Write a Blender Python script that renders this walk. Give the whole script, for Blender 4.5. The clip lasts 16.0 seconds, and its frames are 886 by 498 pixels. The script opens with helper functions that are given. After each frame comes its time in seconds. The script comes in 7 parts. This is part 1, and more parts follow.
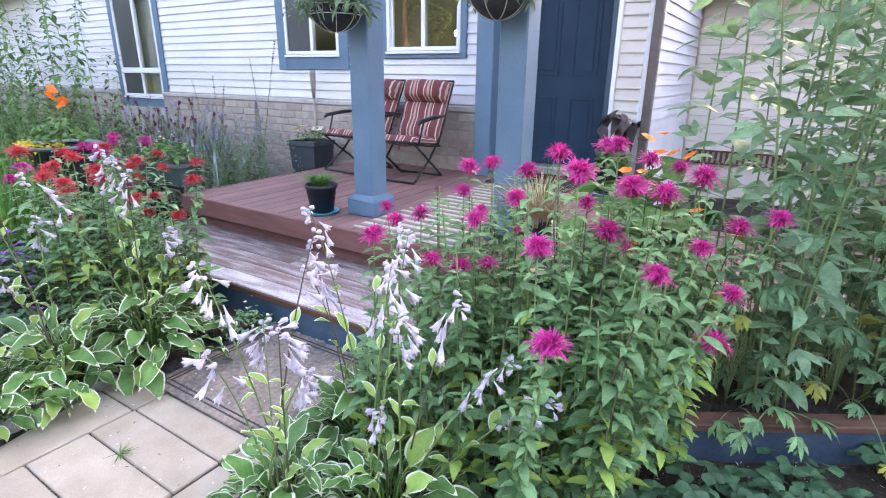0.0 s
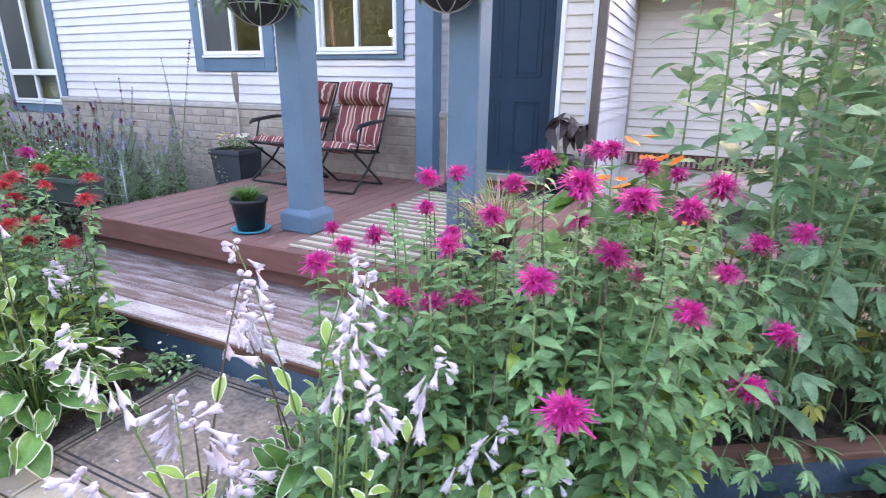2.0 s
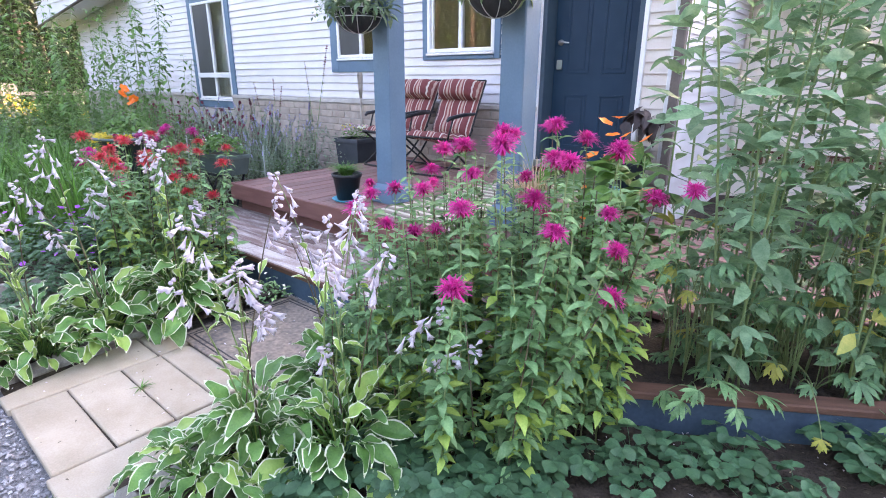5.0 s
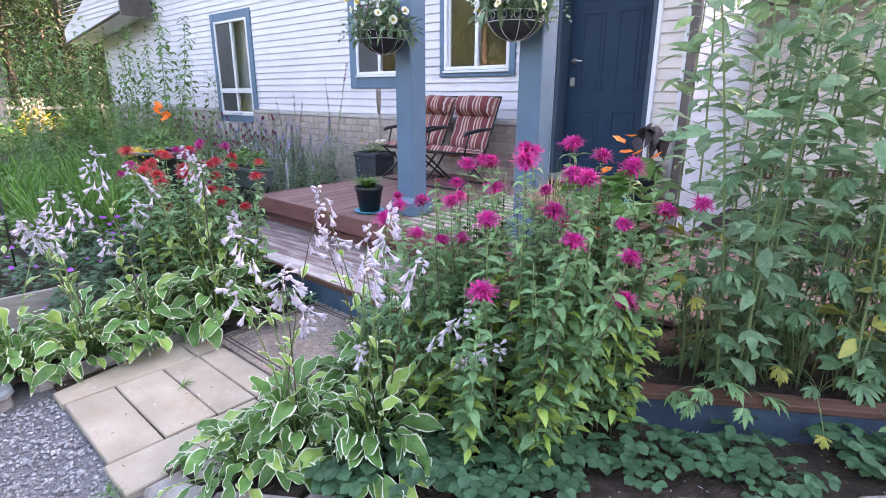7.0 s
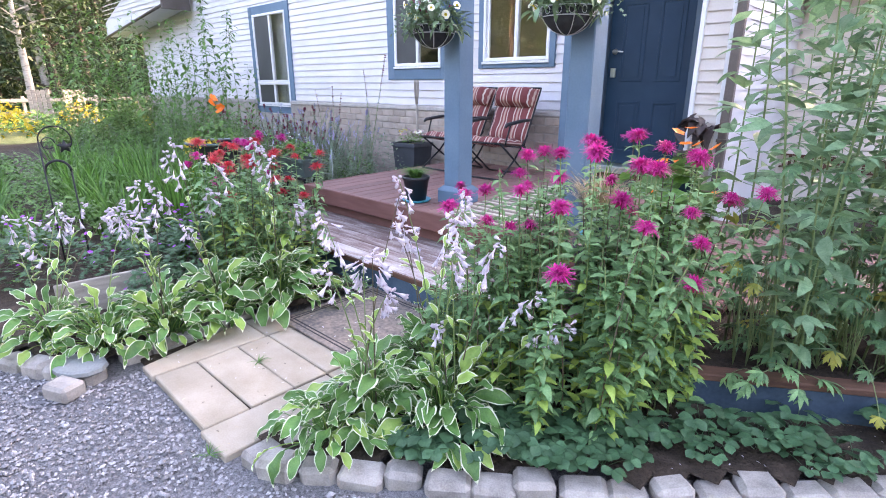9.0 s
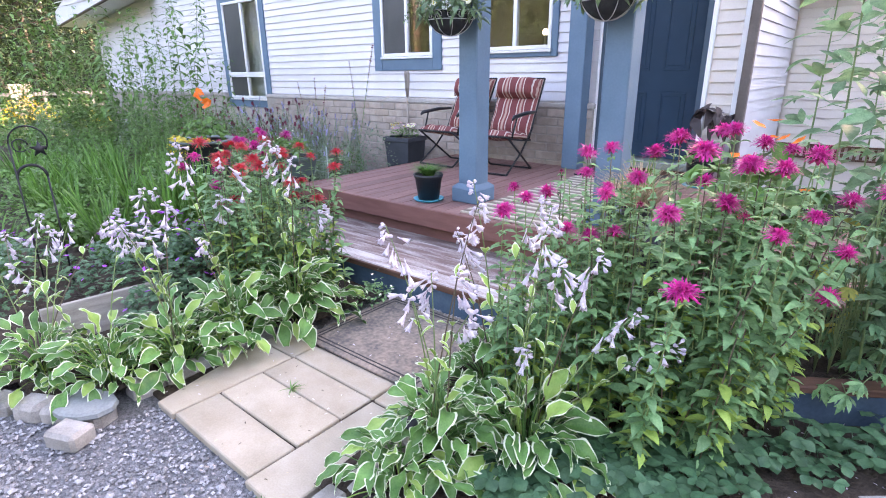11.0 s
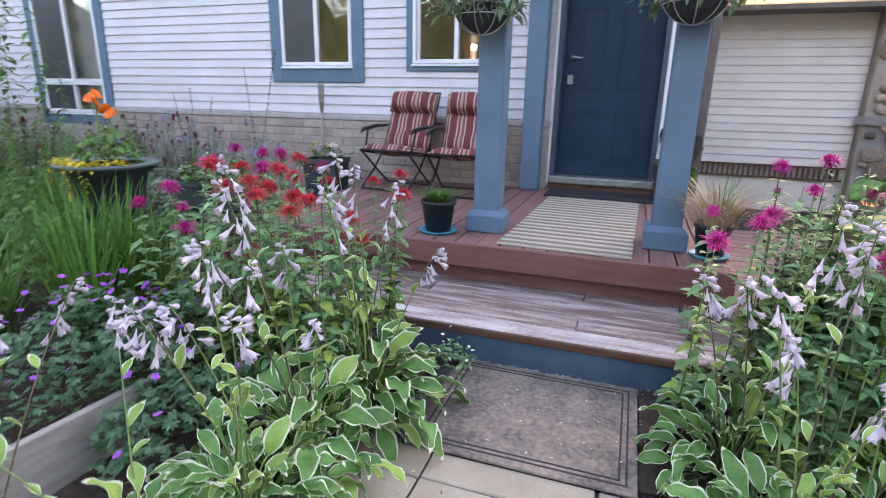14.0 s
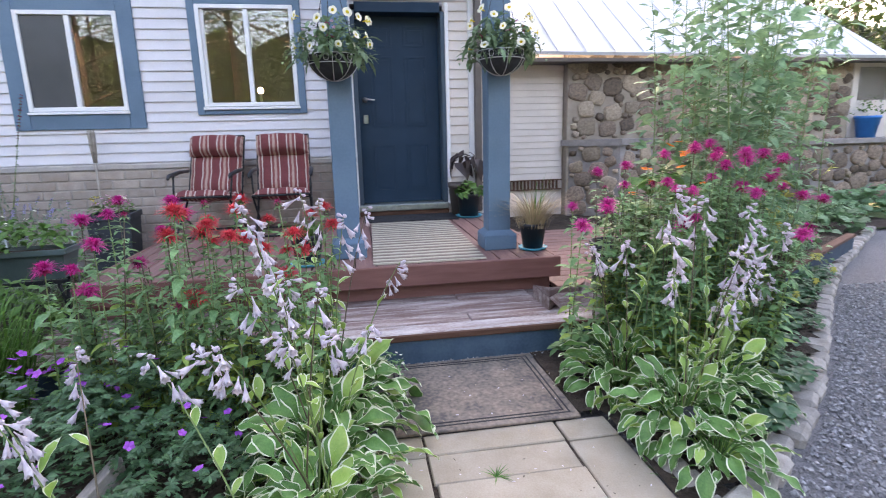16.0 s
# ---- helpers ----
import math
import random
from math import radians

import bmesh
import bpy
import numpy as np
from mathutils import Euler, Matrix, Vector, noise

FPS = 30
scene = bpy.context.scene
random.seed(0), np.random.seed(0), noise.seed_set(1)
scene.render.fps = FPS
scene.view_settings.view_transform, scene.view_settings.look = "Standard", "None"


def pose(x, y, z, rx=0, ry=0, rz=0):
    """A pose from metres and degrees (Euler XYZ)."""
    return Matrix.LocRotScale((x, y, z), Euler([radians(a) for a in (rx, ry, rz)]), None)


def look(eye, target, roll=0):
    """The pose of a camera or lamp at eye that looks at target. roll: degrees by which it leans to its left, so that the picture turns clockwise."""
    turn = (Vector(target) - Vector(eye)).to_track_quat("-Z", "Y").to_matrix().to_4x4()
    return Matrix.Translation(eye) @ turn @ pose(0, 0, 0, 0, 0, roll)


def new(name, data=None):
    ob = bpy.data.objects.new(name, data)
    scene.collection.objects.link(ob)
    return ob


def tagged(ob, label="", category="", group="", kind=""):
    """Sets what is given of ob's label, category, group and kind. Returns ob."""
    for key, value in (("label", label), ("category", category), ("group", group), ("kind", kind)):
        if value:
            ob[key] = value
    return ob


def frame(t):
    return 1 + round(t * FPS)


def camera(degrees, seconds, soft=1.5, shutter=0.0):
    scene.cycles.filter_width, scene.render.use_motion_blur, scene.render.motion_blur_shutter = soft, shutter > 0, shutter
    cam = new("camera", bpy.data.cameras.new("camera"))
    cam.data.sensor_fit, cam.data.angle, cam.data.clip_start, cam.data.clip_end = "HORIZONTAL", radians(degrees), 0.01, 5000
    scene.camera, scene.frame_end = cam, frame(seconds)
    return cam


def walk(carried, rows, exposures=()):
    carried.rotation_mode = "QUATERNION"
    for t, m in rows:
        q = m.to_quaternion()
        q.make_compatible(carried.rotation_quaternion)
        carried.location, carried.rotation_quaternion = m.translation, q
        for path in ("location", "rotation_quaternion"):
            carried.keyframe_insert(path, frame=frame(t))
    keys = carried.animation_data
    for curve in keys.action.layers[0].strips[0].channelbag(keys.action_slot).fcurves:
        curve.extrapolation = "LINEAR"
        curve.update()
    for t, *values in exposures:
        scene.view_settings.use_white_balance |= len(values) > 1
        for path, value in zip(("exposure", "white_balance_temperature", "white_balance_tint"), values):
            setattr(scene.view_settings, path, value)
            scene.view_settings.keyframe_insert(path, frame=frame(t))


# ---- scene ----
cam = camera(80.3, 16.0, soft=1.0, shutter=0.3)
PATH = [
    (0, (0.075, 0.165, 1.429), (-0.943, 1.767, 0.799), 0.7),
    (0.5, (0.052, 0.21, 1.425), (-0.868, 1.873, 0.802), 1.0),
    (1, (-0.011, 0.346, 1.416), (-0.823, 2.073, 0.818), 1.2),
    (1.5, (-0.075, 0.41, 1.405), (-0.854, 2.154, 0.814), 1.1),
    (2, (-0.174, 0.412, 1.395), (-0.981, 2.138, 0.786), 0.8),
    (2.5, (-0.274, 0.38, 1.403), (-1.16, 2.059, 0.773), -0.1),
    (3, (-0.195, 0.346, 1.382), (-1.198, 1.955, 0.747), -0.9),
    (3.5, (-0.017, 0.315, 1.328), (-1.108, 1.867, 0.693), -0.7),
    (4, (0.195, 0.236, 1.351), (-0.938, 1.757, 0.717), -0.1),
    (4.2, (0.295, 0.24, 1.351), (-0.879, 1.733, 0.723), -0.4),
    (6.3, (0.63, 0.065, 1.406), (-0.62, 1.515, 0.825), 0.5),
    (6.5, (0.621, 0.052, 1.401), (-0.634, 1.501, 0.83), 0.4),
    (7, (0.608, 0.033, 1.4), (-0.657, 1.475, 0.833), 0.2),
    (7.5, (0.579, -0.009, 1.398), (-0.693, 1.427, 0.83), 0.2),
    (8, (0.57, -0.107, 1.388), (-0.718, 1.309, 0.81), 0.5),
    (8.5, (0.564, -0.181, 1.411), (-0.75, 1.202, 0.809), 0.5),
    (9, (0.552, -0.206, 1.424), (-0.765, 1.173, 0.821), -0.1),
    (9.2, (0.514, -0.217, 1.425), (-0.79, 1.176, 0.825), 0.1),
    (11.3, (-0.013, -0.294, 1.423), (-1.204, 1.18, 0.785), -0.8),
    (11.5, (-0.057, -0.304, 1.406), (-1.231, 1.183, 0.765), -0.9),
    (12, (-0.248, -0.32, 1.367), (-1.387, 1.19, 0.717), -0.4),
    (12.5, (-0.575, -0.294, 1.346), (-1.706, 1.223, 0.697), 0.7),
    (13, (-0.875, -0.294, 1.333), (-1.838, 1.345, 0.713), 3.0),
    (13.5, (-1.213, -0.355, 1.315), (-2.079, 1.347, 0.721), 3.4),
    (14, (-1.556, -0.368, 1.301), (-2.19, 1.449, 0.755), 1.2),
    (14.5, (-1.846, -0.459, 1.279), (-2.181, 1.455, 0.805), -1.2),
    (15, (-2.064, -0.609, 1.259), (-2.199, 1.337, 0.82), -2.8),
    (15.3, (-2.143, -0.705, 1.246), (-2.128, 1.249, 0.823), -3.0),
    (15.5, (-2.213, -0.748, 1.27), (-2.115, 1.206, 0.855), -2.2),
    (16, (-2.372, -0.833, 1.287), (-2.059, 1.099, 0.876), -1.5),
]
EXPOSE = 3.62
walk(cam, [(t, look(eye, target, roll)) for t, eye, target, roll in PATH],
     [(t, EXPOSE + d, k, g) for t, d, k, g in ((0, 0.29, 7250, 29), (1, 0.02, 7350, 29), (2, 0.29, 7350, 29), (3.5, 0.43, 7300, 30), (4, 0.4, 7250, 30), (7, 0.11, 7300, 31), (8.5, 0.33, 7250, 32), (9, 0.31, 7250, 32), (12, 0.34, 7400, 31), (12.5, 0.26, 7430, 30), (13.5, -0.06, 7450, 28), (14.5, -0.22, 7600, 28), (16, -0.18, 7600, 28))])

# ---- light: a low evening sun behind the house, the garden in its shade under an open sky ----
SUN_EL, SUN_AZ = 16.0, 8.0
world = bpy.data.worlds.new("world")
scene.world = world
world.use_nodes = True
wn = world.node_tree
sky = wn.nodes.new("ShaderNodeTexSky")
sky.sky_type, sky.sun_disc = "NISHITA", False
sky.sun_elevation, sky.sun_rotation = radians(SUN_EL), radians(SUN_AZ)
sky.air_density, sky.dust_density, sky.ozone_density = 1.0, 3.5, 0.6
bgn = wn.nodes["Background"]
wn.links.new(sky.outputs[0], bgn.inputs[0])
bgn.inputs[1].default_value = 0.15
sun_data = bpy.data.lights.new("sun", "SUN")
sun_data.energy, sun_data.angle, sun_data.color = 3.0, radians(0.6), (1.0, 0.86, 0.66)
sun = new("sun", sun_data)
sun_from = Vector((math.sin(radians(SUN_AZ)) * math.cos(radians(SUN_EL)), math.cos(radians(SUN_AZ)) * math.cos(radians(SUN_EL)), math.sin(radians(SUN_EL))))
sun.matrix_world = look(tuple(sun_from * 50), (0, 0, 0))


# ---- materials ----
def node_mat(name):
    m = bpy.data.materials.new(name)
    m.use_nodes = True
    return m, m.node_tree, m.node_tree.nodes["Principled BSDF"]


def surface(name, a, b, scale=6.0, fine=90.0, rough=0.7, bump=0.25, metal=0.0, stretch=(1, 1, 1), vary=0.12, world_space=False,
            fine_mix=0.35, spec=0.4, contrast=(0.35, 0.65), through_light=0.0, depth=0.004, island=False):
    """Two-scale procedural surface between the colours a and b, varied per object or island."""
    m, nt, bs = node_mat(name)
    N, L = nt.nodes, nt.links
    if world_space:
        co = N.new("ShaderNodeNewGeometry").outputs["Position"]
    else:
        co = N.new("ShaderNodeTexCoord").outputs["Object"]
    rnd = N.new("ShaderNodeNewGeometry").outputs["Random Per Island"] if island else N.new("ShaderNodeObjectInfo").outputs["Random"]
    mp = N.new("ShaderNodeMapping")
    mp.inputs["Scale"].default_value = stretch
    L.new(co, mp.inputs[0])
    if not world_space:
        sh = N.new("ShaderNodeCombineXYZ")
        mu = N.new("ShaderNodeMath")
        mu.operation, mu.inputs[1].default_value = "MULTIPLY", 37.0
        L.new(rnd, mu.inputs[0])
        for i in range(3):
            L.new(mu.outputs[0], sh.inputs[i])
        L.new(sh.outputs[0], mp.inputs["Location"])
    n1, n2 = N.new("ShaderNodeTexNoise"), N.new("ShaderNodeTexNoise")
    n1.inputs["Scale"].default_value, n1.inputs["Detail"].default_value = scale, 5
    n2.inputs["Scale"].default_value, n2.inputs["Detail"].default_value = fine, 3
    L.new(mp.outputs[0], n1.inputs[0])
    L.new(mp.outputs[0], n2.inputs[0])
    mx = N.new("ShaderNodeMix")
    mx.data_type = "FLOAT"
    mx.inputs[0].default_value = fine_mix
    L.new(n1.outputs[0], mx.inputs[2])
    L.new(n2.outputs[0], mx.inputs[3])
    rp = N.new("ShaderNodeMapRange")
    rp.inputs[1].default_value, rp.inputs[2].default_value = contrast
    L.new(mx.outputs[0], rp.inputs[0])
    cm = N.new("ShaderNodeMix")
    cm.data_type = "RGBA"
    cm.inputs[6].default_value, cm.inputs[7].default_value = (*a, 1), (*b, 1)
    L.new(rp.outputs[0], cm.inputs[0])
    hs = N.new("ShaderNodeHueSaturation")
    vr = N.new("ShaderNodeMapRange")
    vr.inputs[3].default_value, vr.inputs[4].default_value = 1 - vary, 1 + vary
    L.new(rnd, vr.inputs[0])
    L.new(vr.outputs[0], hs.inputs["Value"])
    L.new(cm.outputs[2], hs.inputs["Color"])
    L.new(hs.outputs[0], bs.inputs["Base Color"])
    bs.inputs["Roughness"].default_value, bs.inputs["Metallic"].default_value = rough, metal
    bs.inputs["Specular IOR Level"].default_value = spec
    if bump:
        bp = N.new("ShaderNodeBump")
        bp.inputs["Strength"].default_value, bp.inputs["Distance"].default_value = bump, depth
        L.new(mx.outputs[0], bp.inputs["Height"])
        L.new(bp.outputs[0], bs.inputs["Normal"])
    if through_light:
        tr = N.new("ShaderNodeBsdfTranslucent")
        L.new(hs.outputs[0], tr.inputs[0])
        ms = N.new("ShaderNodeMixShader")
        ms.inputs[0].default_value = through_light
        L.new(bs.outputs[0], ms.inputs[1])
        L.new(tr.outputs[0], ms.inputs[2])
        L.new(ms.outputs[0], N["Material Output"].inputs[0])
    return m


def leaf_mat(name, a, b, vary=0.22, through_light=0.3, rough=0.5, scale=25.0, island=True):
    return surface(name, a, b, scale=scale, fine=140, rough=rough, bump=0.15, vary=vary, through_light=through_light, island=island, spec=0.35)


def striped(name, colours, width, axis=1, rough=0.9, cycle=None):
    """Woven cloth with straight stripes of the given colours and widths along one axis of the object."""
    m, nt, bs = node_mat(name)
    N, L = nt.nodes, nt.links
    sp = N.new("ShaderNodeSeparateXYZ")
    tc = N.new("ShaderNodeTexCoord")
    wob = N.new("ShaderNodeTexNoise")
    wob.inputs["Scale"].default_value = 9
    L.new(tc.outputs["Object"], wob.inputs[0])
    L.new(tc.outputs["Object"], sp.inputs[0])
    ad = N.new("ShaderNodeMath")
    ad.operation, ad.inputs[2].default_value = "MULTIPLY_ADD", 0.0
    ad.inputs[1].default_value = 0.012
    L.new(wob.outputs[0], ad.inputs[0])
    L.new(sp.outputs[axis], ad.inputs[2])
    fr = N.new("ShaderNodeMath")
    fr.operation, fr.inputs[1].default_value = "DIVIDE", width
    L.new(ad.outputs[0], fr.inputs[0])
    fc = N.new("ShaderNodeMath")
    fc.operation = "FRACT"
    L.new(fr.outputs[0], fc.inputs[0])
    rp = N.new("ShaderNodeValToRGB")
    rp.color_ramp.interpolation = "CONSTANT"
    while len(rp.color_ramp.elements) < len(colours):
        rp.color_ramp.elements.new(0.5)
    for e, (p, c) in zip(rp.color_ramp.elements, colours):
        e.position, e.color = p, (*c, 1)
    L.new(fc.outputs[0], rp.inputs[0])
    nz = N.new("ShaderNodeTexNoise")
    nz.inputs["Scale"].default_value, nz.inputs["Detail"].default_value = 60, 4
    L.new(tc.outputs["Object"], nz.inputs[0])
    mr = N.new("ShaderNodeMapRange")
    mr.inputs[3].default_value, mr.inputs[4].default_value = 0.7, 1.2
    L.new(nz.outputs[0], mr.inputs[0])
    mu = N.new("ShaderNodeMix")
    mu.data_type, mu.blend_type = "RGBA", "MULTIPLY"
    mu.inputs[0].default_value = 1
    L.new(rp.outputs[0], mu.inputs[6])
    L.new(mr.outputs[0], mu.inputs[7])
    L.new(mu.outputs[2], bs.inputs["Base Color"])
    bs.inputs["Roughness"].default_value = rough
    bp = N.new("ShaderNodeBump")
    bp.inputs["Strength"].default_value, bp.inputs["Distance"].default_value = 0.4, 0.003
    L.new(nz.outputs[0], bp.inputs["Height"])
    L.new(bp.outputs[0], bs.inputs["Normal"])
    return m


M_SIDING = surface("siding_paint", (0.57, 0.553, 0.57), (0.64, 0.62, 0.64), 3, 60, 0.55, 0.08, vary=0.03, world_space=True)
M_SIDING_CREAM = surface("cream_siding_paint", (0.58, 0.515, 0.46), (0.65, 0.585, 0.53), 3, 60, 0.6, 0.08, vary=0.03, world_space=True)
M_BLUE = surface("blue_grey_paint", (0.08, 0.145, 0.212), (0.105, 0.178, 0.25), 4, 70, 0.55, 0.2, vary=0.05)
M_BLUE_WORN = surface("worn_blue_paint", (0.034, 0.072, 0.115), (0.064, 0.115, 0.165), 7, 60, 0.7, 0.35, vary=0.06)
M_BEDBOARD = surface("weathered_navy_paint", (0.02, 0.042, 0.07), (0.045, 0.08, 0.115), 7, 60, 0.75, 0.4, vary=0.06)
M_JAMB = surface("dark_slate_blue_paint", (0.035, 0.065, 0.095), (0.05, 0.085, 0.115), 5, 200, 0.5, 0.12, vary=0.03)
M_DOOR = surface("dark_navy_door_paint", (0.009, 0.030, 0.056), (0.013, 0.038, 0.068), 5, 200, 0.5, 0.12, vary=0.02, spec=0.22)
M_VINYL = surface("white_vinyl", (0.69, 0.69, 0.70), (0.75, 0.75, 0.75), 5, 120, 0.35, 0.03, vary=0.02)
M_DECK = surface("brown_deck_stain", (0.145, 0.068, 0.058), (0.24, 0.135, 0.118), 5, 60, 0.6, 0.4, stretch=(1.0, 12, 12), vary=0.16)
M_FASCIA = surface("red_brown_fascia_stain", (0.15, 0.062, 0.05), (0.21, 0.095, 0.08), 4, 80, 0.55, 0.3, stretch=(1, 8, 8), vary=0.06)
M_STEP = surface("flaking_step_stain", (0.165, 0.105, 0.092), (0.46, 0.41, 0.385), 3, 40, 0.75, 0.45, stretch=(1.0, 7, 7), vary=0.24, contrast=(0.45, 0.70))
M_STEP_PALE = surface("bleached_step_board", (0.24, 0.165, 0.15), (0.54, 0.50, 0.48), 2.5, 40, 0.75, 0.5, stretch=(1.0, 5, 5), vary=0.1, contrast=(0.38, 0.6))
M_BRICK = surface("grey_tan_brick", (0.29, 0.235, 0.20), (0.40, 0.335, 0.29), 9, 110, 0.9, 0.5, vary=0.13)
M_MORTAR = surface("mortar", (0.30, 0.265, 0.235), (0.38, 0.34, 0.305), 12, 160, 0.95, 0.5, world_space=True)
M_LEDGE = surface("stone_ledge", (0.36, 0.33, 0.31), (0.50, 0.46, 0.43), 8, 90, 0.9, 0.4, world_space=True)
M_PAVER = surface("buff_sandstone", (0.30, 0.252, 0.185), (0.415, 0.36, 0.282), 5, 150, 0.9, 0.5, vary=0.08, depth=0.003)
M_EDGING = surface("concrete_edging", (0.20, 0.183, 0.165), (0.39, 0.36, 0.325), 12, 160, 0.95, 0.7, vary=0.14)
M_GRAVEL = surface("grey_gravel", (0.14, 0.14, 0.146), (0.38, 0.378, 0.385), 30, 200, 0.9, 0.4, vary=0.42, island=True)
M_GRAVELBED = surface("gravel_bed", (0.08, 0.08, 0.084), (0.29, 0.288, 0.295), 70, 170, 0.95, 1.0, world_space=True, depth=0.02, fine_mix=0.55)
M_SOIL = surface("dark_soil", (0.022, 0.015, 0.010), (0.07, 0.05, 0.036), 14, 80, 1.0, 1.0, world_space=True, depth=0.03)
M_LAWN = surface("meadow_ground", (0.025, 0.045, 0.010), (0.07, 0.10, 0.03), 3, 60, 1.0, 1.0, world_space=True, depth=0.04)
M_MAT = surface("worn_grey_door_mat", (0.095, 0.086, 0.078), (0.29, 0.23, 0.18), 5, 45, 1.0, 0.9, world_space=True, fine_mix=0.45, contrast=(0.38, 0.64))
M_MATDARK = surface("dark_mat_groove", (0.035, 0.033, 0.034), (0.06, 0.056, 0.055), 9, 160, 1.0, 0.5, world_space=True)
M_RUBBER = surface("black_rubber", (0.012, 0.013, 0.016), (0.03, 0.031, 0.036), 15, 160, 0.8, 0.5)
M_PLASTIC = surface("black_plastic", (0.012, 0.014, 0.018), (0.022, 0.025, 0.03), 8, 90, 0.42, 0.1)
M_PLANTER = surface("charcoal_planter", (0.035, 0.042, 0.052), (0.055, 0.063, 0.075), 8, 90, 0.6, 0.15)
M_GREENTUB = surface("green_grey_trough", (0.055, 0.085, 0.080), (0.075, 0.11, 0.105), 8, 90, 0.5, 0.12)
M_TURQ = surface("turquoise_plastic", (0.02, 0.30, 0.42), (0.03, 0.37, 0.50), 9, 90, 0.4, 0.05)
M_BLUEPOT = surface("bright_blue_glaze", (0.01, 0.17, 0.52), (0.012, 0.22, 0.62), 9, 90, 0.35, 0.05)
M_IRON = surface("black_iron", (0.012, 0.013, 0.015), (0.03, 0.03, 0.033), 20, 120, 0.5, 0.2, metal=0.4)
M_WIRE = surface("galvanised_wire", (0.25, 0.29, 0.27), (0.38, 0.42, 0.39), 20, 120, 0.4, 0.1, metal=0.8)
M_BASKETWIRE = surface("pale_basket_wire", (0.48, 0.49, 0.51), (0.6, 0.61, 0.63), 20, 120, 0.45, 0.1, metal=0.5)
M_LINER = surface("dark_basket_liner", (0.018, 0.02, 0.024), (0.04, 0.042, 0.048), 30, 150, 0.95, 0.8)
M_BRASS = surface("satin_nickel", (0.5, 0.47, 0.42), (0.6, 0.57, 0.52), 20, 200, 0.3, 0.05, metal=1.0)
M_BAMBOO = surface("weathered_bamboo", (0.22, 0.19, 0.16), (0.36, 0.32, 0.28), 10, 90, 0.8, 0.4, stretch=(6, 6, 1))
M_WOODGREY = surface("weathered_grey_wood", (0.22, 0.195, 0.17), (0.38, 0.35, 0.31), 5, 70, 0.85, 0.5, stretch=(1, 8, 8))
M_WOODBROWN = surface("rusty_brown_wood", (0.075, 0.034, 0.022), (0.145, 0.07, 0.044), 5, 70, 0.8, 0.5, stretch=(1, 8, 8))
M_ROOF = surface("white_metal_roof", (0.50, 0.52, 0.55), (0.62, 0.64, 0.66), 2, 30, 0.5, 0.08, metal=0.0, world_space=True)
M_GUTTER = surface("brown_downspout", (0.085, 0.068, 0.06), (0.12, 0.098, 0.088), 6, 80, 0.5, 0.1)
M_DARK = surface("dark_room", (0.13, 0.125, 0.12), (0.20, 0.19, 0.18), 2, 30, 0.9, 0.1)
M_SCREEN = surface("grey_insect_screen", (0.045, 0.05, 0.054), (0.07, 0.075, 0.08), 2, 400, 0.35, 0.1)
M_CURTAIN = surface("grey_curtain", (0.55, 0.54, 0.52), (0.68, 0.67, 0.65), 3, 60, 0.95, 0.2, stretch=(12, 1, 1))
M_STONE = surface("field_stone", (0.10, 0.078, 0.064), (0.29, 0.215, 0.16), 5, 60, 0.9, 0.7, vary=0.5, depth=0.008)
M_STONE_B = surface("pale_field_stone", (0.20, 0.155, 0.115), (0.40, 0.32, 0.24), 5, 60, 0.9, 0.7, vary=0.3, depth=0.008)
M_CAP = surface("concrete_cap", (0.22, 0.20, 0.19), (0.33, 0.30, 0.285), 8, 90, 0.9, 0.5, world_space=True)
M_WALLMORTAR = surface("tan_wall_mortar", (0.27, 0.225, 0.18), (0.38, 0.32, 0.26), 8, 90, 0.95, 0.6, world_space=True)
M_FLAG = surface("blue_grey_flagstone", (0.16, 0.175, 0.175), (0.27, 0.29, 0.285), 6, 90, 0.85, 0.4)
M_BARK = surface("bark", (0.045, 0.035, 0.027), (0.13, 0.10, 0.08), 12, 60, 1.0, 0.9, stretch=(4, 4, 1), depth=0.02)
M_BIRCH = surface("birch_bark", (0.10, 0.08, 0.07), (0.46, 0.42, 0.38), 6, 40, 0.8, 0.4, stretch=(1, 1, 5), contrast=(0.36, 0.5))
M_CUSHION = striped("striped_cushion_cloth", [(0.0, (0.16, 0.035, 0.036)), (0.30, (0.52, 0.44, 0.38)), (0.36, (0.20, 0.055, 0.05)), (0.50, (0.40, 0.26, 0.21)),
                                              (0.64, (0.20, 0.055, 0.05)), (0.78, (0.52, 0.44, 0.38)), (0.84, (0.16, 0.035, 0.036))], 0.165, 0)
M_RUG = striped("striped_rug_cloth", [(0.0, (0.46, 0.42, 0.33)), (0.40, (0.16, 0.135, 0.105)), (0.72, (0.25, 0.20, 0.16))], 0.105, 1)
M_WHITE_PETAL = leaf_mat("pale_lilac_petal", (0.53, 0.46, 0.55), (0.75, 0.70, 0.735), 0.12, 0.4, scale=60)
M_PETUNIA = leaf_mat("cream_petunia_petal", (0.78, 0.75, 0.58), (0.85, 0.83, 0.72), 0.06, 0.35)
M_MAGENTA = leaf_mat("magenta_petal", (0.50, 0.018, 0.20), (0.72, 0.06, 0.36), 0.25, 0.35)
M_MAG_DARK = leaf_mat("faded_crimson_petal", (0.26, 0.018, 0.07), (0.42, 0.035, 0.14), 0.2, 0.3)
M_RED = leaf_mat("scarlet_petal", (0.52, 0.03, 0.05), (0.72, 0.085, 0.10), 0.2, 0.35)
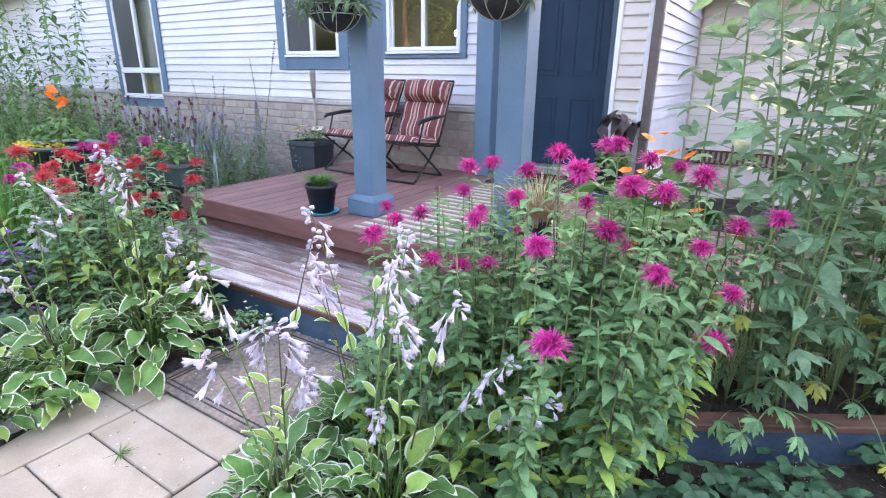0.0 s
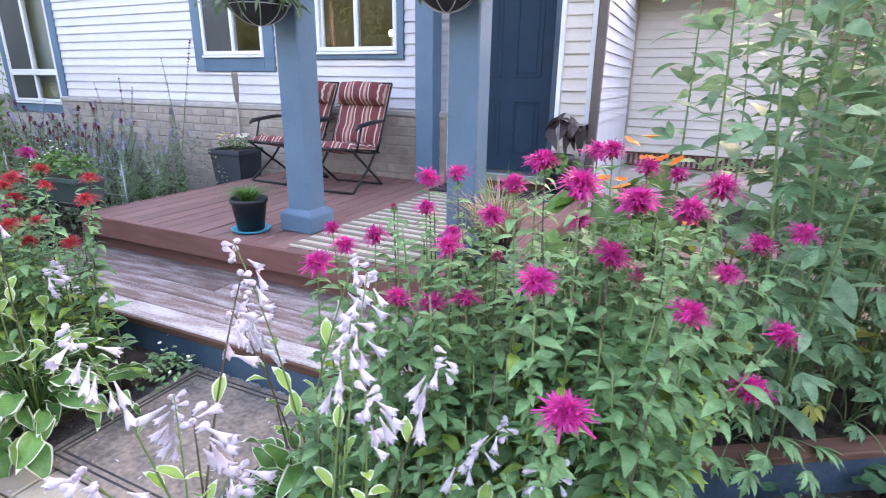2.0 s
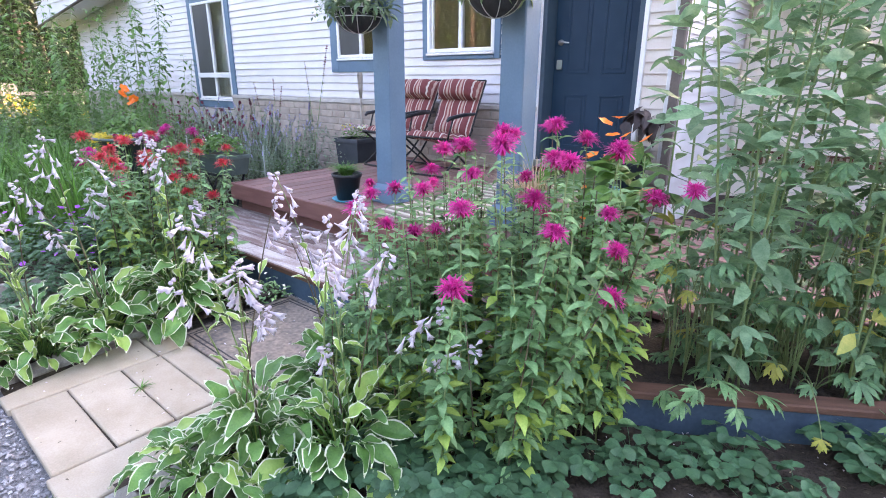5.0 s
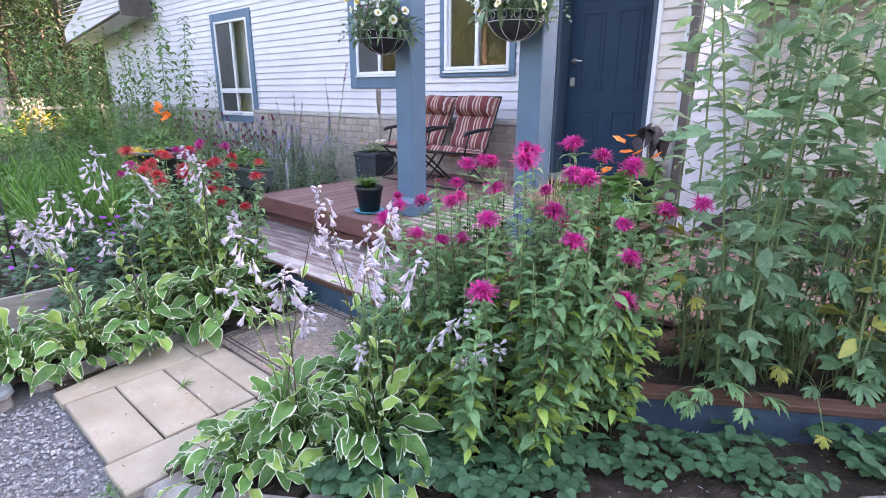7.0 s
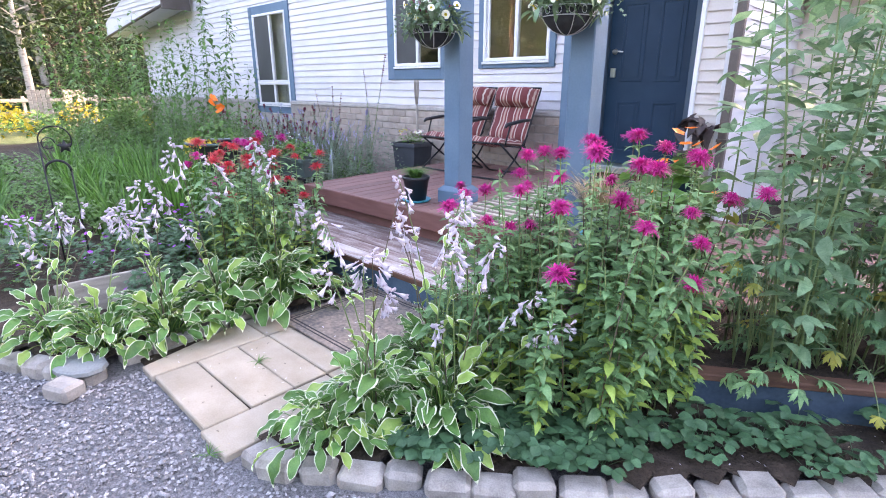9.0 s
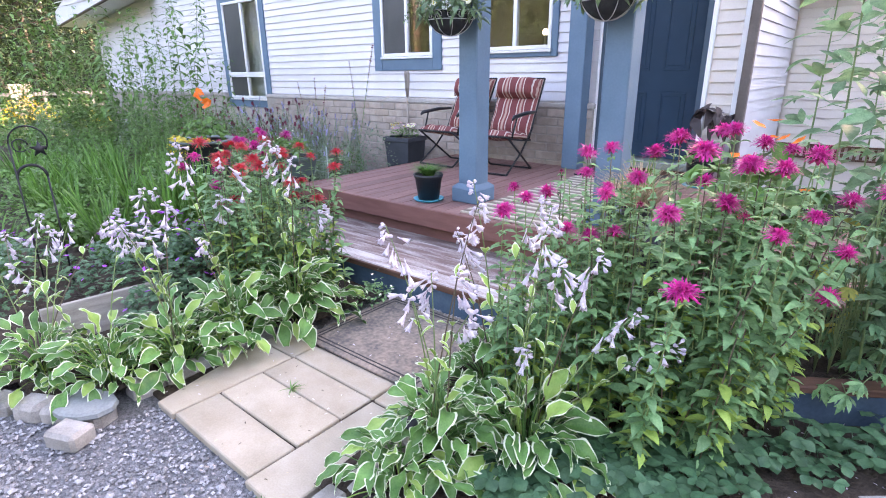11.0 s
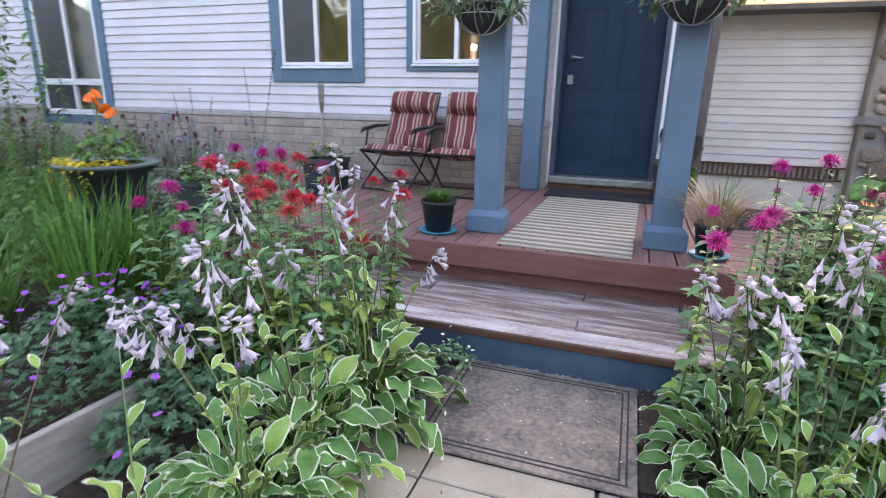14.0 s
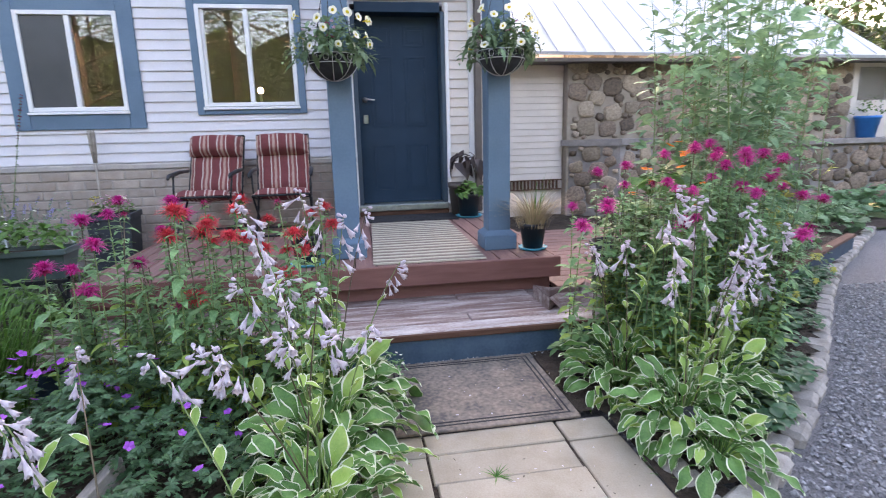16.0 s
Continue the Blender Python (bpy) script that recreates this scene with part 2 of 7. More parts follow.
M_ORANGE = leaf_mat("orange_petal", (0.80, 0.16, 0.012), (0.88, 0.24, 0.03), 0.12, 0.35)
M_PURPLE = leaf_mat("violet_petal", (0.32, 0.06, 0.46), (0.46, 0.12, 0.62), 0.15, 0.35)
M_LAVENDER = leaf_mat("blue_lavender_petal", (0.32, 0.29, 0.52), (0.46, 0.42, 0.64), 0.2, 0.3)
M_WINE = leaf_mat("wine_red_petal", (0.16, 0.02, 0.05), (0.28, 0.045, 0.10), 0.2, 0.3)
M_YELLOW = leaf_mat("yellow_leaf", (0.55, 0.42, 0.025), (0.70, 0.56, 0.05), 0.12, 0.35)
M_PINK = leaf_mat("pink_petal", (0.62, 0.28, 0.40), (0.78, 0.5, 0.6), 0.12, 0.35)
M_HOSTA = leaf_mat("hosta_leaf_green", (0.055, 0.162, 0.04), (0.142, 0.305, 0.078), 0.25, 0.25, 0.42, 12, island=False)
M_HOSTA_LIME = leaf_mat("hosta_leaf_lime", (0.22, 0.39, 0.08), (0.35, 0.50, 0.13), 0.15, 0.3, 0.42, 12, island=False)
M_MARGIN = leaf_mat("cream_leaf_margin", (0.55, 0.61, 0.40), (0.76, 0.78, 0.62), 0.12, 0.3, 0.45, 20, island=False)
M_BALM = leaf_mat("bee_balm_leaf", (0.08, 0.195, 0.075), (0.215, 0.385, 0.165), 0.38)
M_BALM_YEL = leaf_mat("bee_balm_low_leaf", (0.20, 0.34, 0.06), (0.38, 0.52, 0.12), 0.28)
M_STEMG = leaf_mat("green_stem", (0.123, 0.189, 0.065), (0.189, 0.261, 0.094), 0.2, 0.1)
M_STEMBR = leaf_mat("brown_stem", (0.075, 0.06, 0.038), (0.13, 0.10, 0.06), 0.2, 0.05)
# leaves of the low shoots, a darker green than the tall stems' leaves
M_SHOOTLEAF = leaf_mat("dark_shoot_leaf", (0.06, 0.15, 0.07), (0.15, 0.28, 0.13), 0.35, 0.3)
M_TALL = leaf_mat("tall_perennial_leaf", (0.115, 0.235, 0.12), (0.265, 0.42, 0.235), 0.35, 0.4)
M_TALLSTEM = leaf_mat("pale_green_stem", (0.125, 0.195, 0.08), (0.20, 0.28, 0.12), 0.2, 0.15)
M_TALLYEL = leaf_mat("yellowing_leaf", (0.30, 0.36, 0.08), (0.52, 0.48, 0.12), 0.2, 0.35)
M_BERRY = leaf_mat("strawberry_leaf", (0.032, 0.098, 0.048), (0.075, 0.175, 0.082), 0.35, 0.2, 0.5)
M_GERAN = leaf_mat("cranesbill_leaf", (0.032, 0.094, 0.045), (0.084, 0.18, 0.078), 0.35, 0.2)
M_GRASSY = leaf_mat("daylily_blade", (0.05, 0.165, 0.027), (0.13, 0.285, 0.055), 0.4, 0.3)
M_MEADOW = leaf_mat("meadow_leaf", (0.055, 0.15, 0.034), (0.145, 0.275, 0.07), 0.4, 0.35)
M_GREYLEAF = leaf_mat("grey_green_leaf", (0.115, 0.185, 0.115), (0.24, 0.315, 0.20), 0.3, 0.25)
M_STRAW = leaf_mat("dry_straw_blade", (0.34, 0.26, 0.15), (0.48, 0.39, 0.25), 0.2, 0.2)
M_DARKLEAF = leaf_mat("bronze_leaf", (0.035, 0.024, 0.024), (0.07, 0.05, 0.046), 0.2, 0.1)
M_DEEPTREE = leaf_mat("shaded_tree_leaf", (0.016, 0.034, 0.012), (0.045, 0.075, 0.022), 0.35, 0.08)
M_TREE = leaf_mat("tree_leaf", (0.024, 0.048, 0.015), (0.068, 0.10, 0.03), 0.4, 0.12)
M_CONIFER = leaf_mat("conifer_needles", (0.023, 0.058, 0.032), (0.058, 0.102, 0.051), 0.3, 0.1)
M_BASKETLEAF = leaf_mat("basket_leaf", (0.085, 0.16, 0.085), (0.21, 0.31, 0.17), 0.3, 0.25)
M_WOODS = surface("far_woods", (0.013, 0.021, 0.015), (0.042, 0.057, 0.036), 1.6, 9, 1.0, 1.0, world_space=True, depth=0.6, fine_mix=0.5, contrast=(0.4, 0.62))
M_SOLAR = surface("clear_plastic", (0.5, 0.52, 0.52), (0.6, 0.6, 0.6), 30, 120, 0.2, 0.1)


def glass_mat():
    m, nt, bs = node_mat("window_glass")
    bs.inputs["Base Color"].default_value = (0.9, 0.93, 0.93, 1)
    bs.inputs["Roughness"].default_value = 0.0
    bs.inputs["IOR"].default_value = 1.8
    bs.inputs["Transmission Weight"].default_value = 1.0
    return m


def bulb_mat():
    m, nt, bs = node_mat("lamp_glow")
    bs.inputs["Emission Color"].default_value = (1.0, 0.82, 0.55, 1)
    bs.inputs["Emission Strength"].default_value = 1.2
    return m


M_GLASS, M_BULB = glass_mat(), bulb_mat()
rng = random.Random(11)


# ---- mesh helpers ----
class Build:
    """Collects vertices, faces and material slots, and makes one mesh of them."""

    def __init__(self):
        self.v, self.f, self.m, self.n = [], [], [], 0

    def add(self, verts, faces, slot=0, mtx=None):
        a = np.asarray(verts, float).reshape(-1, 3)
        if mtx is not None:
            k = np.array(mtx)
            a = a @ k[:3, :3].T + k[:3, 3]
        self.v.append(a)
        self.f.extend([tuple(i + self.n for i in f) for f in faces])
        self.m.extend([slot] * len(faces) if isinstance(slot, int) else slot)
        self.n += len(a)
        return self

    def join(self, other, mtx=None):
        return self.add(np.concatenate(other.v), other.f, list(other.m), mtx)

    def mesh(self, name, mats, smooth=True):
        me = bpy.data.meshes.new(name)
        me.from_pydata(np.concatenate(self.v).tolist(), [], self.f)
        for mt in mats if isinstance(mats, (list, tuple)) else [mats]:
            me.materials.append(mt)
        me.polygons.foreach_set("material_index", self.m)
        me.polygons.foreach_set("use_smooth", [smooth] * len(self.f))
        me.update()
        return me


def box(x0, x1, y0, y1, z0, z1, c=0.004):
    """A block with chamfered edges."""
    b = Build()
    h = np.array([x1 - x0, y1 - y0, z1 - z0]) / 2
    mid = np.array([x0 + x1, y0 + y1, z0 + z1]) / 2
    c = min(c, *(h * 0.45))
    verts, idx = [], {}
    for sx in (-1, 1):
        for sy in (-1, 1):
            for sz in (-1, 1):
                s = np.array([sx, sy, sz])
                for a in range(3):
                    p = h - c
                    p[a] = h[a]
                    idx[sx, sy, sz, a] = len(verts)
                    verts.append(s * p + mid)
    faces = []

    def put(q):
        p = np.array([verts[i] for i in q])
        nrm = np.cross(p[1] - p[0], p[2] - p[1])
        faces.append(tuple(q) if nrm @ (p.mean(0) - mid) > 0 else tuple(q[::-1]))
    for a in range(3):
        o = [i for i in range(3) if i != a]
        for s in (-1, 1):
            q = []
            for u, w in ((-1, -1), (1, -1), (1, 1), (-1, 1)):
                k = [0, 0, 0]
                k[a], k[o[0]], k[o[1]] = s, u, w
                q.append(idx[(*k, a)])
            put(q)
        for u in (-1, 1):
            for w in (-1, 1):
                k1, k2 = [0, 0, 0], [0, 0, 0]
                k1[a], k2[a] = -1, 1
                for k in (k1, k2):
                    k[o[0]], k[o[1]] = u, w
                put([idx[(*k1, o[0])], idx[(*k2, o[0])], idx[(*k2, o[1])], idx[(*k1, o[1])]])
    for sx in (-1, 1):
        for sy in (-1, 1):
            for sz in (-1, 1):
                put([idx[sx, sy, sz, a] for a in range(3)])
    return b.add(verts, faces)


def lathe(profile, n=20, squash=1.0):
    b, verts, faces = Build(), [], []
    for r, z in profile:
        for i in range(n):
            t = 2 * math.pi * i / n
            verts.append((r * math.cos(t), r * math.sin(t) * squash, z))
    for j in range(len(profile) - 1):
        for i in range(n):
            k = (i + 1) % n
            faces.append((j * n + i, j * n + k, (j + 1) * n + k, (j + 1) * n + i))
    return b.add(verts, faces)


def tube(points, radius, n=6, closed=False):
    """A round bar along a line of points; radius may taper as a list."""
    p = np.asarray(points, float)
    k = len(p)
    r = np.full(k, radius) if np.isscalar(radius) else np.interp(np.linspace(0, 1, k), np.linspace(0, 1, len(radius)), radius)
    tan = np.gradient(p, axis=0)
    tan /= np.linalg.norm(tan, axis=1)[:, None] + 1e-12
    up = np.array([0, 0, 1.0]) if abs(tan[0][2]) < 0.8 else np.array([1.0, 0, 0])
    verts, faces = [], []
    for i in range(k):
        s = np.cross(tan[i], up)
        s /= np.linalg.norm(s) + 1e-12
        q = np.cross(s, tan[i])
        up = q
        for j in range(n):
            a = 2 * math.pi * j / n
            verts.append(p[i] + r[i] * (math.cos(a) * s + math.sin(a) * q))
    for i in range(k - 1):
        for j in range(n):
            m = (j + 1) % n
            faces.append((i * n + j, i * n + m, (i + 1) * n + m, (i + 1) * n + j))
    faces += [tuple(range(n))[::-1], tuple((k - 1) * n + j for j in range(n))]
    return Build().add(verts, faces)


def bend(a, b, c, n=8):
    """Points along a quadratic curve."""
    t = np.linspace(0, 1, n)[:, None]
    a, b, c = (np.asarray(q, float) for q in (a, b, c))
    return (1 - t) ** 2 * a + 2 * t * (1 - t) * b + t * t * c


def blade(length, width, droop=0.4, fold=0.25, nu=5, nv=7, peak=0.4, tip=1.0, wave=0.0, margin=0.0, lobes=0, seed=0, rise=0.0):
    """A leaf blade from the origin along +y, facing up, drooping towards its tip. Slot 1 is the margin."""
    rg = random.Random(seed)
    verts, faces, slots = [], [], []
    ph = rg.random() * 6
    for j in range(nv + 1):
        v = j / nv
        w = width / 2 * (v / peak) ** 0.7 if v < peak else width / 2 * max(0.0, 1 - ((v - peak) / (1 - peak)) ** 1.7) ** tip
        w = max(w, width * 0.012)
        if lobes:
            w *= 0.72 + 0.36 * abs(math.sin(v * math.pi * lobes))
        z = length * (math.sin(rise) * v - droop * v * v * 0.75)
        y = length * v * (1 - 0.28 * droop * v)
        for i in range(nu + 1):
            u = 2 * i / nu - 1
            # the outer strips keep a set share of the width for the margin
            if margin and nu >= 4:
                if 0 < i < nu:
                    u = (2 * (i - 1) / (nu - 2) - 1) * (1 - margin)
            x = u * w
            zz = z + abs(u) * w * fold + wave * width * math.sin(v * 13 + ph + (3 if u > 0 else 0)) * u * u
            verts.append((x, y, zz))
    for j in range(nv):
        for i in range(nu):
            a = j * (nu + 1) + i
            faces.append((a, a + 1, a + nu + 2, a + nu + 1))
            slots.append(1 if margin and (i in (0, nu - 1) or j == nv - 1) else 0)
    return Build().add(verts, faces, slots)


def aim(p, az, el, roll=0.0, s=1.0):
    """A pose at p whose +y points along azimuth az, raised by el (radians)."""
    return Matrix.Translation(p) @ Matrix.Rotation(az, 4, "Z") @ Matrix.Rotation(el, 4, "X") @ Matrix.Rotation(roll, 4, "Y") @ Matrix.Scale(s, 4)


def thing(name, label, category, at=(0, 0, 0), group="", kind="", rz=0.0):
    ob = new(name)
    ob.empty_display_size = 0.05
    ob.matrix_basis = pose(*at, 0, 0, rz)
    return tagged(ob, label, category, group, kind)


def part(name, built, mats, parent, label="", m=None, smooth=True):
    me = built.mesh(name, mats, smooth) if isinstance(built, Build) else built
    ob = new(name, me)
    ob.parent = parent
    if m is not None:
        ob.matrix_basis = m
    if label:
        ob["label"] = label
    return ob


def solid(name, built, mats, label, category, group="", kind="", at=None, smooth=False):
    ob = new(name, built.mesh(name, mats, smooth) if isinstance(built, Build) else built)
    if at is not None:
        ob.matrix_basis = at
    return tagged(ob, label, category, group, kind)


# ---- the setting: ground, path, edging ----
WALL, DECK, STEP = 5.17, 0.437, 0.195
EDGE_R = [(-1.16, 0.545), (-0.764, 0.84), (-0.36, 1.135), (0.007, 1.45), (0.37, 1.79), (1.2, 2.58), (2.1, 3.35), (4.2, 4.9)]
EDGE_L = [(-2.36, 0.30), (-2.75, 0.06), (-3.4, -0.22), (-4.6, -0.75), (-7.0, -1.7)]


def sheet(x0, x1, y0, y1, z, step, rough, seed, inside=None):
    """A gently uneven sheet of ground."""
    xs, ys = np.arange(x0, x1 + 1e-6, step), np.arange(y0, y1 + 1e-6, step)
    verts = [(x, y, z + rough * noise.noise((x * 2.3 + seed, y * 2.3, 0)) + 0.5 * rough * noise.noise((x * 7 + seed, y * 7, 1))) for y in ys for x in xs]
    n, faces = len(xs), []
    for j in range(len(ys) - 1):
        for i in range(n - 1):
            cx, cy = xs[i] + step / 2, ys[j] + step / 2
            if inside is None or inside(cx, cy):
                faces.append((j * n + i, j * n + i + 1, (j + 1) * n + i + 1, (j + 1) * n + i))
    return Build().add(verts, faces)


def line_y(pts, x):
    pts = sorted(pts)
    return float(np.interp(x, [p[0] for p in pts], [p[1] for p in pts]))


big = Build().add([(-400, -400, -0.12), (400, -400, -0.12), (400, 400, -0.12), (-400, 400, -0.12)], [(0, 1, 2, 3)])
solid("ground", big, M_LAWN, "rough green meadow ground round the house", "ground", kind="structure")
solid("road", sheet(-9, 9, -9, 5, -0.035, 0.2, 0.012, 3), M_GRAVELBED, "loose grey gravel drive in front of the flower beds", "gravel", kind="structure", smooth=True)
solid("soil_bed", sheet(-1.5, 5.0, 0.3, 7.4, 0.02, 0.1, 0.03, 5, lambda x, y: y > line_y(EDGE_R, x) + 0.04 and x > -1.3 + (0.0 if y < 1.3 else -0.1)), M_SOIL,
      "dark garden soil of the flower bed beside the drive", "soil", kind="structure", smooth=True)
solid("soil_bed", sheet(-16, -2.2, -2.6, 5.15, 0.02, 0.15, 0.03, 9, lambda x, y: y > line_y(EDGE_L, x) + 0.05 and x < (-2.45 if y < 1.25 else -2.30)), M_SOIL,
      "dark garden soil of the long flower bed by the house", "soil", kind="structure", smooth=True)

gb = Build()
ico_v = 1.15 * np.array([(1, 0, 0), (0, 1, 0), (-1, 0, 0), (0, -1, 0), (0.2, 0.1, 0.8), (0, 0, -0.8)])
ico_f = [(0, 1, 4), (1, 2, 4), (2, 3, 4), (3, 0, 4), (1, 0, 5), (2, 1, 5), (3, 2, 5), (0, 3, 5)]
rg = np.random.RandomState(4)
count = 0
while count < 40000:
    x, y = rg.uniform(-4.0, 2.8), rg.uniform(-1.1, 2.9)
    if x > -1.2 and y > line_y(EDGE_R, x) - 0.12 or x < -2.3 and y > line_y(EDGE_L, x) - 0.06 or -2.4 <= x <= -1.2 and y > 0.47:
        continue
    if rg.rand() < 0.45 and y < -0.5:
        continue
    s = rg.uniform(0.0042, 0.0095) * (1.6 if rg.rand() < 0.16 else 1.0)
    v = ico_v * (s * rg.uniform(0.6, 1.35, 3)) * rg.uniform(0.55, 1.2, (len(ico_v), 1))
    a = rg.uniform(0, 6.28)
    v = v @ np.array([[math.cos(a), -math.sin(a), 0], [math.sin(a), math.cos(a), 0], [0, 0, 1]])
    gb.add(v + (x, y, -0.028 + s * 0.3 * rg.rand()), ico_f)
    count += 1
solid("gravel", gb, M_GRAVEL, "loose crushed grey gravel stones on the drive", "gravel", kind="stuff")

strip = Build()
for i in range(520):
    s = rg.uniform(0.005, 0.012)
    v = ico_v * (s * rg.uniform(0.6, 1.3, 3)) * rg.uniform(0.6, 1.2, (len(ico_v), 1))
    strip.add(v + (rg.uniform(-2.34, -1.28), 2.012 - abs(rg.normal(0, 0.022)), 0.006 + s * 0.4), ico_f)
solid("gravel", strip, M_GRAVEL, "pale gravel chips swept against the step riser", "gravel", kind="stuff")

path = thing("garden_path", "buff sandstone paver path leading to the porch step", "path", kind="structure")
slabs = [(-2.43, -2.155, 0.475, 1.10), (-2.43, -2.155, 1.115, 1.265), (-2.14, -1.545, 1.12, 1.262), (-2.14, -1.545, 0.928, 1.107), (-2.13, -1.54, 0.70, 0.914),
         (-2.14, -1.54, 0.485, 0.688), (-1.525, -1.295, 0.46, 1.10), (-1.525, -1.295, 1.115, 1.262)]
for i, (x0, x1, y0, y1) in enumerate(slabs):
    lift = rng.uniform(-0.004, 0.003)
    w, d = (x1 - x0) / 2 + 0.003, (y1 - y0) / 2 + 0.003
    s = box(-w, w, -d, d, -0.055, 0, 0.005)
    for a in s.v:
        for q in a:
            if i == 0 and q[0] < 0:
                q[0] += 0.14 * (0.5 - q[1] / (2 * d))
            q[0] += 0.004 * noise.noise((q[1] * 9 + i, i, 0))
            q[1] += 0.004 * noise.noise((q[0] * 9 + i, i, 4))
    part("paver", s, M_PAVER, path, m=pose((x0 + x1) / 2, (y0 + y1) / 2, lift, rng.uniform(-0.4, 0.4), rng.uniform(-0.4, 0.4), rng.uniform(-0.4, 0.4)), smooth=False)


solid("path_sand", box(-2.42, -1.30, 0.50, 1.26, -0.06, -0.014, 0.004), M_SOIL, "dark sand and soil filling the paver joints", "sand", kind="structure")


def edging_stone(w, d, h, seed):
    rg2 = random.Random(seed)
    t = rg2.uniform(0.88, 0.99)
    b = box(-w / 2, w / 2, -d / 2, d / 2, 0, h, 0.02)
    for a in b.v:
        for q in a:
            q[0] *= t + (1 - t) * (0.5 - q[1] / d)
            q[:] += 0.006 * np.array(noise.noise_vector((q[0] * 12 + seed, q[1] * 12, q[2] * 12)))
    return b.mesh("edging_stone", [M_EDGING], False)


EDGE_MESHES = [edging_stone(rng.uniform(0.145, 0.185), rng.uniform(0.10, 0.125), rng.uniform(0.08, 0.10), i) for i in range(8)]


def edging(pts, label):
    border = thing("edging", label, "edging", kind="structure")
    for (xa, ya), (xb, yb) in zip(pts, pts[1:]):
        ln = math.hypot(xb - xa, yb - ya)
        n = max(1, round(ln / 0.168))
        for i in range(n):
            f = (i + 0.5) / n
            part("edging_stone", rng.choice(EDGE_MESHES), None, border,
                 m=pose(xa + f * (xb - xa) + rng.uniform(-0.012, 0.012), ya + f * (yb - ya) + rng.uniform(-0.012, 0.012), -0.062 + rng.uniform(-0.01, 0.01),
                        rng.uniform(-4, 4), rng.uniform(-4, 4), math.degrees(math.atan2(yb - ya, xb - xa)) + rng.uniform(-7, 7)))


edging(EDGE_R, "concrete edging stones between flower bed and gravel")
edging(EDGE_L, "concrete edging stones along the hosta bed")
edging([(-1.20, 0.95), (-1.2, 0.5)], "concrete edging stones beside the path")
edging([(-2.50, 1.2), (-2.47, 0.42)], "concrete edging stones beside the path")
flag = lathe([(0.001, 0.0), (0.15, 0.0), (0.165, 0.012), (0.16, 0.03), (0.14, 0.036), (0.001, 0.036)], 11, 0.62)
solid("flagstone", flag, M_FLAG, "flat blue-grey flagstone lying on the edging", "stone", at=pose(-2.455, 0.235, 0.024, 3, -2, 24))
blk = box(-0.08, 0.08, -0.06, 0.06, 0, 0.085, 0.016)
solid("loose_block", blk, M_EDGING, "loose grey concrete block on the gravel", "stone", at=pose(-2.325, 0.135, -0.04, 0, 0, 24))

pl = Build()
pl.join(box(-0.30, 0.38, -0.02, 0.02, -0.05, 0.17, 0.004))
solid("border_plank", pl, M_WOODGREY, "weathered grey plank edging a raised bed", "plank", at=pose(-3.27, 0.62, 0.05, -8, 0, 85))

# ---- deck and step ----
deck = thing("deck", "brown stained timber deck with red-brown fascia", "deck", kind="structure")
DX0, DX1, DY0 = -4.163, -0.948, 2.664
bw = 0.138
# the boards run from the front edge towards the wall
nb = int((DX1 - DX0) / (bw + 0.006))
brd = box(-(WALL - DY0 - 0.05) / 2, (WALL - DY0 - 0.05) / 2, -bw / 2, bw / 2, -0.034, 0, 0.004).mesh("deck_board", [M_DECK], False)
for i in range(nb):
    part("deck_board", brd, None, deck, m=pose(DX0 + (i + 0.5) * (DX1 - DX0) / nb, (DY0 + 0.03 + WALL - 0.02) / 2, DECK + rng.uniform(-0.0015, 0.0015), 0, 0, 90 + rng.uniform(-0.06, 0.06)))
part("fascia", box(DX0, DX1, DY0 - 0.004, DY0 + 0.034, DECK - 0.145, DECK + 0.003, 0.006), M_FASCIA, deck, "red-brown painted fascia board", smooth=False)
part("fascia", box(DX0 - 0.004, DX0 + 0.034, DY0 + 0.036, WALL - 0.1, DECK - 0.145, DECK + 0.003, 0.006), M_FASCIA, deck, smooth=False)
part("fascia", box(DX1 - 0.034, DX1 + 0.004, DY0 + 0.036, WALL - 0.1, DECK - 0.145, DECK + 0.003, 0.006), M_FASCIA, deck, smooth=False)
part("skirt", box(DX0 + 0.06, DX1 - 0.06, DY0 + 0.06, DY0 + 0.09, 0.0, DECK - 0.05, 0.004), M_FASCIA, deck, "shaded riser below the fascia", smooth=False)
part("skirt", box(DX0 + 0.06, DX0 + 0.09, DY0 + 0.1, WALL - 0.1, 0.0, DECK - 0.05, 0.004), M_FASCIA, deck, smooth=False)

step = thing("porch_step", "weathered lower deck step with flaking stain and blue riser", "step", kind="structure")
SX0, SX1, SY0 = -4.25, -0.55, 2.02
rows = [SY0 + i * (bw + 0.005) for i in range(5)]
for r, y0 in enumerate(rows):
    cuts = [SX0, -2.62 + 0.9 * (r % 3), -1.2 + 0.35 * (r % 2), SX1] if r else [SX0, -2.9, SX1]
    for a, b in zip(cuts, cuts[1:]):
        part("step_board", box(-(b - a) / 2 + 0.002, (b - a) / 2 - 0.002, -bw / 2, bw / 2, -0.034, 0, 0.006), M_STEP_PALE if r == 0 else M_STEP, step,
             m=pose((a + b) / 2, y0 + bw / 2, STEP + rng.uniform(-0.0015, 0.0015)), smooth=False)
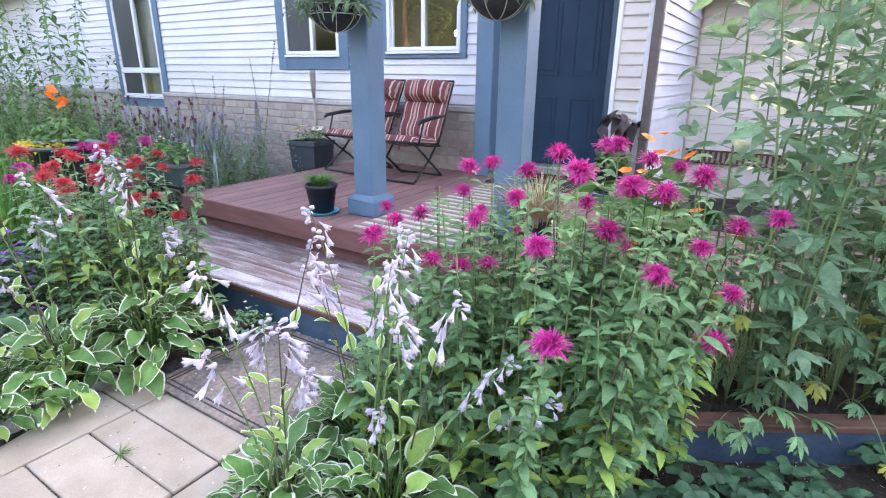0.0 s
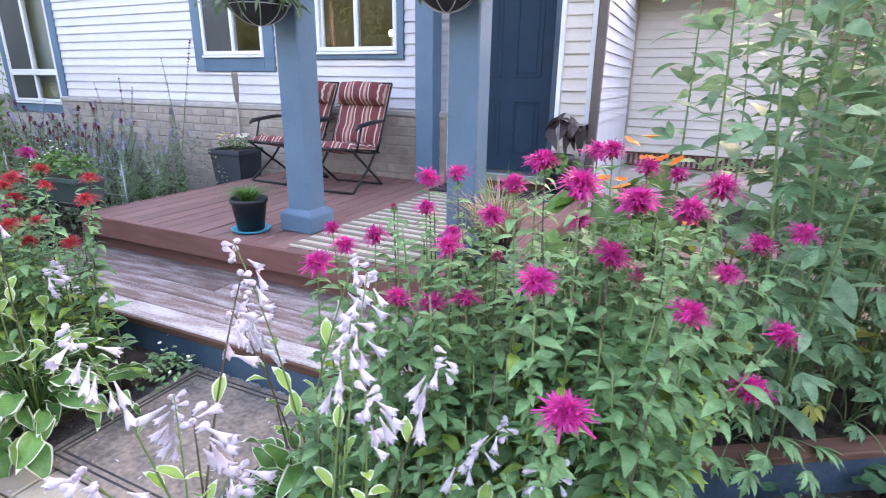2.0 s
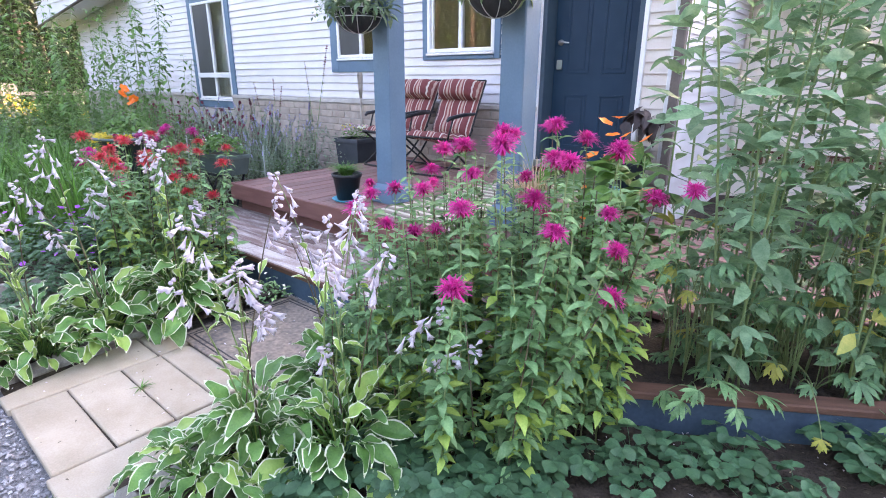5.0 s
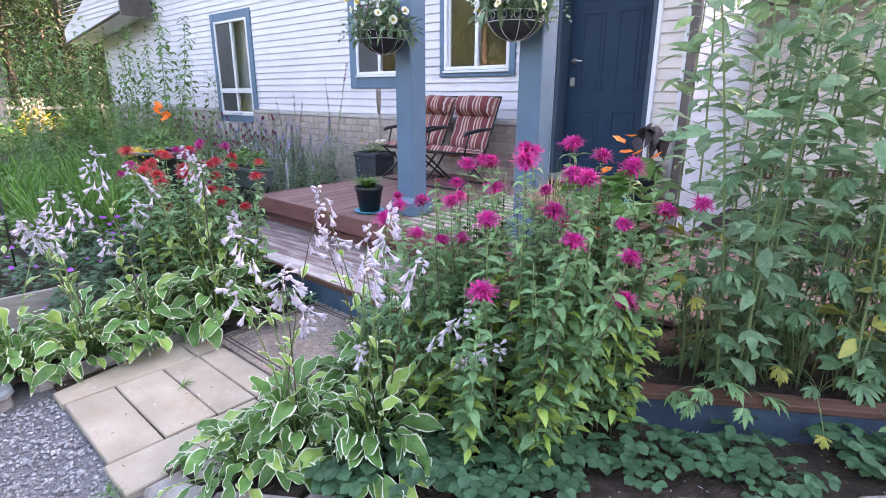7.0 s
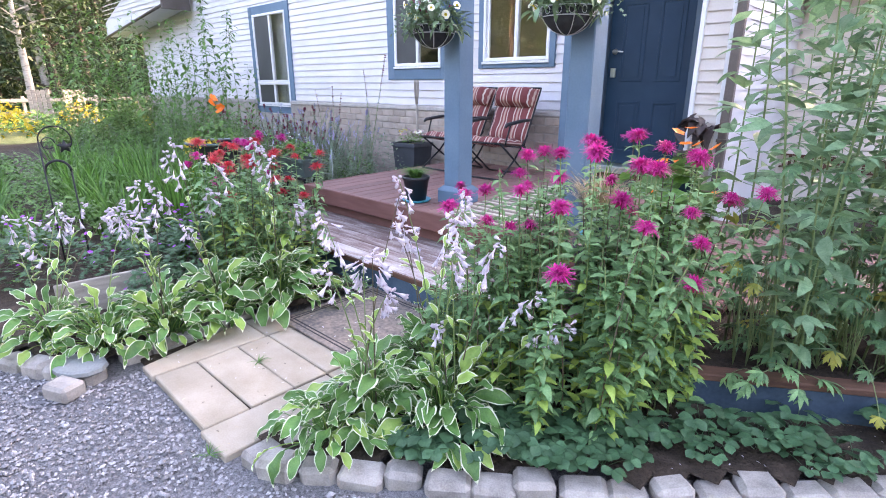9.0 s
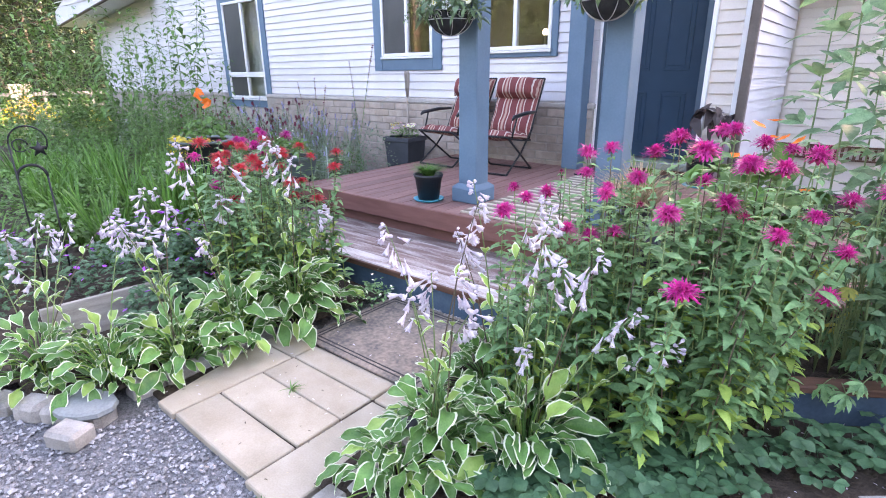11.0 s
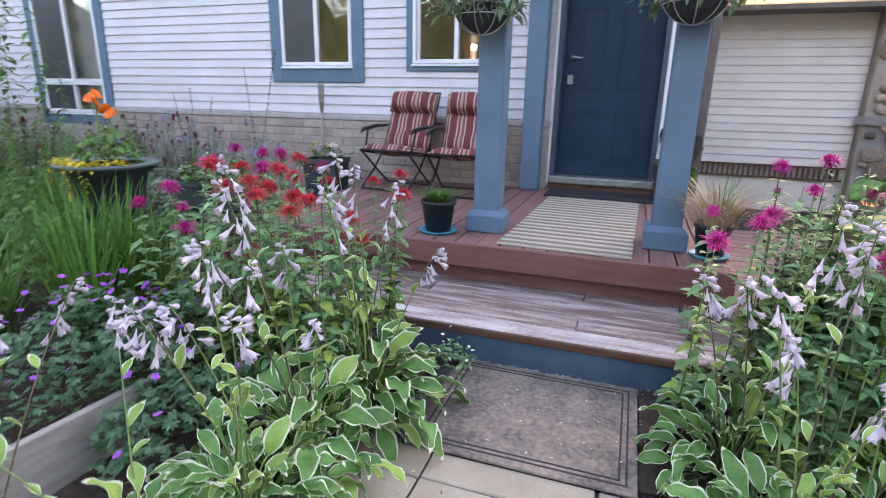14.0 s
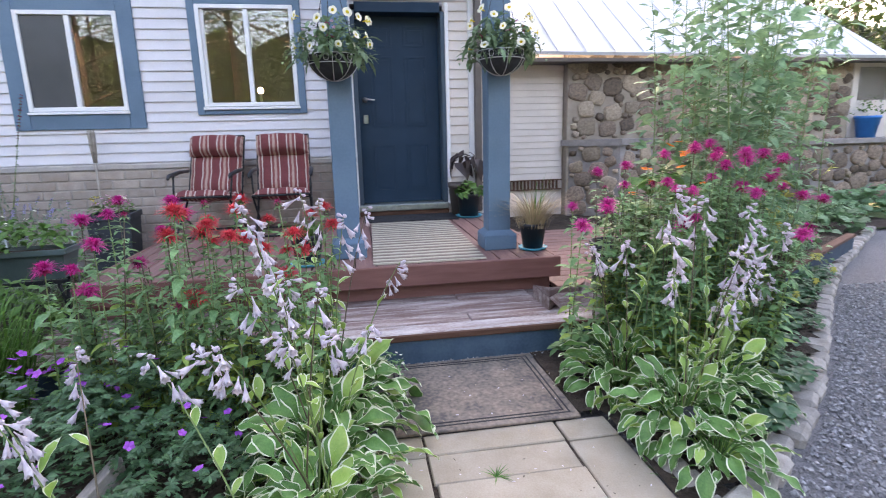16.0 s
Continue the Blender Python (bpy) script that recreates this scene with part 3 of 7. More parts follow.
for i in range(16):
    y0 = SY0 + (5 + i) * (bw + 0.005)
    hw = (min(1.6, max(-0.55, (y0 - 3.0) / 0.62)) - DX1) / 2
    part("step_board", box(-hw, hw, -bw / 2, bw / 2, -0.034, 0, 0.005), M_DECK, step, m=pose(DX1 + 0.006 + hw, y0 + bw / 2, STEP + rng.uniform(-0.0015, 0.0015)), smooth=False)
part("step_nosing", box(SX0, SX1, SY0 - 0.022, SY0 - 0.001, STEP - 0.042, STEP - 0.004, 0.005), M_WOODBROWN, step, "bare brown nosing edge", smooth=False)
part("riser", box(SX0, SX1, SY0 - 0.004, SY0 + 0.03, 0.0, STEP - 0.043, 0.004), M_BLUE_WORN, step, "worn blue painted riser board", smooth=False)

mat_ob = thing("door_mat", "worn grey-brown outdoor mat with grooved border before the step", "mat", (-1.835, 1.62, 0.004))
part("mat_base", box(-0.43, 0.43, -0.36, 0.38, 0.0, 0.014, 0.005), M_MAT, mat_ob, smooth=False)
for off in (0.035, 0.06):
    for bx in (box(-0.43 + off, 0.43 - off, -0.36 + off, -0.352 + off, 0.013, 0.0165, 0.001), box(-0.43 + off, 0.43 - off, 0.372 - off, 0.38 - off, 0.013, 0.0165, 0.001),
               box(-0.43 + off, -0.422 + off, -0.35 + off, 0.37 - off, 0.013, 0.0165, 0.001), box(0.422 - off, 0.43 - off, -0.35 + off, 0.37 - off, 0.013, 0.0165, 0.001)):
        part("groove", bx, M_MATDARK, mat_ob, smooth=False)

rug = Build()
rx, ry, k = 0.40, 0.93, 40
rv = [(-rx + 2 * rx * i / 10, -ry + 2 * ry * j / k, 0.012 + 0.003 * noise.noise((i * 0.4, j * 0.5, 0))) for j in range(k + 1) for i in range(11)]
rv2 = [(x, y, 0.001) for x, y, z in rv]
rf = [(j * 11 + i, j * 11 + i + 1, (j + 1) * 11 + i + 1, (j + 1) * 11 + i) for j in range(k) for i in range(10)]
rug.add(rv, rf).add(rv2, rf)
ring = [j * 11 for j in range(k + 1)], [j * 11 + 10 for j in range(k + 1)]
rug.add(rv + rv2, [(c[j], c[j + 1], c[j + 1] + len(rv), c[j] + len(rv)) for c in ring for j in range(k)] + [(i, i + 1, i + 1 + len(rv), i + len(rv)) for i in range(10)])
solid("striped_rug", rug, M_RUG, "striped cream and brown woven runner rug on the deck", "rug", at=pose(-1.86, 3.66, DECK + 0.002, 0, 0, -1.5))
dm = thing("rubber_mat", "black rubber welcome mat at the door threshold", "mat", (-1.80, 4.86, DECK + 0.002))
part("mat_base", box(-0.5, 0.5, -0.22, 0.22, 0, 0.016, 0.006), M_RUBBER, dm, smooth=False)
for i in range(7):
    part("letter_bar", box(-0.20 + 0.06 * i, -0.165 + 0.06 * i, -0.03, 0.03, 0.0155, 0.019, 0.001), M_MATDARK, dm, "worn grey lettering", smooth=False)


# ---- posts ----
def post(x, y, z1, w, plinth, label, turn=0):
    p = thing("porch_post", label, "post", (x, y, DECK), "porch posts", rz=turn)
    part("shaft", box(-w / 2, w / 2, -w / 2, w / 2, 0.10 if plinth else 0.001, z1 - DECK, 0.008), M_BLUE, p, smooth=False)
    if plinth:
        part("plinth", box(-plinth / 2, plinth / 2, -plinth / 2, plinth / 2, 0.001, 0.115, 0.008), M_BLUE, p, smooth=False)
        b = Build()
        h, t = plinth / 2, w / 2 + 0.002
        b.add([(-h, -h, 0.115), (h, -h, 0.115), (h, h, 0.115), (-h, h, 0.115), (-t, -t, 0.15), (t, -t, 0.15), (t, t, 0.15), (-t, t, 0.15)],
              [(0, 1, 5, 4), (1, 2, 6, 5), (2, 3, 7, 6), (3, 0, 4, 7)])
        part("plinth_bevel", b, M_BLUE, p, smooth=False)
    return p


POST_L, POST_R = (-2.445, 3.12), (-1.30, 3.12)
post(*POST_L, 2.95, 0.172, 0.252, "blue-grey painted square porch post with plinth")
post(*POST_R, 2.95, 0.172, 0.252, "blue-grey painted square porch post with plinth")
post(-2.505, 5.02, 2.95, 0.185, 0, "blue-grey painted post against the house wall")
beam = thing("porch_beam", "blue-grey painted timber beam on the porch posts", "beam", kind="structure")
part("front_beam", box(-2.6, -1.15, 3.03, 3.21, 2.95, 3.15, 0.01), M_BLUE, beam, smooth=False)
part("side_beam", box(-2.54, -2.36, 3.22, 5.14, 2.951, 3.15, 0.01), M_BLUE, beam, smooth=False)
part("side_beam", box(-1.39, -1.21, 3.22, 5.14, 2.951, 3.15, 0.01), M_BLUE, beam, smooth=False)

# ---- the house ----
HX0, HX1, HTOP = -15.7, -0.965, 4.3
HOLES = [(-5.62, -4.49, 1.50, 2.72), (-3.93, -2.90, 1.64, 2.80), (-9.70, -8.36, 0.90, 2.76), (-2.33, -1.34, 0.44, 2.70)]
house = thing("wall_front", "house wall with white lap siding above a brick wainscot", "wall", kind="structure")
core = Build()
xs = sorted({HX0, HX1, *[v for h in HOLES for v in h[:2]]})
for a, b in zip(xs, xs[1:]):
    hs = [h for h in HOLES if h[0] <= a and h[1] >= b]
    z = 0.0
    for h in sorted(hs, key=lambda q: q[2]):
        core.join(box(a, b, WALL + 0.022, WALL + 0.18, z, h[2], 0.0005))
        z = h[3]
    core.join(box(a, b, WALL + 0.022, WALL + 0.18, z, HTOP, 0.0005))
part("sheathing", core, M_SIDING, house, smooth=False)


def siding_piece(x0, x1, z, h, y, mt, parent):
    """One lapped board: thick at the lower edge, thin at the upper."""
    v = []
    for x in (x0, x1):
        v += [(x, y - 0.016, z), (x, y - 0.001, z + h + 0.01), (x, y + 0.010, z + h + 0.01), (x, y + 0.010, z), (x, y - 0.018, z + 0.006)]
    b = Build().add(v, [(0, 5, 9, 4), (4, 9, 6, 1), (1, 6, 7, 2), (3, 8, 5, 0), (0, 4, 1, 2, 3), (5, 8, 7, 6, 9)])
    part("siding_board", b, mt, parent, smooth=False)


PITCH = 0.101
z = 1.125
while z < HTOP - 0.05:
    spans = [(HX0, HX1 - 0.10)]
    for h in HOLES:
        if h[2] < z + PITCH * 0.5 and h[3] > z + PITCH * 0.5:
            spans = [q for s in spans for q in ((s[0], min(s[1], h[0])), (max(s[0], h[1]), s[1])) if q[1] - q[0] > 0.02]
    for a, b in spans:
        siding_piece(a, b, z, PITCH, WALL + 0.012, M_SIDING_CREAM if a > -1.5 else M_SIDING, house)
    z += PITCH
# siding beside the door runs down to the deck
z = DECK + 0.01
while z < 1.12:
    siding_piece(-1.28, HX1 - 0.10, z, PITCH, WALL + 0.012, M_SIDING_CREAM, house)
    z += PITCH
part("corner_board", box(HX1 - 0.10, HX1 + 0.012, WALL - 0.028, WALL + 0.02, DECK, HTOP, 0.004), M_VINYL, house, "white corner board", smooth=False)
for a, b in ((-8.36, -2.345), (HX0, -9.7)):
    part("ledge", box(a, b, WALL - 0.095, WALL + 0.02, 1.055, 1.118, 0.012), M_LEDGE, house, "stone ledge above the brick", smooth=False)
part("mortar_bed", box(-8.36, -2.36, WALL - 0.079, WALL + 0.02, 0.0, 1.054, 0.002), M_MORTAR, house, smooth=False)
part("mortar_bed", box(HX0, -9.7, WALL - 0.079, WALL + 0.02, 0.0, 1.054, 0.002), M_MORTAR, house, smooth=False)
part("mortar_bed", box(-9.7, -8.36, WALL - 0.079, WALL + 0.02, 0.0, 0.86, 0.002), M_MORTAR, house, smooth=False)

side = thing("wall_side", "side wall of the house with white lap siding", "wall", kind="structure")
part("sheathing", box(HX1 - 0.16, HX1 - 0.02, WALL + 0.19, 11.14, 0.0, HTOP, 0.001), M_SIDING, side, smooth=False)
z = 0.45
while z < HTOP - 0.05:
    b = Build()
    v = []
    for y in (WALL + 0.03, 7.30):
        v += [(HX1 + 0.004, y, z), (HX1 - 0.012, y, z + PITCH + 0.01), (HX1 - 0.02, y, z + PITCH + 0.01), (HX1 - 0.02, y, z)]
    b.add(v, [(0, 1, 5, 4), (1, 2, 6, 5), (3, 0, 4, 7), (0, 3, 2, 1), (4, 5, 6, 7)])
    part("siding_board", b, M_SIDING, side, smooth=False)
    z += PITCH
down = thing("downspout", "brown metal downspout at the house corner", "downspout")
part("pipe", box(HX1 - 0.045, HX1 + 0.03, WALL - 0.105, WALL - 0.03, DECK + 0.02, HTOP, 0.01), M_GUTTER, down, smooth=False)
for zz in (0.9, 2.1):
    part("strap", box(HX1 - 0.052, HX1 + 0.037, WALL - 0.11, WALL - 0.028, zz, zz + 0.03, 0.003), M_GUTTER, down, smooth=False)

shell = Build()
shell.join(box(HX0, HX1 - 0.16, 11.0, 11.15, 0, HTOP)).join(box(HX0, HX0 + 0.15, WALL + 0.19, 10.99, 0, HTOP))
solid("wall_back", shell, M_SIDING, "plain back walls of the house", "wall", kind="structure")
rf_b = Build()
rf_b.add([(HX0 - 0.3, WALL - 0.45, HTOP - 0.1), (HX1 + 0.3, WALL - 0.45, HTOP - 0.1), (HX1 + 0.3, 8.1, 6.0), (HX0 - 0.3, 8.1, 6.0), (HX1 + 0.3, 11.5, HTOP), (HX0 - 0.3, 11.5, HTOP),
          (HX0 - 0.3, WALL - 0.45, HTOP - 0.22), (HX1 + 0.3, WALL - 0.45, HTOP - 0.22), (HX1 + 0.3, 11.5, HTOP - 0.12), (HX0 - 0.3, 11.5, HTOP - 0.12)],
         [(0, 1, 2, 3), (3, 2, 4, 5), (6, 9, 8, 7), (0, 6, 7, 1), (1, 7, 8, 4, 2), (0, 3, 5, 9, 6)])
solid("roof", rf_b, M_ROOF, "metal gable roof of the house", "roof", kind="structure")
gab = Build()
gv = [(-12.25, 4.55, 3.05), (-16.4, 4.55, 2.62), (-16.4, 4.55, 2.95), (-12.25, 4.55, 4.1)]
gab.add(gv + [(x, 5.12, z) for x, y, z in gv], [(0, 1, 2, 3), (7, 6, 5, 4), (0, 4, 5, 1), (1, 5, 6, 2), (2, 6, 7, 3), (3, 7, 4, 0)])
gable = thing("roof_end", "white boxed roof end hanging over the far corner of the house", "eaves", kind="structure")
part("box_end", gab, M_SIDING, gable, smooth=False)
for i in range(9):
    zb = 2.62 + 0.1 * i
    x_far = -16.4 if zb < 2.9 else -16.4 + (zb - 2.9) * 3.6
    part("siding_board", box(x_far, -12.25, 4.53, 4.549, 3.05 + 0.1 * i - 0.012, 3.05 + 0.1 * i, 0.002), M_SIDING, gable, smooth=False)
part("trim_board", tube([(-12.25, 4.53, 3.03), (-16.45, 4.53, 2.60)], 0.035, 4), M_GUTTER, gable, "dark soffit trim")
part("trim_board", box(-12.27, -12.2, 4.5, 5.1, 2.95, 4.0, 0.004), M_GUTTER, gable, smooth=False)


# ---- windows and door ----
def window(name, x0, x1, z0, z1, trim_w, trim_b, mull, label, split=None, curtain=0.0, screen=True):
    """White vinyl slider in a blue-grey casing; x0..z1 is the vinyl frame's outside."""
    w = thing(name, label, "window", kind="structure")
    y = WALL - 0.012
    part("casing", box(x0 - trim_w, x0 - 0.001, y - 0.012, WALL + 0.06, z0 - trim_b, z1 + 0.14, 0.004), M_BLUE, w, "blue-grey casing board", smooth=False)
    part("casing", box(x1 + 0.001, x1 + trim_w, y - 0.012, WALL + 0.06, z0 - trim_b, z1 + 0.14, 0.004), M_BLUE, w, smooth=False)
    part("casing", box(x0, x1, y - 0.010, WALL + 0.06, z0 - trim_b, z0 - 0.001, 0.004), M_BLUE, w, smooth=False)
    part("casing", box(x0, x1, y - 0.010, WALL + 0.06, z1 + 0.001, z1 + 0.14, 0.004), M_BLUE, w, smooth=False)
    f = 0.042
    zs = [z0, z1] if split is None else [z0, split, z1]
    for za, zb in zip(zs, zs[1:]):
        part("frame_jamb", box(x0, x0 + f, y - 0.016, WALL + 0.05, za, zb, 0.005), M_VINYL, w, smooth=False)
        part("frame_jamb", box(x1 - f, x1, y - 0.016, WALL + 0.05, za, zb, 0.005), M_VINYL, w, smooth=False)
        part("frame_rail", box(x0 + f, x1 - f, y - 0.016, WALL + 0.05, za, za + f, 0.005), M_VINYL, w, smooth=False)
        part("frame_rail", box(x0 + f, x1 - f, y - 0.016, WALL + 0.05, zb - f, zb, 0.005), M_VINYL, w, smooth=False)
        part("meeting_stile", box(mull - 0.024, mull + 0.024, y - 0.006, WALL + 0.045, za + f, zb - f, 0.004), M_VINYL, w, smooth=False)
        part("sash_frame", box(x0 + f, x0 + f + 0.03, WALL + 0.005, WALL + 0.04, za + f, zb - f, 0.003), M_VINYL, w, smooth=False)
        for a, b, dy in ((x0 + f, mull, 0.02), (mull, x1 - f, 0.008)):
            p = part("pane", box(a, b, WALL + dy, WALL + dy + 0.005, za + f, zb - f, 0.0005), M_GLASS, w, smooth=False)
            p.visible_shadow = False
        if screen:
            part("insect_screen", box(x0 + f, mull - 0.026, WALL - 0.006, WALL - 0.004, za + f, zb - f, 0.0004), M_SCREEN, w, "fine dark insect screen", smooth=False)
    part("sill", box(x0 - 0.01, x1 + 0.01, y - 0.032, y - 0.011, z0 - 0.03, z0 - 0.004, 0.004), M_VINYL, w, smooth=False)
    if curtain:
        c = Build()
        cx = x0 + f + curtain
        pts = [(x0 + f + (cx - x0 - f) * i / 16, WALL + 0.16 + 0.012 * math.sin(i * 1.9)) for i in range(17)]
        c.add([(px, py, q) for q in (z0, z1) for px, py in pts], [(i, i + 1, i + 18, i + 17) for i in range(16)])
        part("curtain", c, M_CURTAIN, w)
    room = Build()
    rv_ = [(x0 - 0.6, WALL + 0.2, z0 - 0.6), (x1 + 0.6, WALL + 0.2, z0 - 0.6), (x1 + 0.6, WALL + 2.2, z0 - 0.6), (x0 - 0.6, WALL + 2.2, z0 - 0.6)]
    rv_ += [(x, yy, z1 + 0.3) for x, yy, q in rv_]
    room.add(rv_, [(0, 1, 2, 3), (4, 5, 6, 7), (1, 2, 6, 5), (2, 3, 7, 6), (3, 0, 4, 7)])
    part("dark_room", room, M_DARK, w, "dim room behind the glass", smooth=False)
    return w


window("window_1", -5.525, -4.605, 1.648, 2.60, 0.147, 0.178, -5.06, "white sliding window in a wide blue-grey casing")
window("window_2", -3.872, -2.915, 1.672, 2.675, 0.075, 0.078, -3.385, "white sliding window in a narrow blue-grey casing", screen=False)
window("window_3", -9.60, -8.43, 1.03, 2.66, 0.13, 0.15, -9.0, "tall white window in a blue-grey casing with a lower pane row", split=1.44, curtain=1.08)
lamp = thing("table_lamp", "lit table lamp standing inside the window", "lamp", (-3.42, WALL + 0.75, 0.95))
part("lamp_base", lathe([(0.07, 0), (0.075, 0.015), (0.02, 0.04), (0.015, 0.9), (0.02, 0.92)], 14), M_BRASS, lamp)
part("globe", lathe([(0.002, 0.91), (0.028, 0.92), (0.036, 0.95), (0.028, 0.98), (0.002, 0.99)], 16), M_BULB, lamp, "glowing warm globe")

door = thing("door_1", "dark navy six-panel front door, closed, with lever and keypad", "door", (-1.83, 5.335, 0.0), kind="structure")
DZ0, DW, DH = 0.575, 0.455, 2.04
leaf_b = Build()
leaf_b.join(box(-DW, DW, 0.0, 0.04, DZ0, DZ0 + DH, 0.003))
part("leaf", leaf_b, M_DOOR, door, smooth=False)
for sx in (-1, 1):
    xc = sx * 0.19
    for za, zb in ((0.13, 0.66), (0.86, 1.62), (1.72, 1.94)):
        fr = Build()
        xa, xb = xc - 0.125, xc + 0.125
        a_, b_ = DZ0 + za, DZ0 + zb
        for bx in (box(xa, xb, -0.007, 0.0, a_, a_ + 0.022, 0.003), box(xa, xb, -0.007, 0.0, b_ - 0.022, b_, 0.003),
                   box(xa, xa + 0.022, -0.007, 0.0, a_ + 0.022, b_ - 0.022, 0.003), box(xb - 0.022, xb, -0.007, 0.0, a_ + 0.022, b_ - 0.022, 0.003)):
            fr.join(bx)
        fr.join(box(xa + 0.045, xb - 0.045, -0.006, 0.0, a_ + 0.045, b_ - 0.045, 0.005))
        part("panel", fr, M_DOOR, door, smooth=False)
hd = part("lever_handle", lathe([(0.002, 0.05), (0.012, 0.05), (0.014, 0.02), (0.028, 0.014), (0.03, 0.0)], 14), M_BRASS, door, "satin nickel lever", m=Matrix.Translation((-0.385, -0.001, 1.735)) @ Matrix.Rotation(radians(90), 4, "X"))
part("lever", tube([(0, 0, 0.045), (0.03, 0.004, 0.05), (0.075, -0.003, 0.05), (0.11, -0.006, 0.048)], [0.008, 0.009, 0.007], 8), M_BRASS, hd)
part("keypad_lock", box(-0.412, -0.356, -0.028, -0.001, 1.475, 1.570, 0.02), M_WIRE, door, "satin nickel keypad deadbolt", smooth=False)
# unseen panel, added to stop light leaking round the door leaf
solid("wall_hall", box(-2.4, -1.26, 5.40, 5.44, 0.4, 2.8, 0.001), M_DARK, "dark panel added behind the closed door to block stray light", "wall", kind="structure")
casing = thing("door_frame", "blue-grey painted door frame with metal threshold", "door frame", kind="structure")
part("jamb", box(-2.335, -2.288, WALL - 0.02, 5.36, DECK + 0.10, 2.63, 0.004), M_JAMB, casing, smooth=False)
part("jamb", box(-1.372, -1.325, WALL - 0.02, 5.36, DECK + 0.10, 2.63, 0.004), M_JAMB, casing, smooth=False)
part("casing_board", box(-1.324, -1.285, WALL - 0.03, WALL + 0.02, DECK + 0.05, 2.72, 0.004), M_VINYL, casing, "white outer casing", smooth=False)
part("casing_board", box(-2.362, -2.336, WALL - 0.03, WALL + 0.02, DECK + 0.05, 2.72, 0.004), M_VINYL, casing, "white outer casing", smooth=False)
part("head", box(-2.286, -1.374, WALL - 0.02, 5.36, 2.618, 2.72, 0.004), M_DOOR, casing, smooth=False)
part("threshold", box(-2.34, -1.32, WALL - 0.06, 5.42, DECK + 0.06, DZ0 - 0.004, 0.01), M_WIRE, casing, "grey metal threshold", smooth=False)
part("threshold_base", box(-2.34, -1.32, WALL - 0.03, 5.42, DECK + 0.002, DECK + 0.06, 0.004), M_WOODBROWN, casing, smooth=False)

# ---- the stone extension ----
EY = 7.35
ext = thing("wall_extension", "cream lap-sided wall of the low extension", "wall", kind="structure")
part("sheathing", box(HX1 - 0.01, 0.95, EY + 0.02, EY + 0.2, 0.0, 2.6, 0.001), M_SIDING_CREAM, ext, smooth=False)
z = 0.60
while z < 2.5:
    siding_piece(HX1 + 0.02, 0.93, z, PITCH * 0.98, EY, M_SIDING_CREAM, ext)
    z += PITCH * 0.98
vent = Build()
for i in range(30):
    vent.join(box(-0.9 + 0.06 * i, -0.87 + 0.06 * i, EY - 0.02, EY + 0.01, 0.45, 0.58, 0.002))
vent.join(box(-0.93, 0.93, EY - 0.025, EY + 0.01, 0.58, 0.60, 0.002)).join(box(-0.93, 0.93, EY - 0.025, EY + 0.01, 0.43, 0.45, 0.002))
part("lattice", vent, M_WOODBROWN, ext, "brown lattice vent strip", smooth=False)
stone_wall = thing("wall_stone", "field stone wall with wide pale mortar joints", "wall", kind="structure")
SXA, SXB, SY = 0.95, 6.05, 7.20
part("mortar_bed", box(SXA, 3.45, SY, SY + 0.3, 0.0, 2.55, 0.01), M_WALLMORTAR, stone_wall, "pale mortar", smooth=False)
part("mortar_bed", box(4.30, SXB, SY, SY + 0.3, 0.0, 2.55, 0.01), M_WALLMORTAR, stone_wall, smooth=False)
part("mortar_bed", box(3.45, 4.30, SY, SY + 0.3, 0.0, 1.55, 0.01), M_WALLMORTAR, stone_wall, smooth=False)
part("mortar_bed", box(3.45, 4.30, SY, SY + 0.3, 2.3, 2.55, 0.01), M_WALLMORTAR, stone_wall, smooth=False)


def field_stone(seed):
    b = bmesh.new()
    bmesh.ops.create_icosphere(b, subdivisions=2, radius=1)
    v = np.array([q.co[:] for q in b.verts])
    f = [tuple(q.index for q in p.verts) for p in b.faces]
    b.free()
    v = np.sign(v) * np.abs(v) ** 0.62
    v *= np.array([0.78, 0.78, 0.78])
    for q in v:
        q += 0.16 * np.array(noise.noise_vector((q[0] * 1.1 + seed * 7, q[1] * 1.1, q[2] * 1.1)))
    return Build().add(v, f)


STONES = [field_stone(i).mesh("field_stone", [M_STONE if i % 3 else M_STONE_B], True) for i in range(9)]


def lay_stones(parent, xa, xb, za, zb, m, skip=None, avg=0.125):
    """Fills a wall face with irregular stones, the large ones first."""
    placed = []
    rg2 = random.Random(int(xa * 100) + int(zb * 10))
    for r in [avg * k for k in (1.35, 1.1, 0.9, 0.7, 0.5, 0.36)]:
        for _ in range(int(70 * (xb - xa) * (zb - za))):
            q = r * rg2.uniform(0.88, 1.12)
            x, z = rg2.uniform(xa + q * 0.8, max(xa + q * 0.8, xb - q * 0.8)), rg2.uniform(za + q * 0.7, max(za + q * 0.7, zb - q * 0.7))
            if skip and skip(x, z) or any((x - a) ** 2 * 0.8 + (z - b) ** 2 * 1.2 < (0.80 * (q + c)) ** 2 for a, b, c in placed):
                continue
            placed.append((x, z, q))
            part("stone", rg2.choice(STONES), None, parent,
                 m=m @ Matrix.Translation((x, 0, z)) @ Matrix.Rotation(rg2.uniform(-0.5, 0.5), 4, "Y") @ Matrix.Diagonal((q * 1.2, 0.06, q * rg2.uniform(0.92, 1.06), 1)))


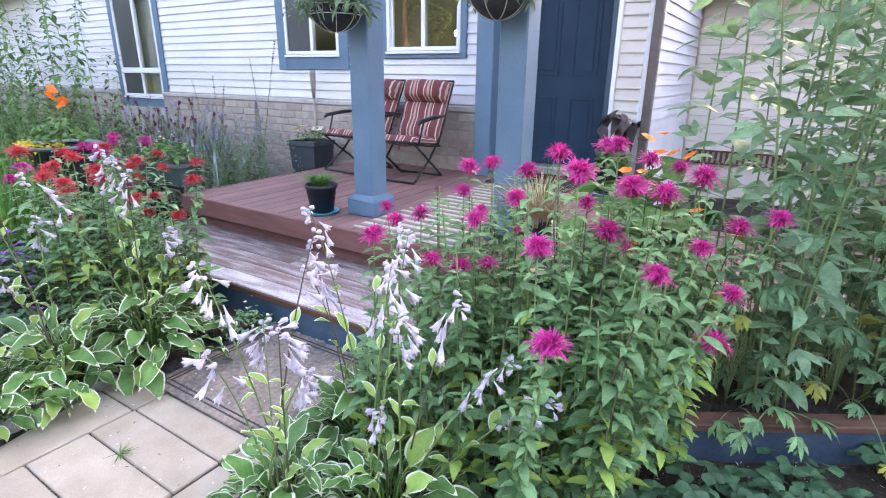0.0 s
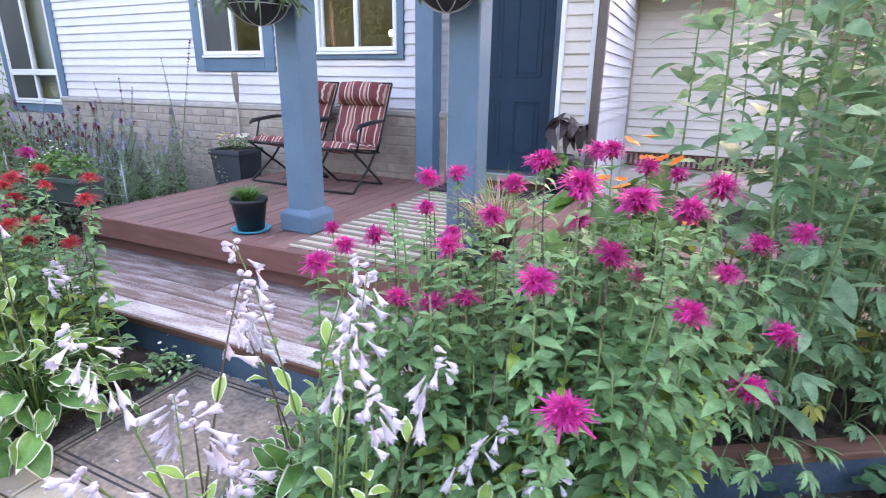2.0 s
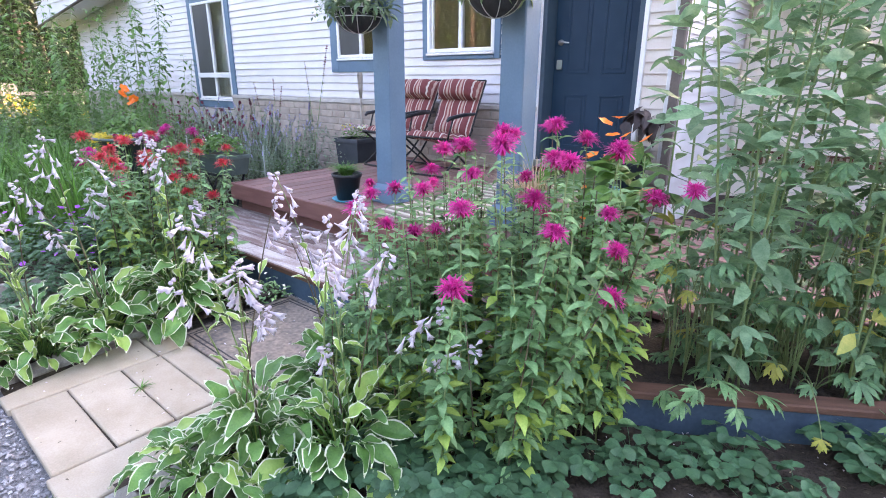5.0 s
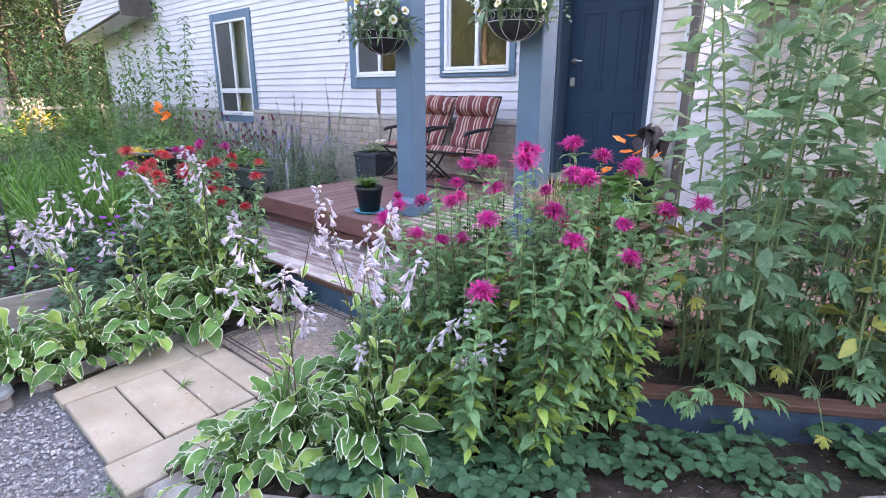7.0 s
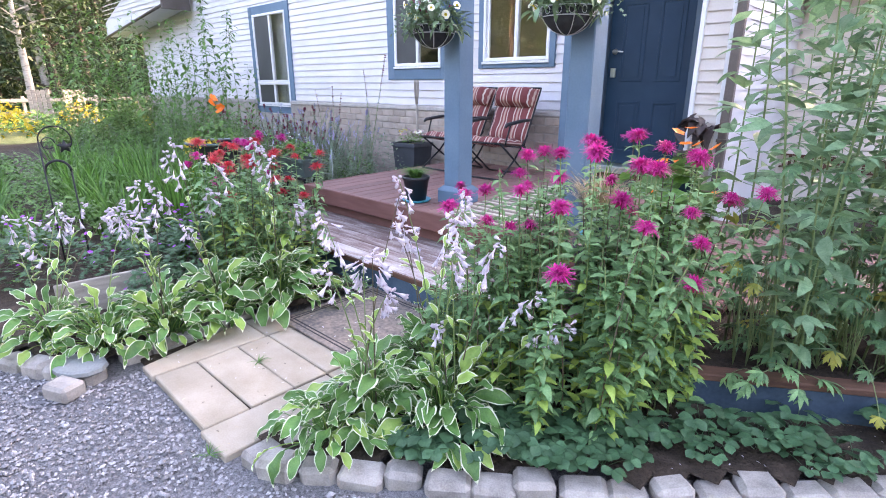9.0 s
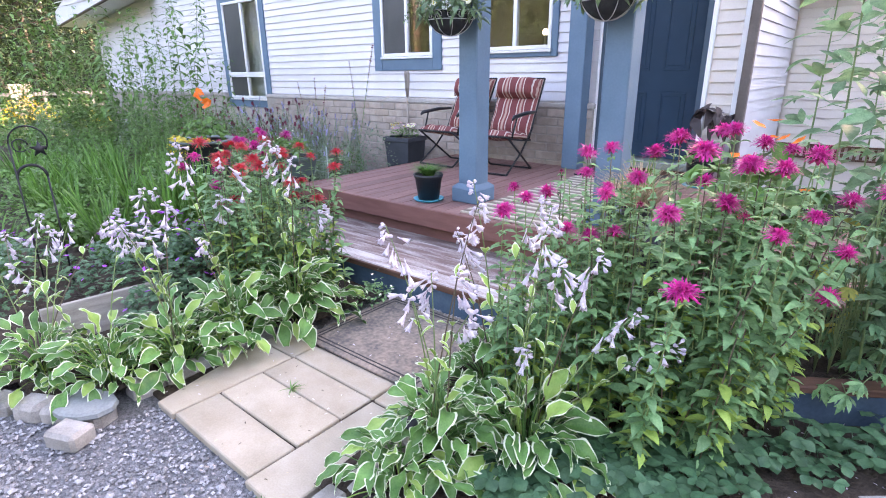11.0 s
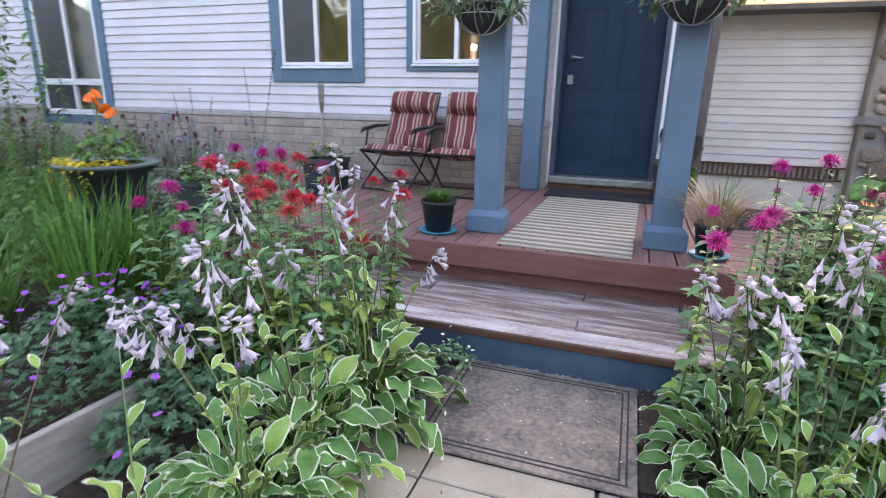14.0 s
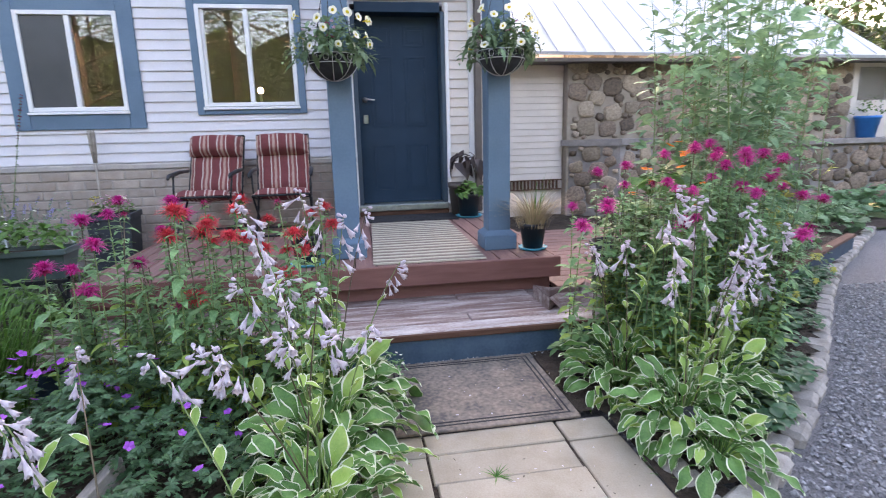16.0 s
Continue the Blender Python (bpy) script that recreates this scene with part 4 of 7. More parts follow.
lay_stones(stone_wall, SXA, SXB, 1.20, 2.50, Matrix.Translation((0, SY - 0.005, 0)), lambda x, z: 3.40 < x < 4.35 and 1.5 < z < 2.35)
lay_stones(stone_wall, 2.5, SXB, 0.0, 1.2, Matrix.Translation((0, SY - 0.005, 0)))
pier = thing("stone_pier", "stone buttress with a grey concrete cap below the stone wall", "pier", kind="structure")
A, B, C = np.array((0.98, 7.21)), np.array((1.62, 6.72)), np.array((2.45, 7.21))
pb = Build().add([(*A, 0), (*B, 0), (*C, 0), (*A, 1.12), (*B, 1.12), (*C, 1.12)], [(0, 1, 4, 3), (1, 2, 5, 4), (3, 4, 5), (2, 0, 3, 5), (0, 2, 1)])
part("core", pb, M_CAP, pier, smooth=False)
for p, q in ((A, B), (B, C)):
    d = q - p
    ln = float(np.hypot(*d))
    lay_stones(pier, 0.02, ln - 0.02, 0.05, 1.12, Matrix.Translation((*p, 0)) @ Matrix.Rotation(math.atan2(d[1], d[0]), 4, "Z"))
ctr = (A + B + C) / 3
A2, B2, C2 = (ctr + (k - ctr) * 1.16 for k in (A, B, C))
cb = Build().add([(*A2, 1.12), (*B2, 1.12), (*C2, 1.12), (*A2, 1.215), (*B2, 1.215), (*C2, 1.215)], [(0, 1, 4, 3), (1, 2, 5, 4), (3, 4, 5), (2, 0, 3, 5), (0, 2, 1)])
part("cap", cb, M_CAP, pier, "grey concrete cap", smooth=False)
sill_r = box(4.9, 9.5, 6.85, 7.18, 1.03, 1.12, 0.012)
solid("stone_shelf", sill_r, M_CAP, "grey concrete ledge along the stone wall", "ledge", kind="structure")
low = thing("wall_low", "low stone wall carrying the ledge", "wall", kind="structure")
part("core", box(4.95, 9.5, 6.93, 7.17, 0.0, 1.03, 0.01), M_CAP, low, smooth=False)
lay_stones(low, 4.95, 9.4, 0.05, 1.0, Matrix.Translation((0, 6.925, 0)))
ewin = thing("window_4", "small cream-framed window in the stone wall", "window", kind="structure")
for bx in (box(3.46, 3.54, SY + 0.03, SY + 0.12, 1.56, 2.29), box(4.21, 4.29, SY + 0.03, SY + 0.12, 1.56, 2.29), box(3.54, 4.21, SY + 0.03, SY + 0.12, 1.56, 1.63),
           box(3.54, 4.21, SY + 0.03, SY + 0.12, 2.22, 2.29)):
    part("frame_rail", bx, M_SIDING_CREAM, ewin, smooth=False)
part("pane", box(3.54, 4.21, SY + 0.07, SY + 0.075, 1.63, 2.22, 0.0005), M_GLASS, ewin, smooth=False).visible_shadow = False
part("dark_room", box(3.46, 4.29, SY + 0.16, SY + 0.28, 1.55, 2.3, 0.001), M_CURTAIN, ewin, smooth=False)
pane_end = thing("wall_sunroom", "cream framed glazed end of the extension", "wall", kind="structure")
for bx in (box(6.08, 6.2, SY + 0.02, SY + 0.12, 1.12, 2.5), box(6.85, 6.97, SY + 0.02, SY + 0.12, 1.12, 2.5), box(6.2, 6.85, SY + 0.02, SY + 0.12, 2.3, 2.5), box(6.2, 6.85, SY + 0.02, SY + 0.12, 1.12, 1.75)):
    part("frame_rail", bx, M_SIDING_CREAM, pane_end, smooth=False)
part("back_wall", box(6.05, 9.4, SY + 0.2, SY + 0.3, 0.0, 2.5, 0.001), M_SIDING_CREAM, pane_end, smooth=False)
part("pane", box(6.2, 6.85, SY + 0.06, SY + 0.065, 1.75, 2.3, 0.0005), M_GLASS, pane_end, smooth=False).visible_shadow = False

xroof = thing("roof_extension", "bright white standing-seam metal roof of the extension", "roof", kind="structure")
RX0, RX1 = HX1 - 0.02, 6.35
rp_b = Build()
rp_b.add([(RX0, 6.82, 2.50), (RX1, 6.82, 2.43), (5.6, 9.6, 4.5), (RX0, 9.6, 4.5), (RX0, 6.84, 2.455), (RX1, 6.84, 2.385)], [(0, 1, 2, 3), (4, 5, 1, 0)])
part("roof_sheet", rp_b, M_ROOF, xroof, smooth=False)
solid("roof_lean_to", box(6.36, 9.3, 6.9, 8.4, 2.36, 2.42, 0.01), M_GUTTER, "low flat roof over the glazed end", "roof", kind="structure")
for i in range(16):
    xa = RX0 + 0.25 + 0.45 * i
    f1 = 1.0 if xa < 5.6 else max(0.05, (RX1 - xa) / (RX1 - 5.6))
    za = 2.50 - 0.07 * (xa - RX0) / (RX1 - RX0)
    part("seam", tube([(xa, 6.80, za + 0.012), (xa + 0.0, 6.8 + 2.78 * f1, za + 0.012 + (4.5 - za) * f1)], 0.010, 4), M_ROOF, xroof)
part("fascia", box(RX0, RX1, 6.85, 6.88, 2.345, 2.40, 0.004), M_GUTTER, xroof, "dark brown fascia in the eave's shade", smooth=False)
part("soffit", box(RX0, RX1, 6.88, 7.6, 2.36, 2.40, 0.002), M_GUTTER, xroof, smooth=False)
part("hip", Build().add([(RX1, 6.82, 2.43), (RX1, 12.0, 2.43), (5.6, 9.6, 4.5)], [(0, 1, 2)]), M_ROOF, xroof, smooth=False)
part("roof_vent", lathe([(0.16, 0), (0.17, 0.12), (0.20, 0.14), (0.12, 0.2), (0.001, 0.22)], 16), M_WIRE, xroof, "round metal roof vent", m=pose(5.0, 8.55, 3.70))
solid("wall_extension_back", box(HX1, 7.3, 11.8, 11.9, 0, 2.4), M_SIDING_CREAM, "plain back wall of the extension", "wall", kind="structure")


# ---- porch furniture ----
def deck_chair(at, rz, label):
    """Folding metal recliner with a striped tufted cushion."""
    ch = thing("folding_chair", label, "chair", at, "striped porch chairs", rz=rz)
    w = 0.24

    def cushion(p0, p1, thick, tufts, name, sag=0.0):
        n, k = 10, 14
        p0, p1 = np.array(p0, float), np.array(p1, float)
        d = p1 - p0
        nrm = np.array([0, -d[2], d[1]])
        nrm /= np.linalg.norm(nrm)
        if nrm[2] < 0:
            nrm = -nrm
        b = Build()
        for sgn in (1, -1):
            vv = []
            for j in range(k + 1):
                for i in range(n + 1):
                    u, v = 2 * i / n - 1, j / k
                    e = max(0.0, 1 - abs(u) ** 4) ** 0.5 * max(0.0, 1 - abs(2 * v - 1) ** 8) ** 0.5
                    puff = thick * e * (0.6 + 0.4 * abs(math.sin(v * math.pi * tufts)) ** 0.6) * (1 + 0.10 * math.sin(u * 9 + v * 3))
                    q = p0 + d * v + nrm * (sgn * puff * (1.0 if sgn > 0 else 0.35) - sag * math.sin(math.pi * v) * (1 - u * u))
                    vv.append((u * (w + 0.014) + 0.004 * math.sin(v * 19), q[1], q[2]))
            b.add(vv, [(j * (n + 1) + i, j * (n + 1) + i + 1, (j + 1) * (n + 1) + i + 1, (j + 1) * (n + 1) + i) for j in range(k) for i in range(n)])
        return part(name, b, M_CUSHION, ch, "red, brown and cream striped cushion")
    cushion((0, -0.28, 0.40), (0, 0.20, 0.34), 0.07, 3, "seat_cushion", 0.03)
    cushion((0, 0.18, 0.36), (0, 0.465, 0.92), 0.07, 3, "back_cushion", 0.01)
    cushion((0, 0.300, 0.735), (0, 0.395, 0.925), 0.12, 1, "head_pillow")
    r = 0.0105
    for s in (-1, 1):
        x = s * (w + 0.012)
        part("back_rail", tube(bend((x, 0.16, 0.32), (x, 0.3, 0.6), (x, 0.475, 0.93)), r), M_IRON, ch)
        part("seat_rail", tube(bend((x, -0.29, 0.385), (x, -0.05, 0.33), (x, 0.2, 0.315)), r), M_IRON, ch)
        part("leg", tube([(x, -0.27, 0.38), (x, -0.02, 0.2), (x, 0.24, 0.012)], r), M_IRON, ch)
        part("leg", tube([(x, 0.24, 0.44), (x, 0.0, 0.2), (x, -0.28, 0.012)], r), M_IRON, ch)
        part("armrest", tube([(x * 1.04, 0.26, 0.60), (x * 1.08, 0.05, 0.60), (x * 1.08, -0.20, 0.575), (x * 1.08, -0.23, 0.55)], [0.015, 0.02, 0.02, 0.012]), M_PLASTIC, ch, "black plastic armrest")
        part("arm_strut", tube([(x * 1.05, -0.12, 0.58), (x, -0.2, 0.36)], r * 0.9), M_IRON, ch)
    for y, z in ((-0.28, 0.385), (0.24, 0.014), (-0.28, 0.014), (0.475, 0.93), (0.2, 0.315)):
        part("crossbar", tube([(-w - 0.012, y, z), (w + 0.012, y, z)], r), M_IRON, ch)
    return ch


deck_chair((-3.76, 4.50, DECK), -4, "folding recliner with striped tufted cushion against the brick wall")
deck_chair((-3.06, 4.42, DECK), 3, "folding recliner with striped cushion beside the porch post")


# ---- plant kit ----
def leaf_object(name, me, parent, m):
    return part(name, me, None, parent, m=m)


def hosta_leaf(kind, seed):
    """Petiole and variegated blade; kind 0 lies low, 1 arches, 2 stands."""
    rg2 = random.Random(seed * 13 + kind)
    reach, height, el = ((0.16, 0.095, -0.25), (0.12, 0.165, 0.1), (0.06, 0.235, 0.75))[kind]
    reach *= rg2.uniform(0.85, 1.15)
    height *= rg2.uniform(0.85, 1.15)
    pts = bend((0, 0, 0), (0, reach * 0.25, height * 0.8), (0, reach, height), 6)
    b = tube(pts, [0.0045, 0.003, 0.003], 5)
    ln = rg2.uniform(0.135, 0.19)
    bl = blade(ln, ln * rg2.uniform(0.36, 0.46), rg2.uniform(0.3, 0.9), rg2.uniform(0.15, 0.6), 8, 13, 0.42, 0.95, rg2.uniform(0.08, 0.16), rg2.uniform(0.13, 0.22), seed=seed, rise=0.25)
    b.join(bl, aim((0, reach, height), rg2.uniform(-0.45, 0.45), el + rg2.uniform(-0.25, 0.25), rg2.uniform(-0.7, 0.7)))
    return b.mesh("leaf", [M_HOSTA if seed % 6 else M_HOSTA_LIME, M_MARGIN], True)


HOSTA = [[hosta_leaf(k, s) for s in range(9)] for k in range(3)]
BRACT = [blade(0.075, 0.032, 0.25, 0.5, 6, 6, 0.4, 0.9, 0.05, 0.22, seed=s, rise=0.3).mesh("bract", [M_HOSTA_LIME, M_MARGIN], True) for s in range(3)]


def blossom(seed, bud=False):
    """A hanging trumpet, mouth down, with six lobes."""
    rg2 = random.Random(seed)
    ln = 0.026 if bud else rg2.uniform(0.05, 0.066)
    prof = [(0.0022, 0), (0.003, -0.15), (0.0045, -0.35), (0.0085, -0.6), (0.010, -0.8), (0.006, -1.0)] if bud else [(0.002, 0), (0.0026, -0.2), (0.0045, -0.42), (0.008, -0.60), (0.0105, -0.8), (0.0125, -0.92), (0.0165, -1.0)]
    b = lathe([(r * (0.7 if bud else 1), z * ln) for r, z in prof], 12)
    if not bud:
        a = b.v[0]
        for i in range(12):
            q = a[(len(prof) - 1) * 12 + i]
            if i % 2:
                q[2] += 0.012
                q[:2] *= 0.72
    return b.mesh("blossom", [M_WHITE_PETAL], True)


BLOSSOMS = [blossom(i) for i in range(4)]
BUDS = [blossom(i, True) for i in range(2)]


def hosta_stalk(parent, base, top, seed, heavy=1.0):
    """A leaning scape with bracts and hanging trumpets round its upper third."""
    rg2 = random.Random(seed)
    base, top = np.array(base, float), np.array(top, float)
    mid = base * 0.45 + top * 0.55 + np.array([rg2.uniform(-.03, .03), rg2.uniform(-.03, .03), 0.10])
    mid[:2] = base[:2] * 0.6 + top[:2] * 0.4
    pts = bend(base, mid, top + np.array([0, 0, 0.06]), 12)
    st = part("flower_stalk", tube(pts, [0.0036, 0.0028, 0.0015], 5), M_STEMG if seed % 3 else M_STEMBR, parent, "thin flower stalk")
    for f in (0.38, 0.52, 0.64):
        p = pts[int(f * 11)]
        part("bract", rg2.choice(BRACT), None, st, m=aim(p, rg2.uniform(0, 6.3), rg2.uniform(0.2, 0.9), 0, rg2.uniform(0.7, 1.3)))
    n = int(rg2.uniform(5, 9) * heavy)
    face = rg2.uniform(0, 6.283)
    for i in range(n):
        f = 0.76 + 0.22 * i / n
        p = pts[0] * 0 + np.array([np.interp(f * 11, range(12), pts[:, a]) for a in range(3)])
        az = face + rg2.gauss(0, 0.9)
        off = rg2.uniform(0.008, 0.026)
        q = p + np.array([math.cos(az) * off, math.sin(az) * off, 0.004])
        tilt = rg2.uniform(8, 60) if i < n * 0.7 else rg2.uniform(40, 85)
        part("blossom", rg2.choice(BLOSSOMS), None, st, m=Matrix.Translation(q) @ Matrix.Rotation(az, 4, "Z") @ Matrix.Rotation(-radians(tilt), 4, "Y") @ Matrix.Scale(rg2.uniform(0.7, 1.05), 4))
    for i in range(6):
        p = pts[-1] - np.array([0, 0, 0.009 * i])
        part("bud", rg2.choice(BUDS), None, st, m=Matrix.Translation(p) @ Matrix.Rotation(rg2.uniform(0, 6.28), 4, "Z") @ Matrix.Rotation(-radians(rg2.uniform(50, 120)), 4, "Y"))


def hosta(x, y, size, n, stalks, seed, label="variegated hosta with cream-edged leaves and pale lilac flowers"):
    rg2 = random.Random(seed)
    h = thing("hosta", label, "hosta", (x, y, 0.03), "hostas by the path")
    for i in range(n):
        f = i / n
        kind = 0 if f < 0.42 else 1 if f < 0.78 else 2
        az = i * 2.39996 + rg2.uniform(-0.3, 0.3)
        rr = 0.10 * (1 - f) * rg2.random() + 0.015
        leaf_object("leaf", rg2.choice(HOSTA[kind]), h, Matrix.Rotation(az, 4, "Z") @ Matrix.Translation((0, rr, 0.0)) @ Matrix.Rotation(rg2.uniform(-0.18, 0.12), 4, "X") @ Matrix.Scale(size * rg2.uniform(0.62, 1.0), 4))
    for j, top in enumerate(stalks):
        hosta_stalk(h, (rg2.uniform(-.05, .05), rg2.uniform(-.05, .05), 0.05), (top[0] - x, top[1] - y, top[2] - 0.03), seed * 31 + j)
    return h


hosta(-2.50, 1.40, 1.28, 118, [(-2.60, 1.38, 1.04), (-2.53, 1.39, 1.0), (-2.33, 1.35, 0.96), (-2.42, 1.0, 0.98), (-2.2, 1.42, 0.70)], 1, "large variegated hosta in flower beside the step")
hosta(-2.55, 1.02, 1.15, 100, [(-2.72, 0.90, 0.99), (-2.76, 0.955, 1.05), (-2.34, 0.81, 0.64), (-2.65, 1.09, 0.76), (-2.75, 0.8, 0.82)], 2)
hosta(-2.55, 0.70, 1.05, 98, [(-2.85, 0.66, 0.66), (-2.59, 0.55, 0.74), (-2.47, 0.62, 0.70), (-2.5, 0.75, 0.80), (-2.62, 0.7, 0.86), (-2.78, 0.58, 0.70)], 3)
hosta(-2.62, 0.40, 1.0, 90, [(-3.0, 0.72, 0.64), (-3.05, 0.22, 0.52)], 4, "variegated hosta spilling over a flat stone")
hosta(-2.94, 0.22, 0.95, 84, [(-3.25, 0.45, 0.62), (-3.5, 0.3, 0.58), (-3.35, 0.58, 0.64), (-3.62, 0.5, 0.62), (-3.2, 0.75, 0.66), (-3.75, 0.22, 0.56)], 5)
hosta(-1.12, 1.46, 1.02, 92, [(-1.195, 1.31, 0.76), (-1.02, 1.18, 1.01), (-0.865, 1.41, 0.94), (-1.30, 1.45, 0.72)], 6)
hosta(-1.06, 1.02, 1.05, 110, [(-1.22, 0.94, 0.87), (-1.116, 1.06, 0.68), (-0.9, 0.94, 0.78), (-0.9, 1.02, 0.61), (-0.97, 0.78, 0.75), (-0.97, 1.15, 0.96)], 7, "large variegated hosta in flower beside the path")
hosta(-0.78, 1.20, 1.05, 104, [(-0.71, 1.16, 0.92), (-0.75, 1.14, 0.47), (-0.80, 1.35, 0.92), (-0.61, 1.05, 0.84), (-0.56, 1.26, 0.82), (-0.47, 1.41, 0.59), (-0.34, 1.42, 0.50)], 8)
hosta(-1.05, 0.80, 0.9, 60, [], 9, "small variegated hosta spilling over the edging stones")


# ---- bee balm ----
def balm_head(petal, seed, faded=False):
    """A shaggy head of many narrow curved florets over leafy bracts."""
    rg2 = random.Random(seed)
    b = Build()
    n = 60 if faded else 230
    for i in range(n):
        f = (i + 0.5) / n
        el = 1.35 - 1.55 * f ** 0.8 + rg2.uniform(-0.3, 0.3)
        az = i * 2.39996 + rg2.uniform(-0.3, 0.3)
        ln = rg2.uniform(0.026, 0.058) * (0.6 if faded else 1) * (1.0 - 0.32 * max(0.0, math.sin(el)))
        d = np.array([math.cos(az) * math.cos(el), math.sin(az) * math.cos(el), math.sin(el)])
        sd = np.array([-math.sin(az), math.cos(az), 0])
        w = 0.0014
        p0, p1 = d * 0.008, d * ln * 0.6 + (0, 0, 0.006)
        p2 = d * ln + np.array([rg2.uniform(-.006, .006), rg2.uniform(-.006, .006), rg2.uniform(-0.012, 0.010)])
        b.add([p0 - sd * w * 0.5, p0 + sd * w * 0.5, p1 - sd * w, p1 + sd * w, p2 - sd * w * 1.1, p2 + sd * w * 1.1, p1 + d * 0.004 + (0, 0, 0.006)],
              [(0, 1, 3, 2), (2, 3, 5, 4), (2, 3, 6)])
    for i in range(8):
        b.join(blade(0.034, 0.013, 0.5, 0.2, 2, 3), aim((0, 0, -0.008), i * 0.785, -0.15))
        b.m[-6:] = [1] * 6
    b.join(lathe([(0.002, 0.012), (0.011, 0.006), (0.012, -0.006), (0.004, -0.014)], 8))
    b.m[-24:] = [1] * 24
    for a in b.v:
        a[:, 2] *= 0.78
    return b.mesh("flower_head", [petal, M_MAG_DARK if petal is M_MAGENTA else M_BALM], True)


HEADS = {"magenta": [balm_head(M_MAGENTA, i) for i in range(4)], "red": [balm_head(M_RED, i + 9) for i in range(4)], "faded": [balm_head(M_MAG_DARK, i + 20, True) for i in range(2)]}


def balm_foliage(h, seed, z_low=0.10, big=1.0):
    """Opposite pairs of pointed leaves along a stem of height h."""
    rg2 = random.Random(seed)
    b = Build()
    z, k = z_low, 0
    while z < h - 0.035:
        s = big * (0.068 if z < h * 0.8 else 0.052) * rg2.uniform(0.8, 1.3)
        a0 = (k % 2) * 1.57 + rg2.uniform(-0.5, 0.5)
        for sgn in (0, math.pi):
            lf = blade(s * 1.25, s * 0.50, rg2.uniform(0.2, 0.9), 0.3, 2, 5, 0.32, 1.0, 0.03, seed=k, rise=0.25)
            n0 = len(b.m)
            b.join(lf, aim((0, 0, z), a0 + sgn, rg2.uniform(-0.25, 0.35), rg2.uniform(-0.3, 0.3)))
            if z < h * 0.6 and rg2.random() < 0.45:
                b.m[n0:] = [1] * (len(b.m) - n0)
        if rg2.random() < 0.8:
            for sgn in (0.7, 2.3, 3.9, 5.4)[:rg2.choice((2, 3, 4))]:
                b.join(blade(s * rg2.uniform(0.5, 0.85), s * 0.27, 0.5, 0.3, 2, 3, 0.35), aim((0, 0, z + 0.012), a0 + sgn, rg2.uniform(0.1, 0.6)))
        z += rg2.uniform(0.042, 0.062)
        k += 1
    return b.mesh("foliage", [M_BALM, M_BALM_YEL], True)


FOL = {}


def balm_stem(parent, x, y, h, colour, seed, lean=(0, 0)):
    rg2 = random.Random(seed)
    key = (round(h / 0.08), seed % 3)
    if key not in FOL:
        FOL[key] = balm_foliage(key[0] * 0.08, key[0] * 7 + key[1])
    hh = key[0] * 0.08
    st = part("stem", tube([(0, 0, 0), (0.004, 0.003, hh * 0.5), (0, 0, hh)], [0.0036, 0.003, 0.0022], 5), M_STEMBR if seed % 3 == 0 else M_STEMG, parent,
              m=Matrix.Translation((x, y, 0)) @ Matrix.Rotation(lean[0], 4, "X") @ Matrix.Rotation(lean[1], 4, "Y") @ Matrix.Rotation(rg2.uniform(0, 6.28), 4, "Z") @ Matrix.Diagonal((1, 1, h / hh, 1)))
    part("foliage", FOL[key], None, st)
    if colour:
        part("flower_head", rg2.choice(HEADS[colour]), None, st, "%s shaggy flower head" % colour, m=Matrix.Translation((0, 0, hh)) @ Matrix.Rotation(rg2.uniform(-0.3, 0.3), 4, "X") @ Matrix.Rotation(rg2.uniform(-0.3, 0.3), 4, "Y") @ Matrix.Scale(rg2.uniform(0.85, 1.3), 4))
    return st


HEADS_A = [(-0.315, 1.278, .813), (-0.123, 1.5, .98), (.051, 1.592, .831), (-.439, 1.459, .984), (-.555, 1.621, 1.160), (-.533, 1.821, 1.194), (-.392, 1.608, 1.173), (-.371, 1.92, 1.221), (-.157, 1.616, 1.144),
           (-.095, 1.831, 1.161), (-.273, 1.738, 1.126), (-.056, 1.707, 1.0), (-.73, 1.664, 1.0), (-.723, 1.91, 1.0), (-.994, 2.036, 1.072), (-1.1, 1.68, .91), (-.8, 1.48, .87), (.02, 1.89, 1.03),
           (-.70, 1.57, 1.0), (-.42, 1.98, 1.21), (-.6, 2.0, 1.164), (-.28, 1.975, 1.171), (-.854, 1.97, 1.11), (-.914, 1.86, 1.01)]
HEADS_B = [(-1.05, 1.776, .92), (-1.03, 1.86, 1.0), (-.678, 1.83, 1.02), (-.42, 1.81, 1.04), (-.3, 1.87, 1.096), (.063, 1.54, .986), (-.244, 1.64, .967), (-.32, 1.7, .99),
           (-.747, 1.57, .824), (-.66, 1.59, .855), (-1.227, 1.7, .826), (-1.24, 1.8, .918), (.12, 1.95, 1.07), (-.2, 2.08, 1.14), (-.62, 1.72, .93)]
